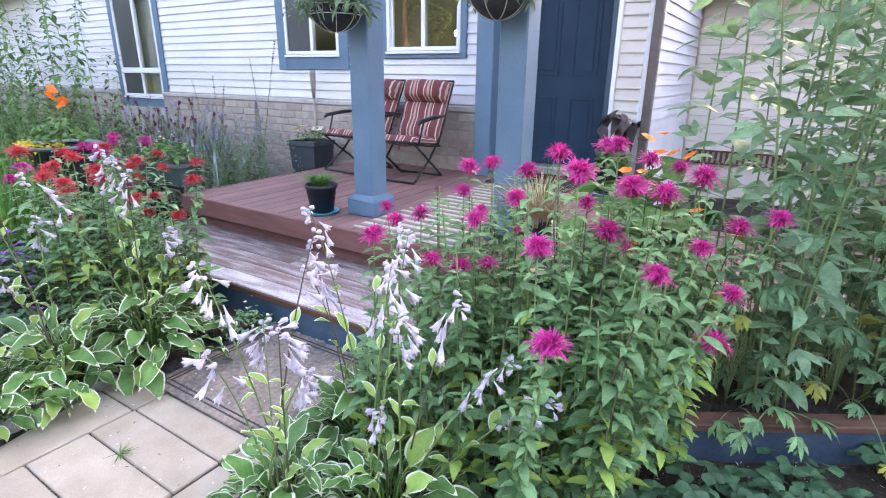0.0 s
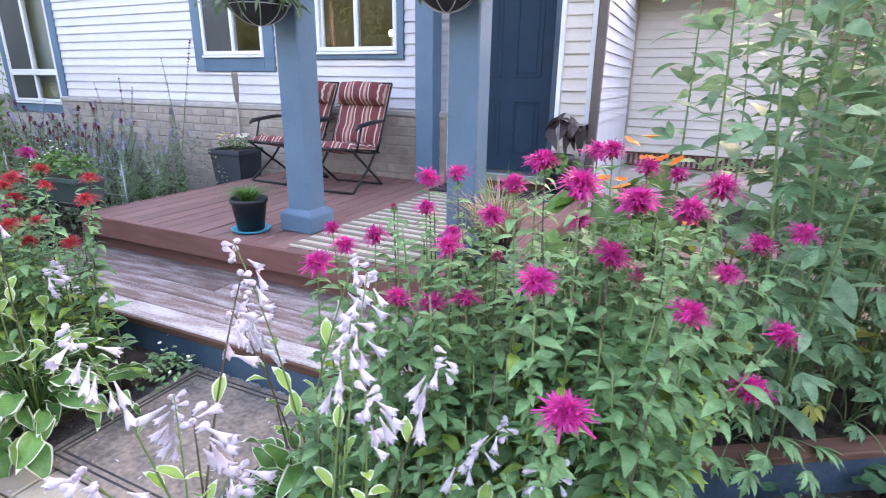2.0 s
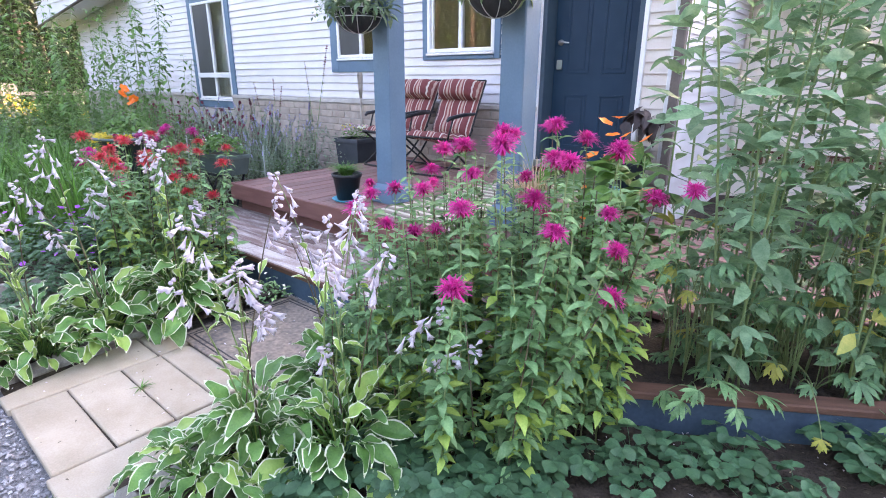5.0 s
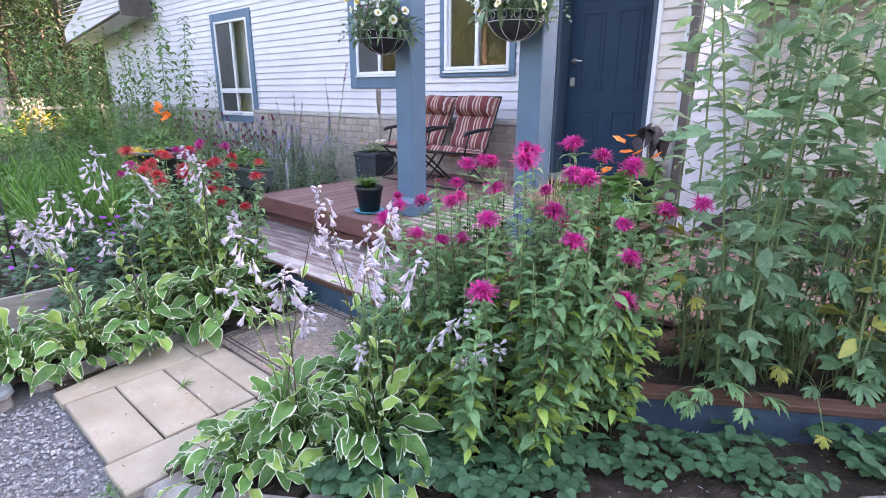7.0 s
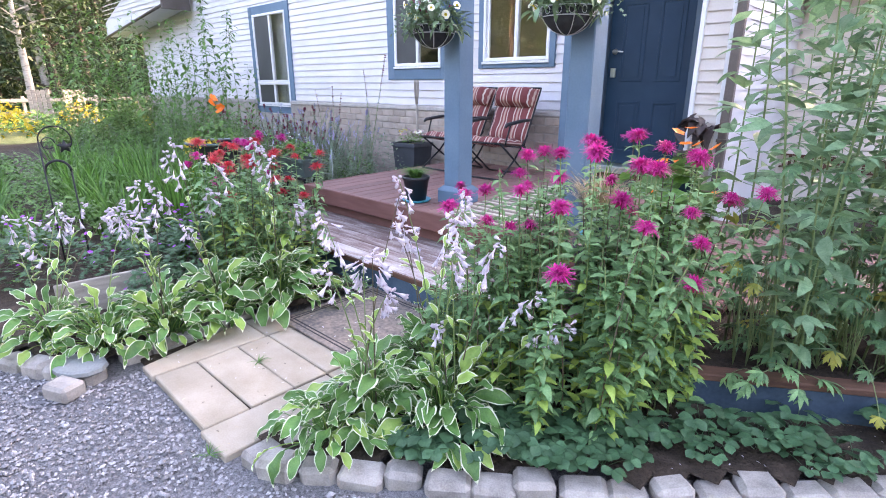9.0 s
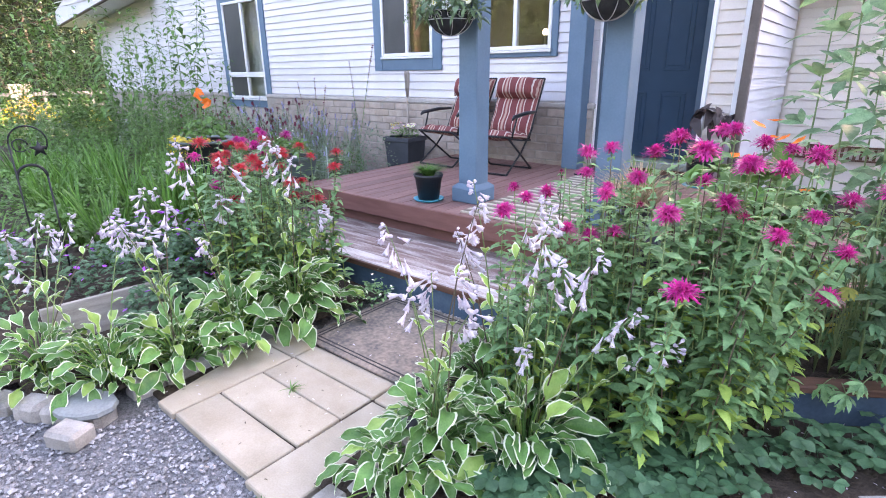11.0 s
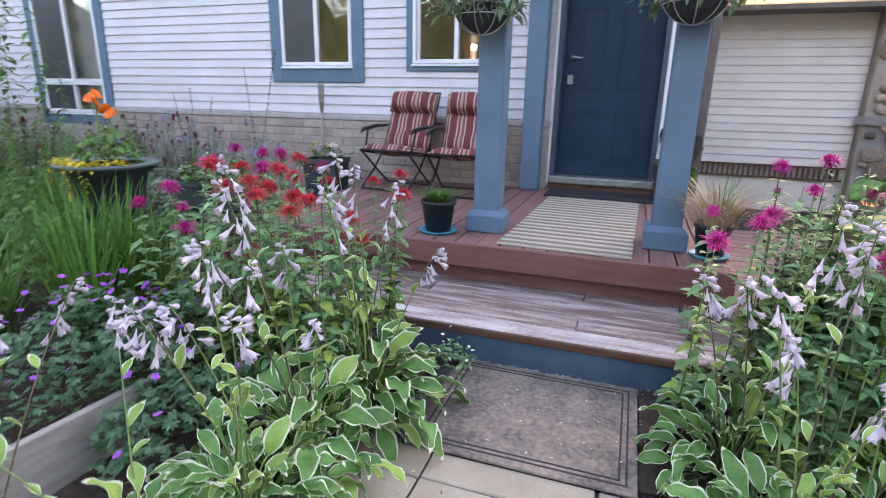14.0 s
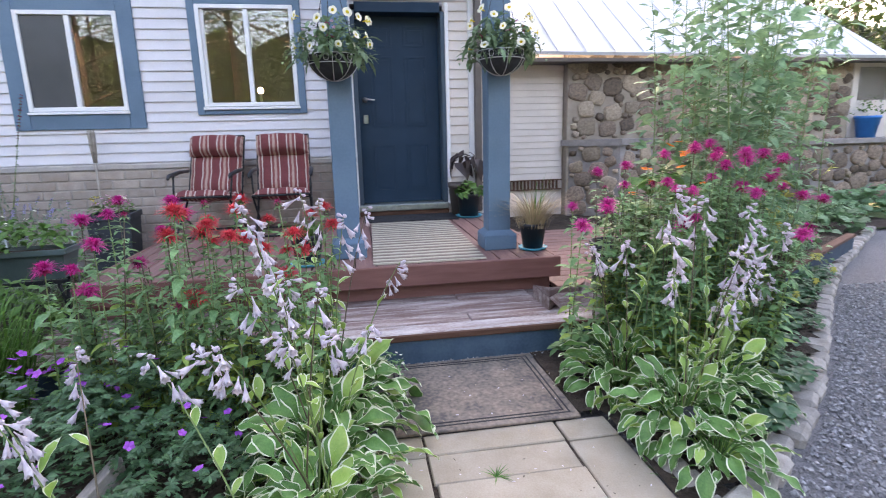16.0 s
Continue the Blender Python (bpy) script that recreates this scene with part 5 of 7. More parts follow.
for ci, (lo, hi) in enumerate(((-1.6, -0.75), (-0.75, -0.36), (-0.36, -0.1), (-0.1, 0.6))):
    cx, cy = (lo + hi) / 2, 1.75
    clump = thing("bee_balm", "tall bee balm clump with shaggy magenta flower heads", "flower clump", (cx, cy, 0.02), "magenta bee balm")
    k = 0
    for hx, hy, hz in HEADS_A + HEADS_B:
        if lo <= hx < hi:
            dx, dy = rng.uniform(-0.05, 0.05), rng.uniform(-0.02, 0.10)
            dx -= max(0, hx + dx + 0.17 + 0.42 * (2.02 - hy - dy)) * 0.9
            balm_stem(clump, hx - cx + dx, hy - cy + dy, hz - 0.02, "faded" if k % 8 == 6 else "magenta", ci * 100 + k, (math.atan2(dy, hz), -math.atan2(dx, hz)))
            k += 1
    for j in range(46):
        px, py = rng.uniform(max(lo, -1.05), min(hi, 0.06)), rng.uniform(1.28, 2.02)
        if py < line_y(EDGE_R, px) + 0.22 or px > 0.0 - 0.42 * (2.02 - py):
            continue
        hz = 0.46 + 0.36 * (py - 1.2) / 0.8 + rng.uniform(-0.08, 0.14) + (0.16 if j % 2 == 0 and py > 1.45 else 0)
        balm_stem(clump, px - cx, py - cy, hz, "", ci * 100 + 50 + j, (rng.uniform(-.1, .1), rng.uniform(-.1, .1)))
for ci, (col, x0, x1, y0, y1, n, lbl) in enumerate((("red", -3.12, -2.50, 1.22, 1.86, 26, "bee balm clump with shaggy scarlet flower heads"), ("magenta", -3.66, -3.16, 1.32, 1.90, 14, "bee balm clump with dark pink flower heads"))):
    cx, cy = (x0 + x1) / 2, (y0 + y1) / 2
    clump = thing("bee_balm", lbl, "flower clump", (cx, cy, 0.02), "%s bee balm by the step" % col)
    for j in range(n + 30):
        px, py = rng.uniform(x0, x1), rng.uniform(y0, y1)
        hz = (rng.uniform(0.86, 1.04) if j % 4 else rng.uniform(0.62, 0.82)) if j < n else rng.uniform(0.4, 0.75)
        balm_stem(clump, px - cx, py - cy, hz, ("faded" if j % 7 == 6 else col) if j < n else "", 700 + ci * 80 + j, (rng.uniform(-.1, .1), rng.uniform(-.1, .1)))


# ---- tall leafy perennials in the raised bed ----
def lobed_leaf(seed, s=0.15):
    rg2 = random.Random(seed)
    b = Build()
    for az, k in ((0, 1.0), (0.62, 0.74), (-0.62, 0.74)) if seed % 3 == 0 else ((0, 1.0),):
        b.join(blade(s * k, s * (0.32 if seed % 3 == 0 else 0.38) * k, rg2.uniform(0.1, 0.8), 0.25, 2, 5, 0.42, 1.0, 0.03, seed=seed, rise=0.2), aim((0, 0, 0), az, 0))
    return b


def cut_leaf(seed, s=0.16):
    """A deeply cut leaf of five pointed fingers, each with a side tooth."""
    rg2 = random.Random(seed)
    b = Build()
    for az, k in ((0, 1.0), (0.55, 0.85), (-0.55, 0.85), (1.15, 0.6), (-1.15, 0.6)):
        az += rg2.uniform(-0.1, 0.1)
        b.join(blade(s * k, s * 0.25 * k, rg2.uniform(0.3, 0.8), 0.25, 2, 5, 0.5, 0.9, 0.02, seed=seed, rise=0.1), aim((0, 0, 0), az, 0))
        for sg in (-1, 1):
            b.join(blade(s * k * 0.34, s * 0.11 * k, 0.4, 0.2, 1, 2, 0.45), aim((-math.sin(az) * s * k * 0.45, math.cos(az) * s * k * 0.45, -0.012 * k), az + sg * 0.7, -0.2))
    return b


CUT = [cut_leaf(i, 0.115) for i in range(5)]


def tall_plant(h, seed):
    rg2 = random.Random(seed)
    b, lf = Build(), Build()
    bow = (rg2.uniform(-0.1, 0.1) * h, rg2.uniform(-0.1, 0.06) * h)
    pts = bend((0, 0, 0), (0, 0, h * 0.6), (bow[0], bow[1], h), 12)
    b.join(tube(pts, [0.0058, 0.0044, 0.0018], 6))
    z = 0.06
    k = 0
    while z < 0.99:
        p = [np.interp(z * 11, range(12), pts[:, a]) for a in range(3)]
        az = k * 2.4 + rg2.uniform(-0.4, 0.4)
        s = (0.9 if z < 0.3 else 1.0 if z < 0.8 else 0.6) * rg2.uniform(0.7, 1.25)
        n0 = len(lf.m)
        pet = 0.05 * s
        lf.join(lobed_leaf(k + seed, 0.15 * s), aim((p[0] + math.sin(-az) * pet, p[1] + math.cos(az) * pet, p[2] + 0.012), az, rg2.uniform(-0.6, 0.8), rg2.uniform(-0.8, 0.8)))
        lf.join(tube([p, (p[0] + math.sin(-az) * pet, p[1] + math.cos(az) * pet, p[2] + 0.012)], 0.0016, 4))
        if z < 0.3 and rg2.random() < 0.10:
            lf.m[n0:] = [1] * (len(lf.m) - n0)
        z += rg2.uniform(0.013, 0.021) if z > 0.3 else 0.016
        k += 1
    for j in range(4):
        lf.join(lobed_leaf(j + seed, 0.07), aim(pts[-1], j * 1.6, 0.7))
    return b.mesh("stem", [M_TALLSTEM], True), lf.mesh("foliage", [M_TALL, M_TALLYEL], True)


TALL = [tall_plant(2.0 + 0.1 * i, 40 + i) for i in range(7)]


def bed_y(x):
    return 2.08 + 0.62 * (x + 0.06)


for i in range(37):
    bu, bv = (0.12 if i < 2 else 0.30) + 2.3 * rng.random() * (0.1 if i < 2 else 1.0), rng.uniform(0.10, 0.78)
    px, py = -0.07 + 0.85 * bu - 0.527 * bv, 2.07 + 0.527 * bu + 0.85 * bv
    st, fl = rng.choice(TALL)
    t = thing("tall_perennial", "tall leafy green perennial on pale stems in the raised bed", "perennial", (px, py, 0.14), "tall perennials", rz=rng.uniform(0, 360))
    t.scale = (1, 1, rng.uniform(0.72, 1.15))
    t.rotation_euler = (rng.uniform(-0.09, 0.09), rng.uniform(-0.09, 0.09), rng.uniform(0, 6.28))
    part("stem", st, None, t)
    part("foliage", fl, None, t)
def cut_shoot(x, y, n, h, seed, mt, lean=0.0):
    """Low leafy shoot: thin stalks from one root, each with a drooping cut leaf."""
    rg2 = random.Random(seed)
    t = thing("leafy_shoot", "low shoot with deeply cut green leaves over the bed board", "perennial", (x, y, 0.141), "low shoots")
    for k in range(n):
        az = rg2.uniform(0, 6.28)
        hz, rr = h * rg2.uniform(0.35, 1.0), rg2.uniform(0.04, 0.16)
        tip = np.array([math.cos(az) * rr, math.sin(az) * rr - lean, hz])
        st = tube(bend((0, 0, 0), (tip[0] * 0.3, tip[1] * 0.3, hz * 0.9), tip, 6), 0.0022, 4)
        lf = Build().join(CUT[(k + seed) % 5], aim(tip, math.atan2(-tip[0], tip[1]) + rg2.uniform(-.4, .4), rg2.uniform(-0.7, 0.1), rg2.uniform(-.4, .4), rg2.uniform(0.7, 1.15)))
        stalk = part("stalk", st, M_TALLSTEM, t)
        part("leaf", lf, mt if (k + seed) % 17 else M_TALLYEL, stalk)


for i in range(26):
    px = -0.02 + 0.065 * i + rng.uniform(-.04, .04)
    cut_shoot(px, bed_y(px) + rng.uniform(0.20, 0.5), 6, rng.uniform(0.12, 0.34), 1200 + i, M_SHOOTLEAF)
for i in range(46):
    px = 0.0 + 0.037 * i + rng.uniform(-.05, .05)
    cut_shoot(px, bed_y(px) + rng.uniform(0.2, 0.75), 8, rng.uniform(0.45, 1.2), 1340 + i, M_SHOOTLEAF)
for i in range(6):
    px = (0.10, 0.24, 0.66, 0.95, 1.2, 1.5)[i]
    cut_shoot(px, bed_y(px) + 0.16, 4 if i < 2 else 2, 0.12, 1270 + i, M_BALM, 0.17)
for i in range(3):
    px = (0.45, 0.85, 1.25)[i]
    t = thing("fallen_stalk", "long thin pale stalk arching over the bed board", "perennial", (px, bed_y(px) + 0.18, 0.141), "fallen stalks")
    part("stalk", tube(bend((0, 0, 0), (0.02, -0.12, 0.26), (0.12, -0.38, 0.06), 10), [0.0032, 0.0018], 5), M_TALLSTEM, t)
    part("leaf", Build().join(CUT[i], aim((0.12, -0.38, 0.06), 3.0, -1.1, 0, 0.55)), M_TALLYEL, t, "yellowed hanging leaf")

bed = thing("raised_bed", "raised bed of blue painted board with a brown cap rail", "raised bed", (-0.07, 2.07, 0), rz=31.8)
part("front_board", box(0, 3.4, 0, 0.035, 0.0, 0.155, 0.005), M_BEDBOARD, bed, "worn blue painted board", smooth=False)
part("cap_rail", box(-0.02, 3.4, -0.012, 0.075, 0.156, 0.19, 0.006), M_WOODBROWN, bed, "brown weathered cap rail", smooth=False)
part("end_board", box(0, 0.035, 0.036, 0.8, 0.0, 0.155, 0.005), M_BEDBOARD, bed, smooth=False)
part("soil", box(0.036, 3.4, 0.036, 1.1, 0.02, 0.14, 0.004), M_SOIL, bed, "dark soil", smooth=False)


# ---- ground cover ----
def trefoil(s, seed):
    b = Build()
    for az in (0, 1.35, -1.35):
        b.join(blade(s, s * 0.86, 0.25, 0.22, 4, 4, 0.55, 0.5, 0.02, seed=seed), aim((0, 0, 0), az, 0.05))
    return b


BERRY = []
for i in range(5):
    b = Build()
    for k in range(9):
        az, rr, hz = k * 2.4, 0.03 + 0.10 * rng.random(), rng.uniform(0.05, 0.13)
        q = (math.cos(az) * rr, math.sin(az) * rr, hz)
        b.join(trefoil(rng.uniform(0.046, 0.072), k), aim(q, az - 1.57, rng.uniform(-0.3, 0.15), rng.uniform(-0.3, 0.3)))
        b.join(tube([(0, 0, 0), (q[0] * 0.6, q[1] * 0.6, hz * 0.7), q], 0.0014, 4))
    BERRY.append(b.mesh("foliage", [M_BERRY], True))
k = 0
while k < 42:
    px = -0.75 + 2.4 * ((k * 0.618) % 1.0)
    lo, hi = line_y(EDGE_R, px) + 0.08, (bed_y(px) - 0.05 if px > -0.07 else 1.55)
    if hi < lo:
        k += 1
        continue
    t = thing("strawberry_plant", "low strawberry plant with round-toothed blue-green leaves", "ground cover", (px, rng.uniform(lo, hi), 0.02), "strawberry plants", rz=rng.uniform(0, 360))
    s = rng.uniform(0.68, 1.0)
    t.scale = (s, s, s)
    part("foliage", rng.choice(BERRY), None, t)
    k += 1


for i in range(12):
    px = -0.74 + 0.05 * i
    t = thing("strawberry_plant", "low strawberry plant with round-toothed blue-green leaves", "ground cover", (px, line_y(EDGE_R, px) + rng.uniform(0.12, 0.4), 0.02), "strawberry plants", rz=rng.uniform(0, 360))
    part("foliage", rng.choice(BERRY), None, t)


def palmate(s, seed):
    b = Build()
    for az in (0, 0.62, -0.62, 1.3, -1.3):
        b.join(blade(s, s * 0.36, 0.2, 0.2, 1, 3, 0.6, 0.8, seed=seed), aim((0, 0, 0), az, 0.1))
    return b


def five_petal(s, nu=2):
    b = Build()
    for k in range(5):
        b.join(blade(s, s * 0.8, 0.15, 0.1, nu, 3, 0.65, 0.5), aim((0, 0, 0), k * 1.2566, 0.35))
    return b


PALM = [palmate(0.03, i) for i in range(3)]


def mound(cx, cy, rx, ry, h, n, seed, leaves, mats, name, label, group, flower=None, nf=0, category="flower clump"):
    """A dense cushion of small leaves, with flowers on it."""
    rg2 = random.Random(seed)
    t = thing(name, label, category, (cx, cy, 0.02), group)
    b = Build()
    for i in range(n):
        a, r = rg2.uniform(0, 6.28), math.sqrt(rg2.random())
        top = h * math.sqrt(max(0.05, 1 - r * r * 0.9)) * (0.85 + 0.3 * noise.noise((r * math.cos(a) * 2.2 + seed, r * math.sin(a) * 2.2, 0)))
        z = top * (1 - 0.55 * rg2.random() ** 2.2)
        lf = rg2.choice(leaves)
        b.join(lf, aim((rx * r * math.cos(a), ry * r * math.sin(a), z), rg2.uniform(0, 6.28), rg2.uniform(-0.6, 0.5), rg2.uniform(-0.5, 0.5), rg2.uniform(0.7, 1.3)))
    part("foliage", b, mats, t)
    for i in range(nf):
        a, r = rg2.uniform(0, 6.28), math.sqrt(rg2.random()) * 0.95
        z = h * math.sqrt(max(0.05, 1 - r * r * 0.9)) + rg2.uniform(-0.02, 0.06)
        part("flower", flower[0], None, t, m=aim((rx * r * math.cos(a), ry * r * math.sin(a), z), rg2.uniform(0, 6.28), rg2.uniform(-0.3, 0.8), rg2.uniform(-0.5, 0.5), rg2.uniform(0.8, 1.2)))
    return t


FL_PURPLE = [five_petal(0.0175).mesh("flower", [M_PURPLE], True)]
FL_ORANGE = [five_petal(0.034).mesh("flower", [M_ORANGE], True)]
FL_PINK = [five_petal(0.017).mesh("flower", [M_PINK], True)]
def petunia():
    """A round funnel with a ruffled rim and a yellow-green throat."""
    b = lathe([(0.003, -0.035), (0.006, -0.012), (0.012, 0.0), (0.023, 0.004), (0.034, 0.001)], 20)
    for i in range(20):
        b.v[0][80 + i][2] += 0.003 * math.sin(i * 1.885)
        b.v[0][80 + i][:2] *= 1 - 0.06 * (i % 4 == 0)
    b.m = [1 if j < 40 else 0 for j in range(len(b.m))]
    return b.mesh("flower", [M_PETUNIA, M_YELLOW], True)


FL_CREAM = [petunia()]
FL_WHITE = [five_petal(0.010).mesh("flower", [M_PETUNIA], True)]
OVAL = [blade(0.035, 0.020, 0.3, 0.2, 2, 2, seed=i) for i in range(3)]
OVAL_BIG = [blade(0.062, 0.036, 0.4, 0.2, 2, 3, seed=i) for i in range(3)]
mound(-3.64, 1.05, 0.42, 0.50, 0.50, 1100, 1, PALM, [M_GERAN], "cranesbill", "cranesbill mound of deeply cut leaves with violet flowers", "cranesbill mounds", FL_PURPLE, 64)
mound(-4.25, 0.30, 0.55, 0.50, 0.44, 800, 2, PALM, [M_GERAN], "cranesbill", "cranesbill mound of deeply cut leaves with violet flowers", "cranesbill mounds", FL_PURPLE, 30)
mound(-3.30, 1.20, 0.40, 0.32, 0.52, 520, 3, PALM, [M_GERAN], "cranesbill", "cranesbill mound of deeply cut leaves with violet flowers", "cranesbill mounds", FL_PURPLE, 8)
mound(-3.02, 0.90, 0.24, 0.30, 0.36, 420, 7, PALM, [M_GERAN], "cranesbill", "cranesbill mound of deeply cut leaves with violet flowers", "cranesbill mounds", FL_PURPLE, 10)
mound(-4.6, -0.05, 0.6, 0.5, 0.36, 700, 4, PALM, [M_MEADOW], "cranesbill", "low mound of finely cut green leaves", "cranesbill mounds")
mound(-2.28, 1.84, 0.12, 0.13, 0.17, 140, 5, OVAL, [M_BALM], "white_flower", "small white-flowered weed by the step", "", FL_WHITE, 9)
mound(-1.16, 1.80, 0.14, 0.16, 0.26, 160, 6, OVAL_BIG, [M_BALM], "leafy_weed", "leafy green weed against the step", "", None, 0)


for cx_, cy_, h_ in ((-4.48, 1.52, 0.72), (-4.12, 2.12, 0.66), (-4.9, 1.75, 0.8)):
    mound(cx_, cy_, 0.28, 0.26, h_, 340, int(-cx_ * 100), OVAL_BIG, [M_MEADOW], "leafy_bush", "bushy green border plant before the urn", "border plants", category="bush")


# ---- blade clumps ----
def blade_clump(cx, cy, r, h, n, seed, mt, name, label, group="", width=0.016, category="grass", z0=0.02):
    rg2 = random.Random(seed)
    t = thing(name, label, category, (cx, cy, z0), group)
    fans = [Build() for k in range(6 if n > 40 else 1)]
    for i in range(n):
        az, sp = rg2.uniform(0, 6.28), rg2.random() ** 0.7
        ln = h * rg2.uniform(0.6, 1.15)
        d = np.array([math.cos(az), math.sin(az), 0])
        p0 = d * r * 0.35 * rg2.random()
        pts = bend(p0, p0 + d * ln * 0.18 * sp + (0, 0, ln * 0.75), p0 + d * (r * sp + 0.05) + (0, 0, ln * rg2.uniform(0.55, 1.0)), 6)
        sd = np.array([-d[1], d[0], 0])
        w = width * rg2.uniform(0.6, 1.1) * np.array([0.6, 1, 1, 0.85, 0.55, 0.08])
        v = []
        for q, ww in zip(pts, w):
            v += [q - sd * ww / 2 + d * ww * 0.12, q, q + sd * ww / 2 + d * ww * 0.12]
        f = []
        for j in range(5):
            f += [(3 * j, 3 * j + 1, 3 * j + 4, 3 * j + 3), (3 * j + 1, 3 * j + 2, 3 * j + 5, 3 * j + 4)]
        fans[int(az / 6.2832 * len(fans)) % len(fans)].add(v, f)
    for b in fans:
        part("leaf_fan", b, [mt], t)
    return t


for i in range(17):
    x = -4.35 - 0.27 * i + rng.uniform(-0.2, 0.2)
    blade_clump(x, 1.15 + 0.55 * (i % 3) + rng.uniform(-0.2, 0.3), 0.34, rng.uniform(0.62, 0.82), 85, 200 + i, M_GRASSY, "daylily", "dense clump of arching bright green daylily leaves", "daylily clumps", 0.017, "daylily")
for i in range(6):
    blade_clump(-4.9 - 0.75 * i, 0.45 + rng.uniform(-0.3, 0.3), 0.3, 0.5, 70, 240 + i, M_GRASSY, "daylily", "dense clump of arching bright green daylily leaves", "daylily clumps", 0.015, "daylily")
for i, (x, y) in enumerate(((-4.28, 1.50), (-4.0, 1.36), (-4.45, 1.62), (-4.22, 1.70), (-4.08, 1.60), (-4.36, 1.76))):
    blade_clump(x, y, 0.26, 0.84, 80, 262 + i, M_GRASSY, "daylily", "clump of arching bright green daylily leaves before the urn", "daylily clumps", 0.016, "daylily")
blade_clump(-4.05, 1.80, 0.3, 0.66, 60, 260, M_GRASSY, "daylily", "clump of arching bright green daylily leaves", "daylily clumps", 0.014, "daylily")
for i in range(14):
    x, y = rng.uniform(-9.5, -5.6), rng.uniform(-1.2, 0.6)
    if y > line_y(EDGE_L, x) + 0.1:
        mound(x, y, 0.4, 0.4, rng.uniform(0.3, 0.5), 200, 300 + i, OVAL_BIG, [M_MEADOW], "leafy_herb", "bushy green herb in the long bed", "green herbs", category="herb")
    else:
        blade_clump(x, y, 0.3, 0.4, 50, 300 + i, M_MEADOW, "grass_tuft", "tuft of rough meadow grass", "grass tufts", 0.01)


# ---- airy stems by the wall ----
def wand(h, seed, leaf, leaf_mt, flower=None, flower_mt=None, f0=0.6, dens=0.05, stem=M_STEMG):
    rg2 = random.Random(seed)
    b = Build()
    pts = bend((0, 0, 0), (rg2.uniform(-.03, .03) * h, rg2.uniform(-.03, .03) * h, h * 0.6), (rg2.uniform(-.08, .08) * h, rg2.uniform(-.06, .06) * h, h), 9)
    b.join(tube(pts[::2], [0.006, 0.0045, 0.002], 3))
    z, k = 0.08, 0
    mats = [stem, leaf_mt] + ([flower_mt] if flower else [])
    while z < 1:
        p = [np.interp(z * 8, range(9), pts[:, a]) for a in range(3)]
        isf = flower and z > f0
        for s_ in range(3):
            n0 = len(b.m)
            b.join(flower if isf else leaf, aim(p, k * 2.4 + s_ * 2.1 + rg2.uniform(-.5, .5), rg2.uniform(-0.3, 0.6), 0, rg2.uniform(0.6, 1.2) * (1.15 - 0.5 * z)))
            b.m[n0:] = [2 if isf else 1] * (len(b.m) - n0)
        z += dens / h * (0.55 if isf else 1.0)
        k += 1
    return b.mesh("wand", mats, True)


NARROW = blade(0.125, 0.042, 0.5, 0.2, 2, 3)
SMALLF = five_petal(0.019, 1)
W_TALL = [wand(2.1 + 0.14 * i, 400 + i, blade(0.20, 0.072, 0.5, 0.2, 2, 3), M_MEADOW, dens=0.12, stem=M_TALLSTEM) for i in range(4)]
W_FEATHER = [wand(2.1 + 0.14 * i, 405 + i, NARROW, M_MEADOW, dens=0.04, stem=M_STEMG) for i in range(3)]
W_LAV = [wand(0.85 + 0.1 * i, 410 + i, blade(0.055, 0.018, 0.3, 0.1, 1, 2), M_GREYLEAF, SMALLF, M_LAVENDER, 0.90, 0.028, M_GREYLEAF) for i in range(3)]
W_WINE = [wand(0.85 + 0.08 * i, 420 + i, blade(0.055, 0.02, 0.3, 0.1, 1, 2), M_GREYLEAF, five_petal(0.026, 1), M_WINE, 0.93, 0.03, M_STEMBR) for i in range(3)]
W_HOLLY = [wand(1.55 + 0.2 * i, 430 + i, blade(0.055, 0.035, 0.3, 0.1, 1, 2), M_GREYLEAF, five_petal(0.026, 1), M_WINE, 0.72, 0.06, M_STEMG) for i in range(2)]


def stand(x, y, r, n, meshes, name, label, group, seed, z=0.02, zs=1.0, lean=0.12):
    rg2 = random.Random(seed)
    t = thing(name, label, "perennial", (x, y, z), group)
    for i in range(n):
        a, q = rg2.uniform(0, 6.28), r * math.sqrt(rg2.random())
        part("stem", rg2.choice(meshes), None, t, m=Matrix.Translation((q * math.cos(a), q * math.sin(a), 0)) @ Matrix.Rotation(rg2.uniform(-lean, lean), 4, "X") @ Matrix.Rotation(rg2.uniform(-lean, lean), 4, "Y") @ Matrix.Rotation(rg2.uniform(0, 6.28), 4, "Z") @ Matrix.Scale(zs * rg2.uniform(0.7, 1.12), 4))


for i in range(9):
    stand(-7.9 - 0.85 * i + rng.uniform(-.2, .2), rng.uniform(2.9, 4.3), 0.5, 7, W_TALL, "tall_wand_plant", "tall airy stems with narrow green leaves before the white wall", "airy tall stems", 500 + i)
for i in range(3):
    stand(-10.6 - 1.5 * i, rng.uniform(2.6, 3.4), 0.5, 6, W_TALL, "tall_wand_plant", "tall yellow-green leafy stems at the end of the bed", "airy tall stems", 520 + i, zs=1.12)
for i in range(5):
    stand(-5.5 - 0.42 * i, 4.35 + rng.uniform(-.25, .2), 0.3, 26, W_LAV, "russian_sage", "grey-green sage with small blue-violet flower spikes", "sage by the wall", 540 + i, lean=0.4)
for i in range(5):
    stand(-5.9 - 0.5 * i, 3.75 + rng.uniform(-.25, .2), 0.34, 30, W_WINE, "wine_red_flower", "wiry stems with small wine-red flower heads", "wine-red flowers", 550 + i, lean=0.35)
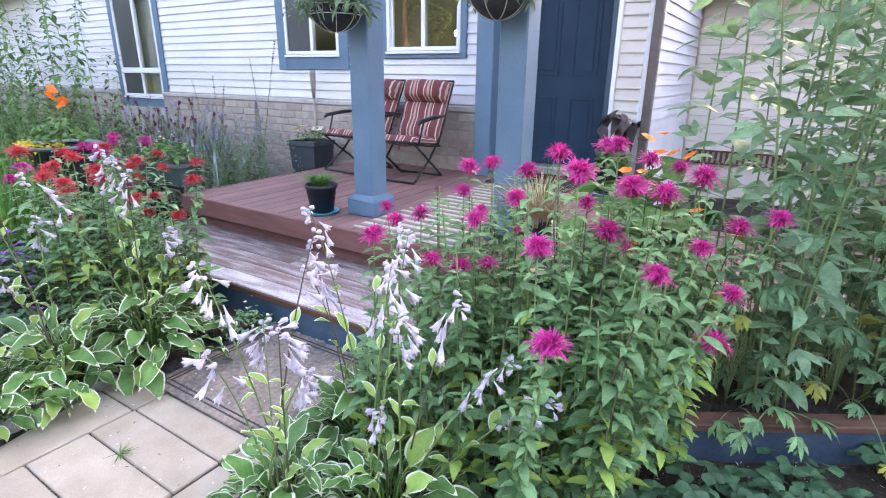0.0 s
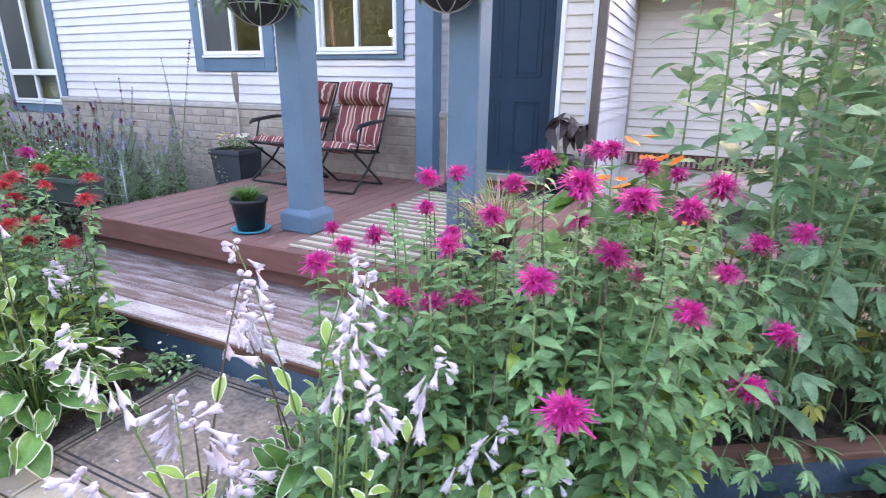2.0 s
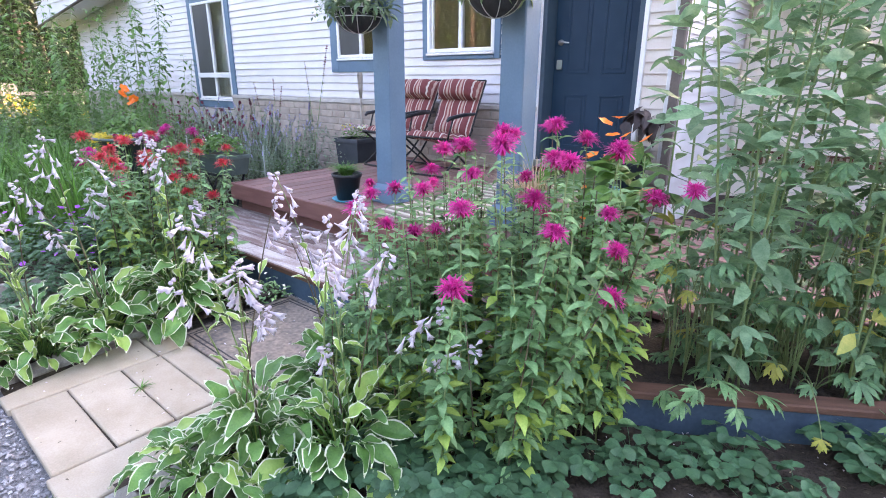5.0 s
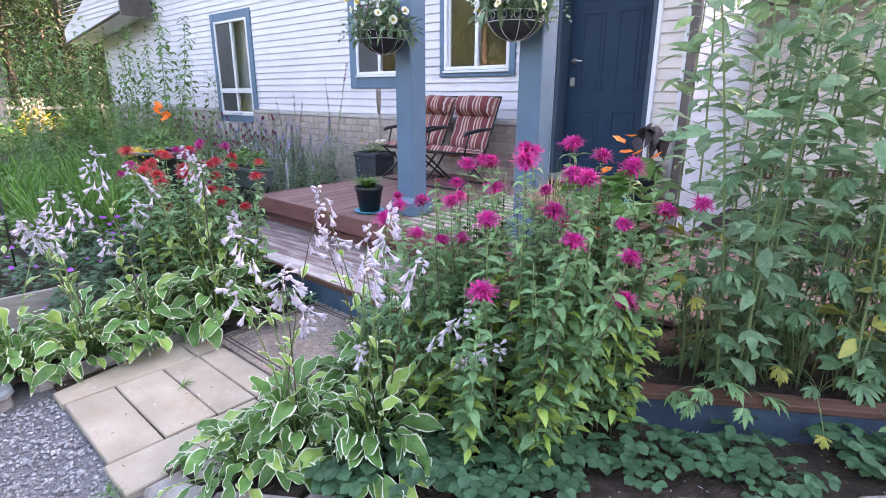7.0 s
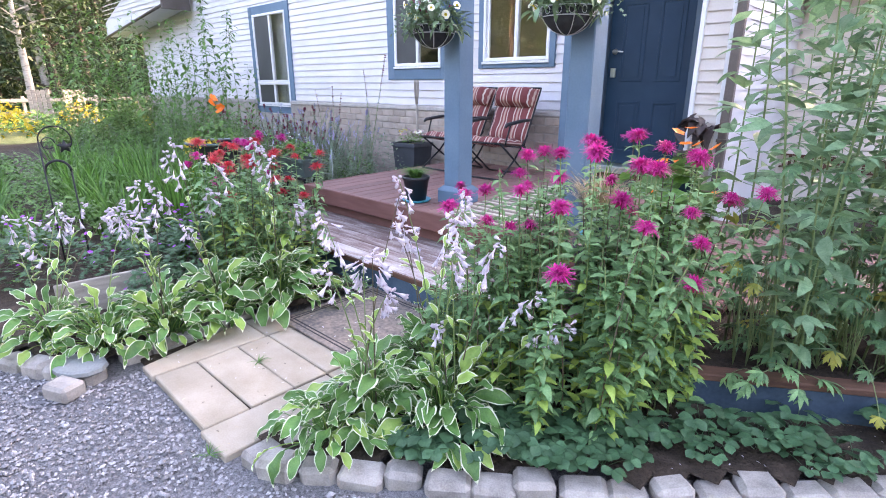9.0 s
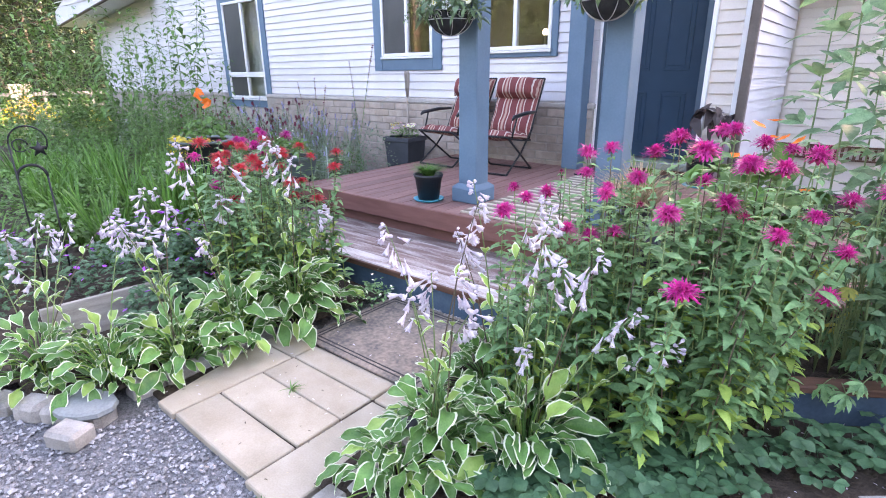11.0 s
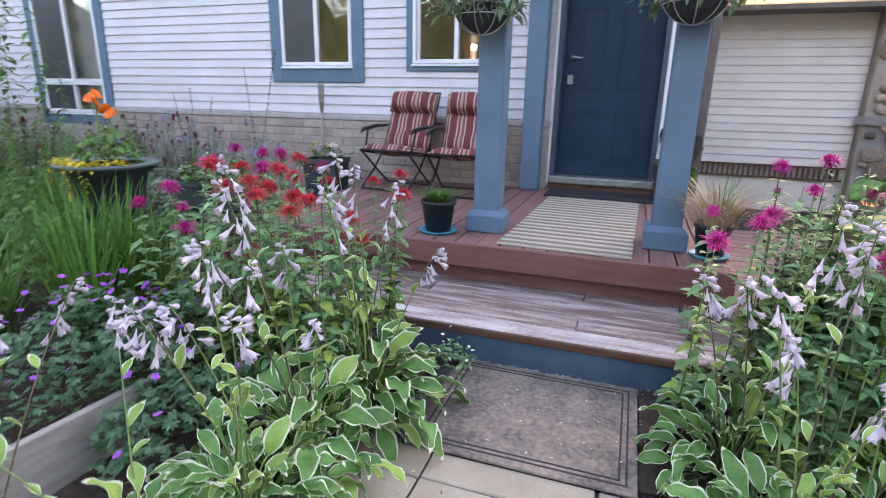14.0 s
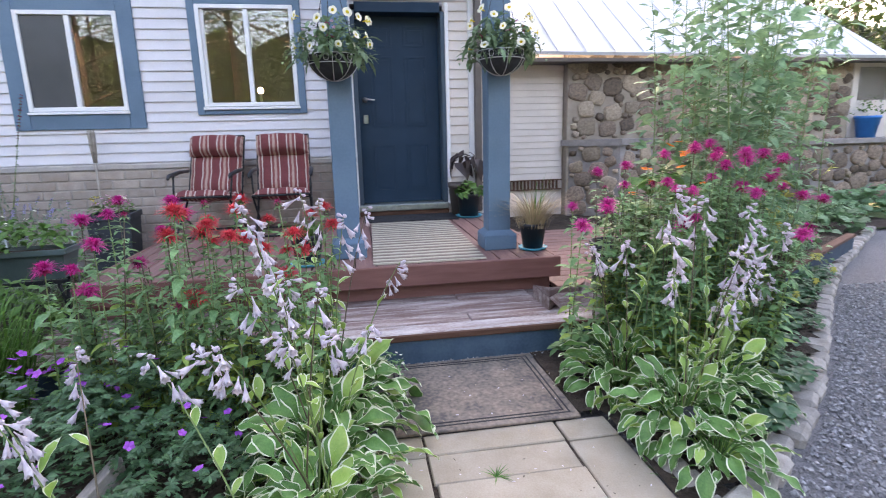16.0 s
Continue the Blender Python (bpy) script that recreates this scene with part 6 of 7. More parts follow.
stand(-5.75, 4.75, 0.1, 2, W_HOLLY, "hollyhock", "thin hollyhock spires with dark pink buds by the brick", "", 560)
stand(-6.35, 4.7, 0.2, 3, W_HOLLY, "hollyhock", "thin hollyhock spires with dark pink buds by the brick", "", 561, zs=0.85)
for i in range(12):
    mound(-5.1 - 0.75 * i + rng.uniform(-.2, .2), 2.75 + rng.uniform(-.35, .7), 0.5, 0.42, rng.uniform(0.6, 0.95), 520, 570 + i, OVAL_BIG, [M_MEADOW if i % 3 else M_GREYLEAF], "leafy_bush", "bushy green border plant in the long bed", "border plants", category="bush")
for i in range(8):
    mound(-5.0 - 0.5 * i, 4.3 + rng.uniform(-.2, .2), 0.36, 0.3, rng.uniform(0.65, 0.95), 520, 590 + i, OVAL, [M_GREYLEAF], "leafy_bush", "grey-green bushy plant before the brick wall", "border plants", category="bush")
for i in range(20):
    x = -4.6 - 0.3 * i + rng.uniform(-.2, .2)
    mound(x, rng.uniform(0.5, 2.5), 0.42, 0.40, rng.uniform(0.4, 0.7), 340, 1000 + i, OVAL_BIG if i % 2 else PALM, [M_MEADOW], "leafy_bush", "bushy green border plant among the daylilies", "border plants", category="bush")
for i in range(12):
    stand(-5.2 - 0.36 * i, rng.uniform(2.0, 3.3), 0.35, 9, W_FEATHER, "feathery_plant", "feathery light green leafy stems in the long bed", "feathery plants", 1040 + i, zs=rng.uniform(0.42, 0.56))
for i in range(5):
    mound(-4.85 - 0.36 * i, 3.75 + rng.uniform(-.1, .2), 0.3, 0.26, rng.uniform(0.5, 0.66), 420, 1080 + i, OVAL, [M_GREYLEAF if i % 2 else M_MEADOW], "leafy_bush", "grey-green bushy plant behind the wire fence", "border plants", category="bush")
for i in range(4):
    stand(-4.9 - 0.4 * i, 3.45 + rng.uniform(-.15, .25), 0.28, 26, W_WINE if i % 2 else W_LAV, "wine_red_flower" if i % 2 else "russian_sage", "wiry stems with small wine-red flower heads" if i % 2 else "grey-green sage with small blue-violet flower spikes", "flowers beside the deck", 1060 + i, lean=0.35, zs=0.85)
for i in range(12):
    mound(-8.2 - 0.62 * i + rng.uniform(-.2, .2), 4.1 + rng.uniform(-.4, .35), 0.55, 0.42, rng.uniform(0.8, 1.2), 480, 980 + i, OVAL_BIG, [M_MEADOW], "leafy_bush", "bushy green border plant before the white wall", "border plants", category="bush")
mound(-4.55, 3.6, 0.2, 0.2, 0.4, 200, 601, OVAL, [M_MEADOW], "leafy_bush", "bushy green plant beside the deck", "border plants", category="bush")


# ---- pots ----
def pot(name, label, at, r0, r1, h, mt, saucer=None, squash=1.0, category="flower pot"):
    t = thing(name, label, category, at)
    s = 0.014 if saucer else 0.0
    part("vessel", lathe([(0.001, s + 0.002), (r0, s + 0.002), (r1 * 0.94, s + h * 0.86), (r1, s + h * 0.87), (r1 * 1.04, s + h), (r1 * 0.95, s + h), (r1 * 0.9, s + h * 0.9), (0.001, s + h * 0.88)], 24, squash), mt, t)
    part("soil", lathe([(0.001, s + h * 0.90), (r1 * 0.9, s + h * 0.89)], 18, squash), M_SOIL, t)
    if saucer:
        part("saucer", lathe([(0.001, 0.001), (r0 * 1.25, 0.001), (r0 * 1.5, 0.02), (r0 * 1.42, 0.02), (r0 * 1.2, 0.008), (0.001, 0.008)], 24), saucer, t, "bright turquoise saucer")
    return t


DZ = DECK + 0.002
pot("flower_pot", "black plastic pot on a turquoise saucer at the deck edge", (-2.735, 2.90, DZ), 0.085, 0.118, 0.205, M_PLASTIC, M_TURQ)
blade_clump(-2.735, 2.90, 0.12, 0.105, 560, 610, M_GRASSY, "moss_grass", "short tufted bright green grass filling the black pot", "", 0.004, "grass", DZ + 0.195)
pot("flower_pot", "dark pot of dry ornamental grass on a turquoise saucer", (-1.055, 2.97, DZ), 0.075, 0.105, 0.19, M_PLASTIC, M_TURQ)
blade_clump(-1.055, 2.97, 0.36, 0.30, 300, 611, M_STRAW, "dry_grass", "dry straw-coloured ornamental grass drooping from the pot", "", 0.006, "grass", DZ + 0.17)
blade_clump(-1.03, 2.99, 0.10, 0.44, 12, 612, M_GRASSY, "green_grass", "few green upright grass blades among the dry ones", "", 0.006, "grass", DZ + 0.17)
pot("flower_pot", "black pot by the door on a turquoise saucer", (-1.16, 4.80, DZ), 0.10, 0.13, 0.24, M_PLASTIC, M_TURQ)
pot("flower_pot", "brown plastic pot stood behind the black one by the door", (-1.22, 5.00, DZ), 0.09, 0.13, 0.36, M_GUTTER)
mound(-1.16, 4.80, 0.16, 0.15, 0.20, 46, 613, [blade(0.10, 0.07, 0.6, 0.25, 4, 5, seed=i) for i in range(3)], [M_MEADOW], "leafy_pot_plant", "broad-leaved green plant in the black pot", "", category="pot plant").location.z = DZ + 0.22
dk_leaf = mound(-1.15, 4.93, 0.17, 0.12, 0.22, 20, 614, [blade(0.20, 0.085, 0.9, 0.25, 4, 5, seed=i) for i in range(3)], [M_DARKLEAF], "bronze_pot_plant", "dark bronze-leaved plant standing behind the pots", "", category="pot plant")
dk_leaf.location.z = DZ + 0.52
part("stem", tube([(0, 0, -0.2), (0.01, 0, 0.15)], 0.008, 6), M_STEMBR, dk_leaf)

planter = thing("planter_box", "square charcoal planter box with pink and white flowers", "planter", (-4.72, 4.72, 0.02), rz=6)
pv = Build()
a0, a1, ph = 0.15, 0.19, 0.64
pv.add([(-a0, -a0, 0), (a0, -a0, 0), (a0, a0, 0), (-a0, a0, 0), (-a1, -a1, ph), (a1, -a1, ph), (a1, a1, ph), (-a1, a1, ph), (-a1 + .02, -a1 + .02, ph), (a1 - .02, -a1 + .02, ph), (a1 - .02, a1 - .02, ph), (-a1 + .02, a1 - .02, ph)],
       [(0, 1, 5, 4), (1, 2, 6, 5), (2, 3, 7, 6), (3, 0, 4, 7), (4, 5, 9, 8), (5, 6, 10, 9), (6, 7, 11, 10), (7, 4, 8, 11)])
part("vessel", pv, M_PLANTER, planter, smooth=False)
part("rim", box(-a1 - 0.012, a1 + 0.012, -a1 - 0.012, -a1 + 0.003, ph - 0.05, ph + 0.004, 0.004), M_PLANTER, planter, smooth=False)
part("rim", box(a1 - 0.003, a1 + 0.012, -a1 + 0.004, a1 + 0.012, ph - 0.05, ph + 0.004, 0.004), M_PLANTER, planter, smooth=False)
part("rim", box(-a1 - 0.012, -a1 + 0.003, -a1 + 0.004, a1 + 0.012, ph - 0.05, ph + 0.004, 0.004), M_PLANTER, planter, smooth=False)
part("soil", box(-a1 + .02, a1 - .02, -a1 + .02, a1 - .02, ph - 0.06, ph - 0.03, 0.002), M_SOIL, planter, smooth=False)
bloom = mound(-4.72, 4.72, 0.21, 0.20, 0.16, 260, 620, OVAL, [M_MEADOW], "planter_flowers", "pink and white flowers over green leaves in the planter", "", FL_PINK, 26)
bloom.location.z = 0.64
for i in range(14):
    a, r = rng.uniform(0, 6.28), 0.19 * math.sqrt(rng.random())
    part("flower", FL_CREAM[0], None, bloom, "white flower", m=aim((r * math.cos(a), r * math.sin(a), 0.15 + rng.uniform(-.02, .04)), a, 0.5, 0, 0.7))
torch = thing("garden_torch", "weathered bamboo garden torch standing behind the planter", "torch", (-4.94, 5.02, 0.02))
part("pole", tube([(-0.02, 0, 0), (0, 0, 1.22)], 0.012, 8), M_BAMBOO, torch)
for i in range(9):
    a = i * 0.698
    part("slat", tube([(0.012 * math.cos(a), 0.012 * math.sin(a), 1.12), (0.026 * math.cos(a), 0.026 * math.sin(a), 1.26), (0.030 * math.cos(a), 0.030 * math.sin(a), 1.40), (0.026 * math.cos(a), 0.026 * math.sin(a), 1.44)], 0.0065, 5), M_BAMBOO, torch)
part("basket", lathe([(0.014, 1.2), (0.024, 1.26), (0.028, 1.36), (0.028, 1.43), (0.006, 1.44)], 12), M_BAMBOO, torch)

urn = thing("urn", "large black urn planter with a wide pale rim", "urn", (-4.60, 2.02, 0.02))
part("vessel", lathe([(0.09, 0), (0.12, 0.03), (0.09, 0.10), (0.15, 0.35), (0.19, 0.66), (0.215, 0.80), (0.275, 0.84), (0.275, 0.86), (0.20, 0.85), (0.17, 0.78), (0.001, 0.78)], 28), M_PLASTIC, urn)
part("rim", lathe([(0.25, 0.846), (0.285, 0.85), (0.292, 0.864), (0.28, 0.874), (0.20, 0.866)], 28), M_GREENTUB, urn, "pale worn rim")
mound(-4.60, 2.02, 0.19, 0.18, 0.30, 170, 630, OVAL_BIG, [M_MEADOW], "urn_plant", "green leafy plant with orange flowers filling the urn", "", None, 0).location.z = 0.84
nast = thing("nasturtium", "bright orange flowers on tall green stems above the urn", "flower clump", (-4.68, 2.06, 0.84))
for i, (dx, dy, dz) in enumerate(((-0.08, 0.04, 0.42), (0.04, -0.03, 0.39), (-0.02, 0.08, 0.35), (0.10, 0.02, 0.33), (0.02, 0.0, 0.44))):
    part("stem", tube(bend((0, 0, 0), (dx * 0.3, dy * 0.3, dz * 0.7), (dx, dy, dz)), 0.003, 5), M_STEMG, nast)
    part("flower", FL_ORANGE[0], None, nast, "orange five-petalled flower", m=aim((dx, dy, dz), i * 2.0, 0.6, 0.3, 1.5))
    part("flower", FL_ORANGE[0], None, nast, m=aim((dx, dy, dz + 0.01), i * 2.0 + 0.6, 0.9, -0.3, 1.35))
jenny = thing("creeping_jenny", "yellow trailing creeping jenny hanging over the urn rim", "trailing plant", (-4.60, 2.02, 0.87))
jb = Build()
for i in range(320):
    a = rng.uniform(-2.7, -0.2)
    jb.join(OVAL[i % 3], aim((math.cos(a) * rng.uniform(0.19, 0.285), math.sin(a) * rng.uniform(0.19, 0.285), rng.uniform(0.0, 0.05)), rng.uniform(0, 6.28), rng.uniform(-.5, .5), 0, 1.2))
for st in range(3):
    a = (-1.45, -1.1, -2.2)[st]
    for i in range((26, 10, 8)[st]):
        jb.join(OVAL[i % 3], aim((math.cos(a) * 0.297, math.sin(a) * 0.297, -0.012 * i), rng.uniform(0, 6.28), rng.uniform(-1, .3), 0, 1.0))
part("foliage", jb, [M_YELLOW], jenny)

tub = thing("trough_planter", "long green-grey plastic trough of leafy plants on a rail", "planter", (-4.48, 2.78, 0.0), rz=4)
tv = Build()
la, lb, wa, wb, z0_, z1_ = 0.265, 0.295, 0.085, 0.115, 0.49, 0.675
tv.add([(-la, -wa, z0_), (la, -wa, z0_), (la, wa, z0_), (-la, wa, z0_), (-lb, -wb, z1_), (lb, -wb, z1_), (lb, wb, z1_), (-lb, wb, z1_)], [(0, 1, 5, 4), (1, 2, 6, 5), (2, 3, 7, 6), (3, 0, 4, 7), (3, 2, 1, 0)])
part("vessel", tv, M_GREENTUB, tub, smooth=False)
part("rim", box(-lb - 0.012, lb + 0.012, -wb - 0.014, -wb + 0.002, z1_ - 0.03, z1_ + 0.006, 0.004), M_GREENTUB, tub, smooth=False)
part("rim", box(lb, lb + 0.014, -wb + 0.003, wb, z1_ - 0.03, z1_ + 0.006, 0.004), M_GREENTUB, tub, smooth=False)
part("soil", box(-lb + .02, lb - .02, -wb + .02, wb - .02, z1_ - 0.05, z1_ - 0.02, 0.002), M_SOIL, tub, smooth=False)
for sx in (-0.22, 0.22):
    for sy in (-1, 1):
        part("stand_leg", tube([(sx, sy * 0.11, 0.0), (sx, -sy * 0.08, z0_ - 0.002)], 0.011, 6), M_IRON, tub)
part("stand_rail", box(-0.29, 0.29, -0.10, -0.086, z0_ - 0.03, z0_ - 0.004, 0.003), M_IRON, tub, smooth=False)
mound(-4.48, 2.78, 0.31, 0.17, 0.24, 260, 640, OVAL_BIG, [M_MEADOW], "trough_plants", "leafy strawberry-like plants with white flowers filling the trough", "", FL_WHITE, 22).location.z = 0.655


# ---- hanging baskets ----
def basket(x, y, z, seed, label):
    t = thing("hanging_basket", label, "hanging basket", (x, y, z), "hanging baskets")
    R, D = 0.165, 0.155
    prof = [(0.001, -D)] + [(R * math.sin(a), -D * math.cos(a)) for a in np.linspace(0.2, 1.5, 9)] + [(R, 0.0), (R - 0.012, 0.0), (0.001, -0.02)]
    part("liner", lathe([(r, q if i else q) for i, (r, q) in enumerate(prof)], 28), M_LINER, t, "dark fibre liner")
    for zz in (0.0, -0.055):
        rr = R + 0.005 if zz == 0 else R * math.sin(math.acos(0.055 / D)) + 0.006
        part("ring", tube([(rr * math.cos(a), rr * math.sin(a), zz) for a in np.linspace(0, 2 * math.pi, 33)], 0.0035, 5), M_BASKETWIRE, t)
    for i in range(8):
        a = i * math.pi / 4
        part("rib", tube([((R + 0.004) * math.sin(q) * math.cos(a), (R + 0.004) * math.sin(q) * math.sin(a), -(D + 0.004) * math.cos(q)) for q in np.linspace(0.03, 1.57, 9)], 0.0028, 5), M_BASKETWIRE, t)
    for i in range(14):
        a = i * 2 * math.pi / 14
        c = [(R + 0.008, a + 0.1 * math.cos(q), -0.027 + 0.021 * math.sin(q)) for q in np.linspace(0, 6.0, 12)]
        part("scroll", tube([(r * math.cos(b_), r * math.sin(b_), q) for r, b_, q in c], 0.0022, 4), M_BASKETWIRE, t)
    for i in range(3):
        a = i * 2.0944 + 0.4
        part("chain", tube([(R * math.cos(a), R * math.sin(a), 0.0), (0, 0, 0.62)], 0.0025, 4), M_IRON, t)
    part("hook", tube([(0, 0, 0.62), (0, 0.0, 0.70), (0, 0.05, 0.73), (0, 0.14, 0.72)], 0.005, 6), M_IRON, t)
    rg2 = random.Random(seed)
    b = Build()
    for i in range(760):
        a, r = rg2.uniform(0, 6.28), 0.24 * math.sqrt(rg2.random())
        zz = rg2.uniform(0.0, 0.26) * (1 - 0.5 * (r / 0.24) ** 2) - (0.05 if r > 0.17 else 0)
        b.join(OVAL[i % 3] if i % 4 else NARROW, aim((r * math.cos(a), r * math.sin(a), zz), rg2.uniform(0, 6.28), rg2.uniform(-.8, .8), 0, rg2.uniform(0.7, 1.2)))
    for i in range(7):
        a = rg2.uniform(0, 6.28)
        for k in range(16):
            b.join(OVAL[k % 3], aim((math.cos(a) * (0.17 + 0.01 * k), math.sin(a) * (0.17 + 0.01 * k), 0.06 + 0.02 * k * (1 - k / 11)), rg2.uniform(0, 6.28), rg2.uniform(-.8, .8)))
    part("foliage", b, [M_BASKETLEAF], t, "mixed green foliage")
    for i in range(16):
        a, r, zz = -3.3 + 3.7 * (i + rg2.random()) / 16, rg2.uniform(0.20, 0.27), (0.04, 0.20, 0.12, 0.24)[i % 4] + rg2.uniform(-.03, .03)
        part("petunia", FL_CREAM[0], None, t, "cream white petunia", m=aim((r * math.cos(a), r * math.sin(a), zz), a - 1.57 + rg2.uniform(-.5, .5), rg2.uniform(-0.1, 0.6), 0, rg2.uniform(0.7, 1.0)) @ Matrix.Rotation(radians(-90), 4, "X"))
    for i in range(8):
        a, r = rg2.uniform(-3.1, 0.4), rg2.uniform(0.1, 0.22)
        part("small_flower", FL_PINK[0] if i % 2 else HEADS["faded"][0], None, t, m=aim((r * math.cos(a), r * math.sin(a), rg2.uniform(0.08, 0.22)), a - 1.57, rg2.uniform(0.2, 1.0), 0, 0.8))
    return t


basket(-2.47, 2.86, 1.835, 3, "hanging wire basket with scrollwork and cream petunias at a post")
basket(-1.325, 2.88, 1.865, 4, "hanging wire basket with scrollwork and trailing white flowers at a post")

# ---- right bed extras ----
for i, (x, y, r, h) in enumerate(((-0.34, 2.33, 0.15, 0.56), (-0.72, 2.36, 0.14, 0.5))):
    pot("flower_pot", "large black plastic nursery pot among the bee balm", (x, y, 0.022 if x > -0.55 else STEP + 0.002), r * 0.8, r, h - 0.1, M_PLASTIC)
big_round = [blade(0.13, 0.125, 0.25, 0.15, 6, 6, 0.5, 0.5, 0.03, seed=i) for i in range(2)]
mound(-0.34, 2.33, 0.26, 0.24, 0.70, 90, 650, big_round, [M_MEADOW], "nasturtium", "round-leaved nasturtium with orange flowers in a black pot", "", FL_ORANGE, 12).location.z = 0.50
mound(-0.72, 2.36, 0.2, 0.18, 0.22, 60, 652, OVAL_BIG, [M_GREYLEAF], "leafy_pot_plant", "grey-green leafy plant in a black nursery pot", "", category="pot plant").location.z = 0.57
for i in range(10):
    x = 1.5 + 0.4 * i
    mound(x + rng.uniform(-.1, .1), line_y(EDGE_R, x) + 0.45 + rng.uniform(0, .5), 0.38, 0.34, rng.uniform(0.35, 0.6), 120, 660 + i, big_round if i % 2 else OVAL_BIG, [M_TALL], "leafy_bush", "low broad-leaved plant at the drive's edge", "bed plants along the drive", category="bush")
solar = thing("solar_light", "small black solar path light with a clear lens", "garden light", (-1.10, 0.895, 0.02))
part("stake", tube([(0, 0, -0.02), (0, 0, 0.10)], 0.009, 8), M_PLASTIC, solar)
part("lens", lathe([(0.018, 0.09), (0.024, 0.10), (0.026, 0.145)], 16), M_SOLAR, solar, "clear plastic lens")
part("cap", lathe([(0.034, 0.143), (0.036, 0.15), (0.036, 0.178), (0.032, 0.184), (0.001, 0.185)], 18), M_PLASTIC, solar)

fence = thing("wire_fence", "low wire fence with thin metal stakes beside the deck", "fence")
for i in range(5):
    x = -4.35 - 0.42 * i
    part("stake", tube([(x, 3.15, 0.0), (x + 0.01, 3.15, 0.72)], 0.006, 6), M_WIRE, fence)
for zz in (0.35, 0.46, 0.57, 0.68):
    part("wire", tube([(-4.3, 3.148, zz), (-5.2, 3.145, zz - 0.012), (-6.1, 3.148, zz)], 0.0022, 4), M_WIRE, fence)

hook = thing("garden_hook", "dark iron garden hook of scrolled arches with a cut-out leaf", "garden ornament", (-4.22, 0.56, 0.0), rz=78)
part("pole", tube([(0, 0, 0), (0, 0, 1.03)], 0.006, 6), M_IRON, hook)
part("scroll", tube([(0.10 + 0.10 * math.cos(a), 0, 1.03 + 0.10 * math.sin(a)) for a in np.linspace(math.pi, -0.6, 18)], 0.0055, 6), M_IRON, hook)
part("scroll", tube([(0.055 + 0.04 * math.cos(a), 0, 1.01 + 0.04 * math.sin(a)) for a in np.linspace(0, 5.5, 16)], 0.0045, 6), M_IRON, hook)
part("arch", tube([(0.08 + 0.08 * math.cos(a), 0.02, 0.80 + 0.08 * math.sin(a)) for a in np.linspace(math.pi, 0, 14)], 0.010, 6), M_IRON, hook, "wider lower arch")
part("pole", tube([(0.16, 0.02, 0), (0.16, 0.02, 0.80)], 0.007, 6), M_IRON, hook)
star = Build()
sp_ = [(0.055 * (1 if i % 2 == 0 else 0.42) * math.sin(i * math.pi / 5), 0.006, 0.055 * (1 if i % 2 == 0 else 0.42) * math.cos(i * math.pi / 5)) for i in range(10)]
star.add(sp_ + [(x, -0.006, z) for x, y, z in sp_] + [(0, 0.012, 0), (0, -0.012, 0)], [(i, (i + 1) % 10, 20) for i in range(10)] + [(10 + (i + 1) % 10, 10 + i, 21) for i in range(10)] + [(i, 10 + i, 10 + (i + 1) % 10, (i + 1) % 10) for i in range(10)])
part("leaf", star, M_IRON, hook, "cut-out iron leaf", m=Matrix.Translation((0.15, 0, 0.98)))
pot("flower_pot", "bright blue glazed pot standing on the stone ledge", (6.25, 7.02, 1.121), 0.13, 0.19, 0.36, M_BLUEPOT)
mound(6.25, 7.02, 0.25, 0.22, 0.4, 90, 670, OVAL_BIG, [M_MEADOW], "leafy_pot_plant", "green shrub growing in the blue pot", "", category="pot plant").location.z = 1.44


litter = Build()
for i in range(420):
    x, y = rng.uniform(-2.4, -1.3), rng.uniform(0.5, 1.95)
    z = 0.021 if y > 1.27 else 0.006
    if i >= 150:
        x = rng.uniform(-0.6, 1.3)
        y, z = line_y(EDGE_R, x) + rng.uniform(0.08, 0.6), 0.034
    litter.join(blade(rng.uniform(0.008, 0.022), rng.uniform(0.003, 0.007), 0.3, 0.3, 2, 3), aim((x, y, z), rng.uniform(0, 6.28), rng.uniform(0, 0.2)))
    litter.m[-6:] = [i % 3] * 6
solid("plant_litter", litter, [M_STRAW, M_WHITE_PETAL, M_STEMBR], "fallen petals and dry bits on the path and mat", "litter", kind="stuff", smooth=True)
for i, (x, y) in enumerate(((-1.90, 0.925), (-1.27, 0.80), (-1.35, 0.42))):
    blade_clump(x, y, 0.022, 0.02, 12, 1100 + i, M_GRASSY, "joint_weed", "tiny green weed growing in a paver joint", "weeds in the joints", 0.006, "weed", -0.004)

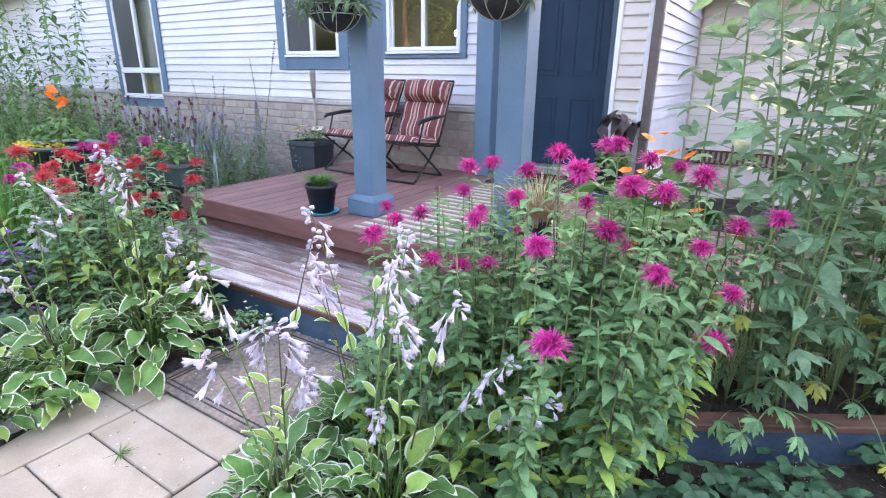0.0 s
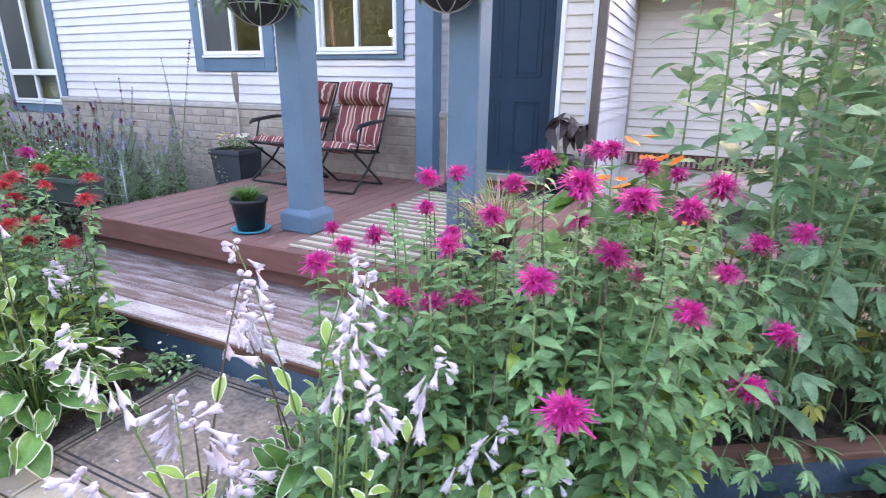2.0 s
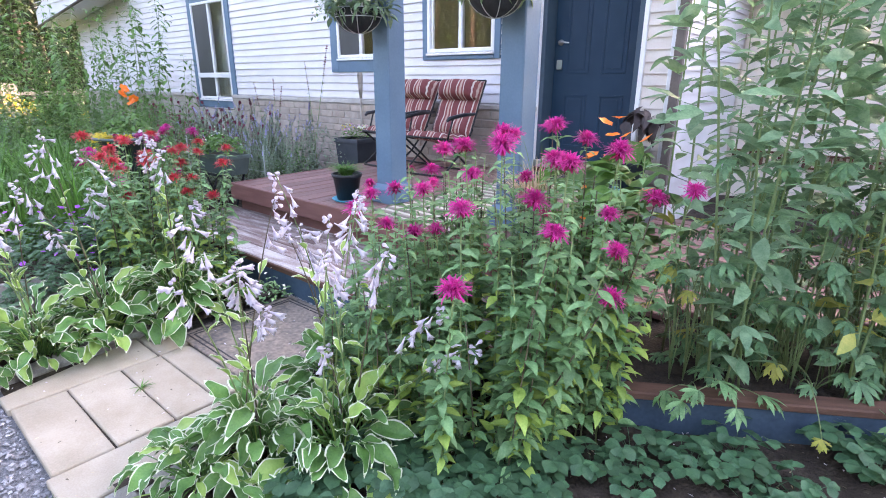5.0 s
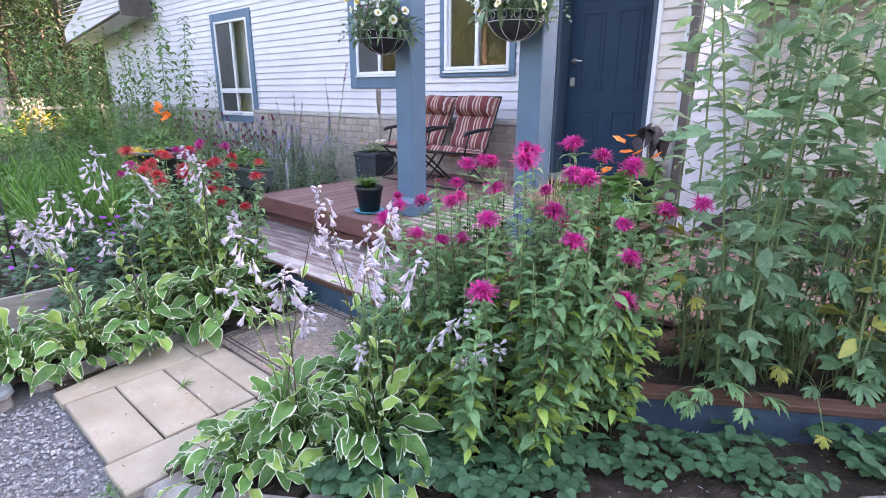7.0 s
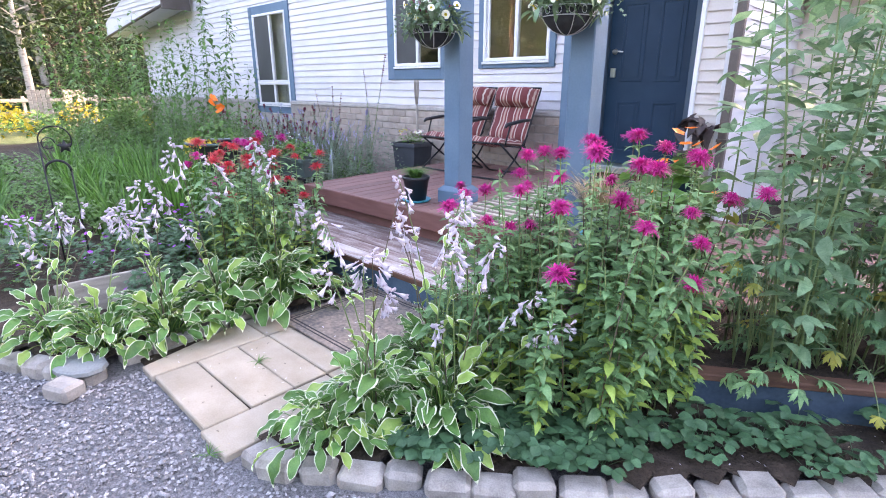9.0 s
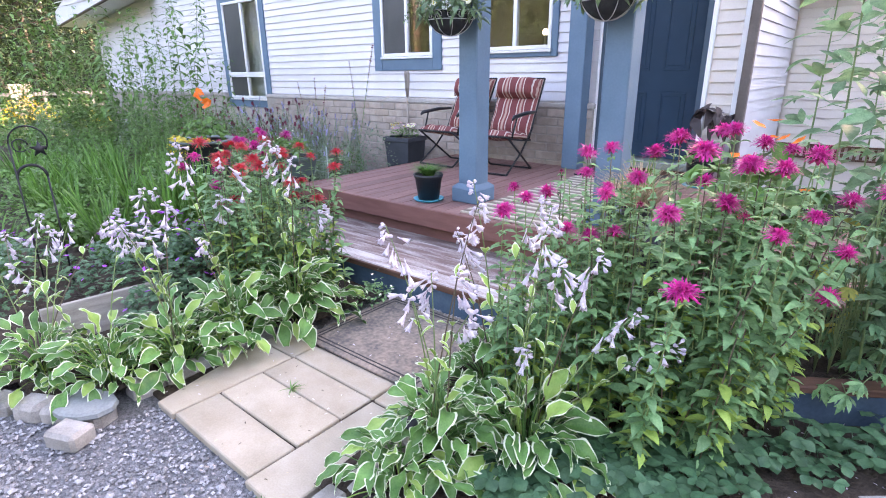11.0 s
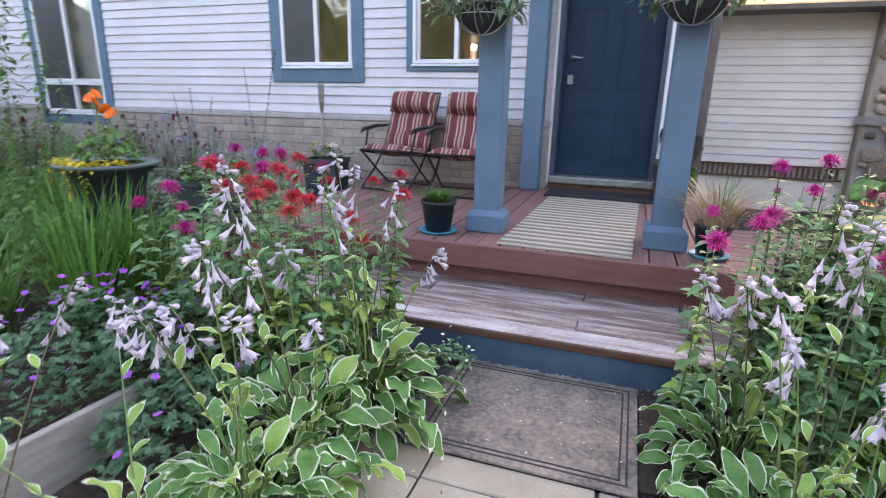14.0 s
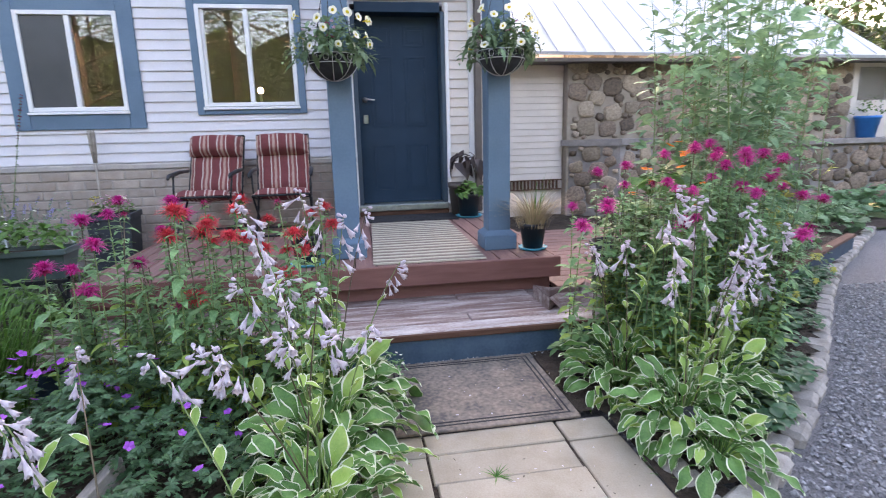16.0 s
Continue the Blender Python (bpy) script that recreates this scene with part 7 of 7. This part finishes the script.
# ---- distance: trees, fence, chairs ----
def tree(x, y, h, crown_r, seed, mt=M_TREE, trunk_mt=M_BARK, n=2600, leaf=0.16, low=0.25, name="tree", label="leafy green broadleaf tree at the edge of the garden", conifer=False):
    rg2 = random.Random(seed)
    t = thing(name, label, "tree", (x, y, -0.12), "trees round the garden")
    b = Build()
    tr = h * 0.018 + 0.03
    pts = bend((0, 0, 0), (rg2.uniform(-.3, .3), rg2.uniform(-.3, .3), h * 0.5), (rg2.uniform(-.4, .4), rg2.uniform(-.4, .4), h * 0.97), 9)
    b.join(tube(pts, [tr, tr * 0.7, 0.02], 9))
    tips = []
    nl = 26 if conifer else 18
    for i in range(nl):
        f = low + (0.95 - low) * i / nl
        p = np.array([np.interp(f * 8, range(9), pts[:, a]) for a in range(3)])
        az = i * 2.4 + rg2.uniform(-.4, .4)
        ln = crown_r * ((1.05 - f) * 1.25 if conifer else (0.55 + 0.6 * math.sin(math.pi * min(1, max(0, (f - low) / (1 - low)))))) * rg2.uniform(0.75, 1.15)
        end = p + np.array([math.cos(az) * ln, math.sin(az) * ln, -0.1 * ln if conifer else ln * 0.35])
        limb = bend(p, (p + end) / 2 + (0, 0, 0.1 * ln), end, 6)
        b.join(tube(limb, [tr * 0.35 * (1 - f) + 0.012, 0.008], 5))
        tips += [limb[k] for k in range(2, 6)]
    part("trunk", b, trunk_mt, t)
    c = Build()
    lv = blade(1.0, 0.55, 0.4, 0.2, 1, 2)
    base_v, base_f = np.concatenate(lv.v), lv.f
    rs = np.random.RandomState(seed)
    cv, cf = [], []
    for i in range(n):
        p = tips[rs.randint(len(tips))]
        spread = crown_r * (0.16 if conifer else 0.24)
        q = p + rs.normal(0, 1, 3) * (spread, spread, spread * 0.7)
        m = np.array(aim((0, 0, 0), rs.uniform(0, 6.28), rs.uniform(-1, 1), rs.uniform(-1, 1)))[:3, :3] * (leaf * rs.uniform(0.6, 1.4))
        c.add(base_v @ m.T + q, base_f)
    part("crown", c, [mt], t)
    return t


for i in range(14):
    tree(-28 - 2.0 * i + rng.uniform(-1, 1), 4.5 + 2.2 * (i % 4) + rng.uniform(-1, 1), rng.uniform(7, 11), rng.uniform(2.0, 2.9), 700 + i, n=3000, leaf=0.23, low=0.05, mt=M_TREE if i % 3 == 0 else M_DEEPTREE)
for i in range(6):
    tree(-27 - 4 * i, -3.0 - 2.6 * (i % 3), rng.uniform(8, 12), 2.8, 720 + i, n=2200, leaf=0.25, low=0.05)
for i in range(12):
    tree(-33 - 1.6 * i, -2 + 3.2 * (i % 5), rng.uniform(9, 13), 2.4, 740 + i, M_CONIFER, n=2400, leaf=0.30, low=0.03, name="conifer", label="dark green conifer behind the garden", conifer=True)
tree(-27.5, 5.1, 8.5, 1.7, 750, n=900, leaf=0.2, low=0.4, trunk_mt=M_BIRCH, name="birch_tree", label="white-barked birch tree in evening sun")
tree(-26.0, 4.2, 7.0, 1.5, 751, n=900, leaf=0.2, low=0.42, trunk_mt=M_BIRCH, name="birch_tree", label="white-barked birch tree in evening sun")
# tall rows added to keep the low sun off the far left trees
for i in range(11):
    tree(-21.5 - 2.3 * i + rng.uniform(-.8, .8), 13.0 + 3.0 * (i % 3) + rng.uniform(-1, 1), rng.uniform(12, 15), rng.uniform(2.6, 3.3), 840 + i, M_DEEPTREE if i % 2 else M_TREE, n=3000, leaf=0.24, low=0.04)
for i in range(7):
    tree(10 + 3.2 * i + rng.uniform(-1, 1), 13 + 2.5 * (i % 3), rng.uniform(7, 10), 2.7, 760 + i, n=2600, leaf=0.23, low=0.05)
for i in range(20):
    tree(-32 + 3.0 * i + rng.uniform(-1, 1), -15 - 3.5 * (i % 3) + rng.uniform(-1, 1), rng.uniform(10, 14), rng.uniform(2.6, 3.4), 780 + i, M_TREE if i % 4 == 0 else M_DEEPTREE, n=4200, leaf=0.22, low=0.04)
for i in range(3):
    tree(-9 + 5 * i, -14.5, 9.5, 1.6, 800 + i, n=700, leaf=0.2, low=0.45, trunk_mt=M_BIRCH, name="birch_tree", label="white-barked birch tree in evening sun")
for i in range(16):
    mound(-15.5 - 0.9 * i, 1.6 + 1.5 * (i % 4), 0.9, 0.8, rng.uniform(0.7, 1.3), 320, 820 + i, [blade(0.14, 0.07, 0.4, 0.2, 2, 4, seed=k) for k in range(2)], [M_MEADOW if i % 3 else M_YELLOW], "shrub", "loose yellow-green shrub at the garden's end", "far shrubs", category="shrub").location.z = -0.12 if i > 0 else 0.02
woods = Build()
for ax, off in ((0, -62.0), (1, -56.0), (1, 70.0), (0, 62.0)):
    n = 70
    v = []
    for j in range(9):
        for i in range(n + 1):
            a = -75 + 150 * i / n
            h = 15 + 5 * noise.noise((a * 0.11, off, 0)) + 3 * noise.noise((a * 0.45, off, 3))
            d = off + 3.0 * noise.noise((a * 0.3, j * 0.9, off)) + (0.5 * j if off < 0 else -0.5 * j) * -1
            v.append((d, a, -0.5 + h * j / 8) if ax == 0 else (a, d, -0.5 + h * j / 8))
    woods.add(v, [(j * (n + 1) + i, j * (n + 1) + i + 1, (j + 1) * (n + 1) + i + 1, (j + 1) * (n + 1) + i) for j in range(8) for i in range(n)])
solid("backdrop", woods, M_WOODS, "dark green woods in the distance", "woods", kind="structure")
rail = thing("wooden_fence", "weathered wooden panel fence at the garden's end", "fence")
for i in range(12):
    x = -23.5
    y = -1.0 + 0.75 * i
    part("fence_post", box(x - 0.05, x + 0.05, y - 0.05, y + 0.05, -0.12, 1.0, 0.008), M_WOODGREY, rail, smooth=False)
    for zz in (0.35, 0.8):
        part("fence_rail", box(x + 0.051, x + 0.085, y - 0.36, y + 0.38, zz, zz + 0.12, 0.005), M_WOODGREY, rail, smooth=False)


def wooden_chair(x, y, rz):
    t = thing("wooden_chair", "sunlit tall-backed wooden garden chair by the fence", "chair", (x, y, -0.12), "garden chairs", rz=rz)
    for i in range(5):
        part("back_slat", box(-0.3 + 0.125 * i, -0.19 + 0.125 * i, 0.24, 0.27, 0.4, 1.35, 0.005), M_WOODGREY, t, smooth=False)
    for i in range(4):
        part("seat_slat", box(-0.32, 0.34, -0.3 + 0.13 * i, -0.19 + 0.13 * i, 0.40, 0.425, 0.005), M_WOODGREY, t, smooth=False)
    for sx in (-0.34, 0.32):
        part("arm", box(sx - 0.03, sx + 0.07, -0.34, 0.28, 0.62, 0.645, 0.005), M_WOODGREY, t, smooth=False)
        for yy in (-0.3, 0.2):
            part("leg", box(sx - 0.01, sx + 0.04, yy, yy + 0.06, 0.0, 0.62, 0.005), M_WOODGREY, t, smooth=False)
    part("top_rail", box(-0.34, 0.36, 0.272, 0.30, 1.22, 1.30, 0.005), M_WOODGREY, t, smooth=False)
    return t


wooden_chair(-21.0, 4.6, 100)
wooden_chair(-21.4, 3.6, 80)

# ---- bricks of the wainscot, last ----
BRICKS = []
for i in range(6):
    bb = box(-0.125, 0.125, -0.04, 0.0, 0, 0.083, 0.006)
    for a in bb.v:
        for q in a:
            q += 0.004 * np.array(noise.noise_vector((q[0] * 9 + i * 5, q[1] * 9, q[2] * 20)))
    BRICKS.append(bb.mesh("brick", [M_BRICK], False))
rest = Build()
for r in range(11):
    z = 1.054 - 0.0935 * (r + 1)
    if z < 0.03:
        break
    x = -2.36 - (0.13 if r % 2 else 0.0)
    while x - 0.25 > -8.36:
        m = Matrix.Translation((x - 0.125, WALL - 0.047 + rng.uniform(-0.003, 0.003), z)) @ Matrix.Diagonal((rng.uniform(0.97, 1.0), 1, 1, 1))
        if r < 10 and x > -8.3:
            part("brick", rng.choice(BRICKS), None, house, m=m)
        x -= 0.262
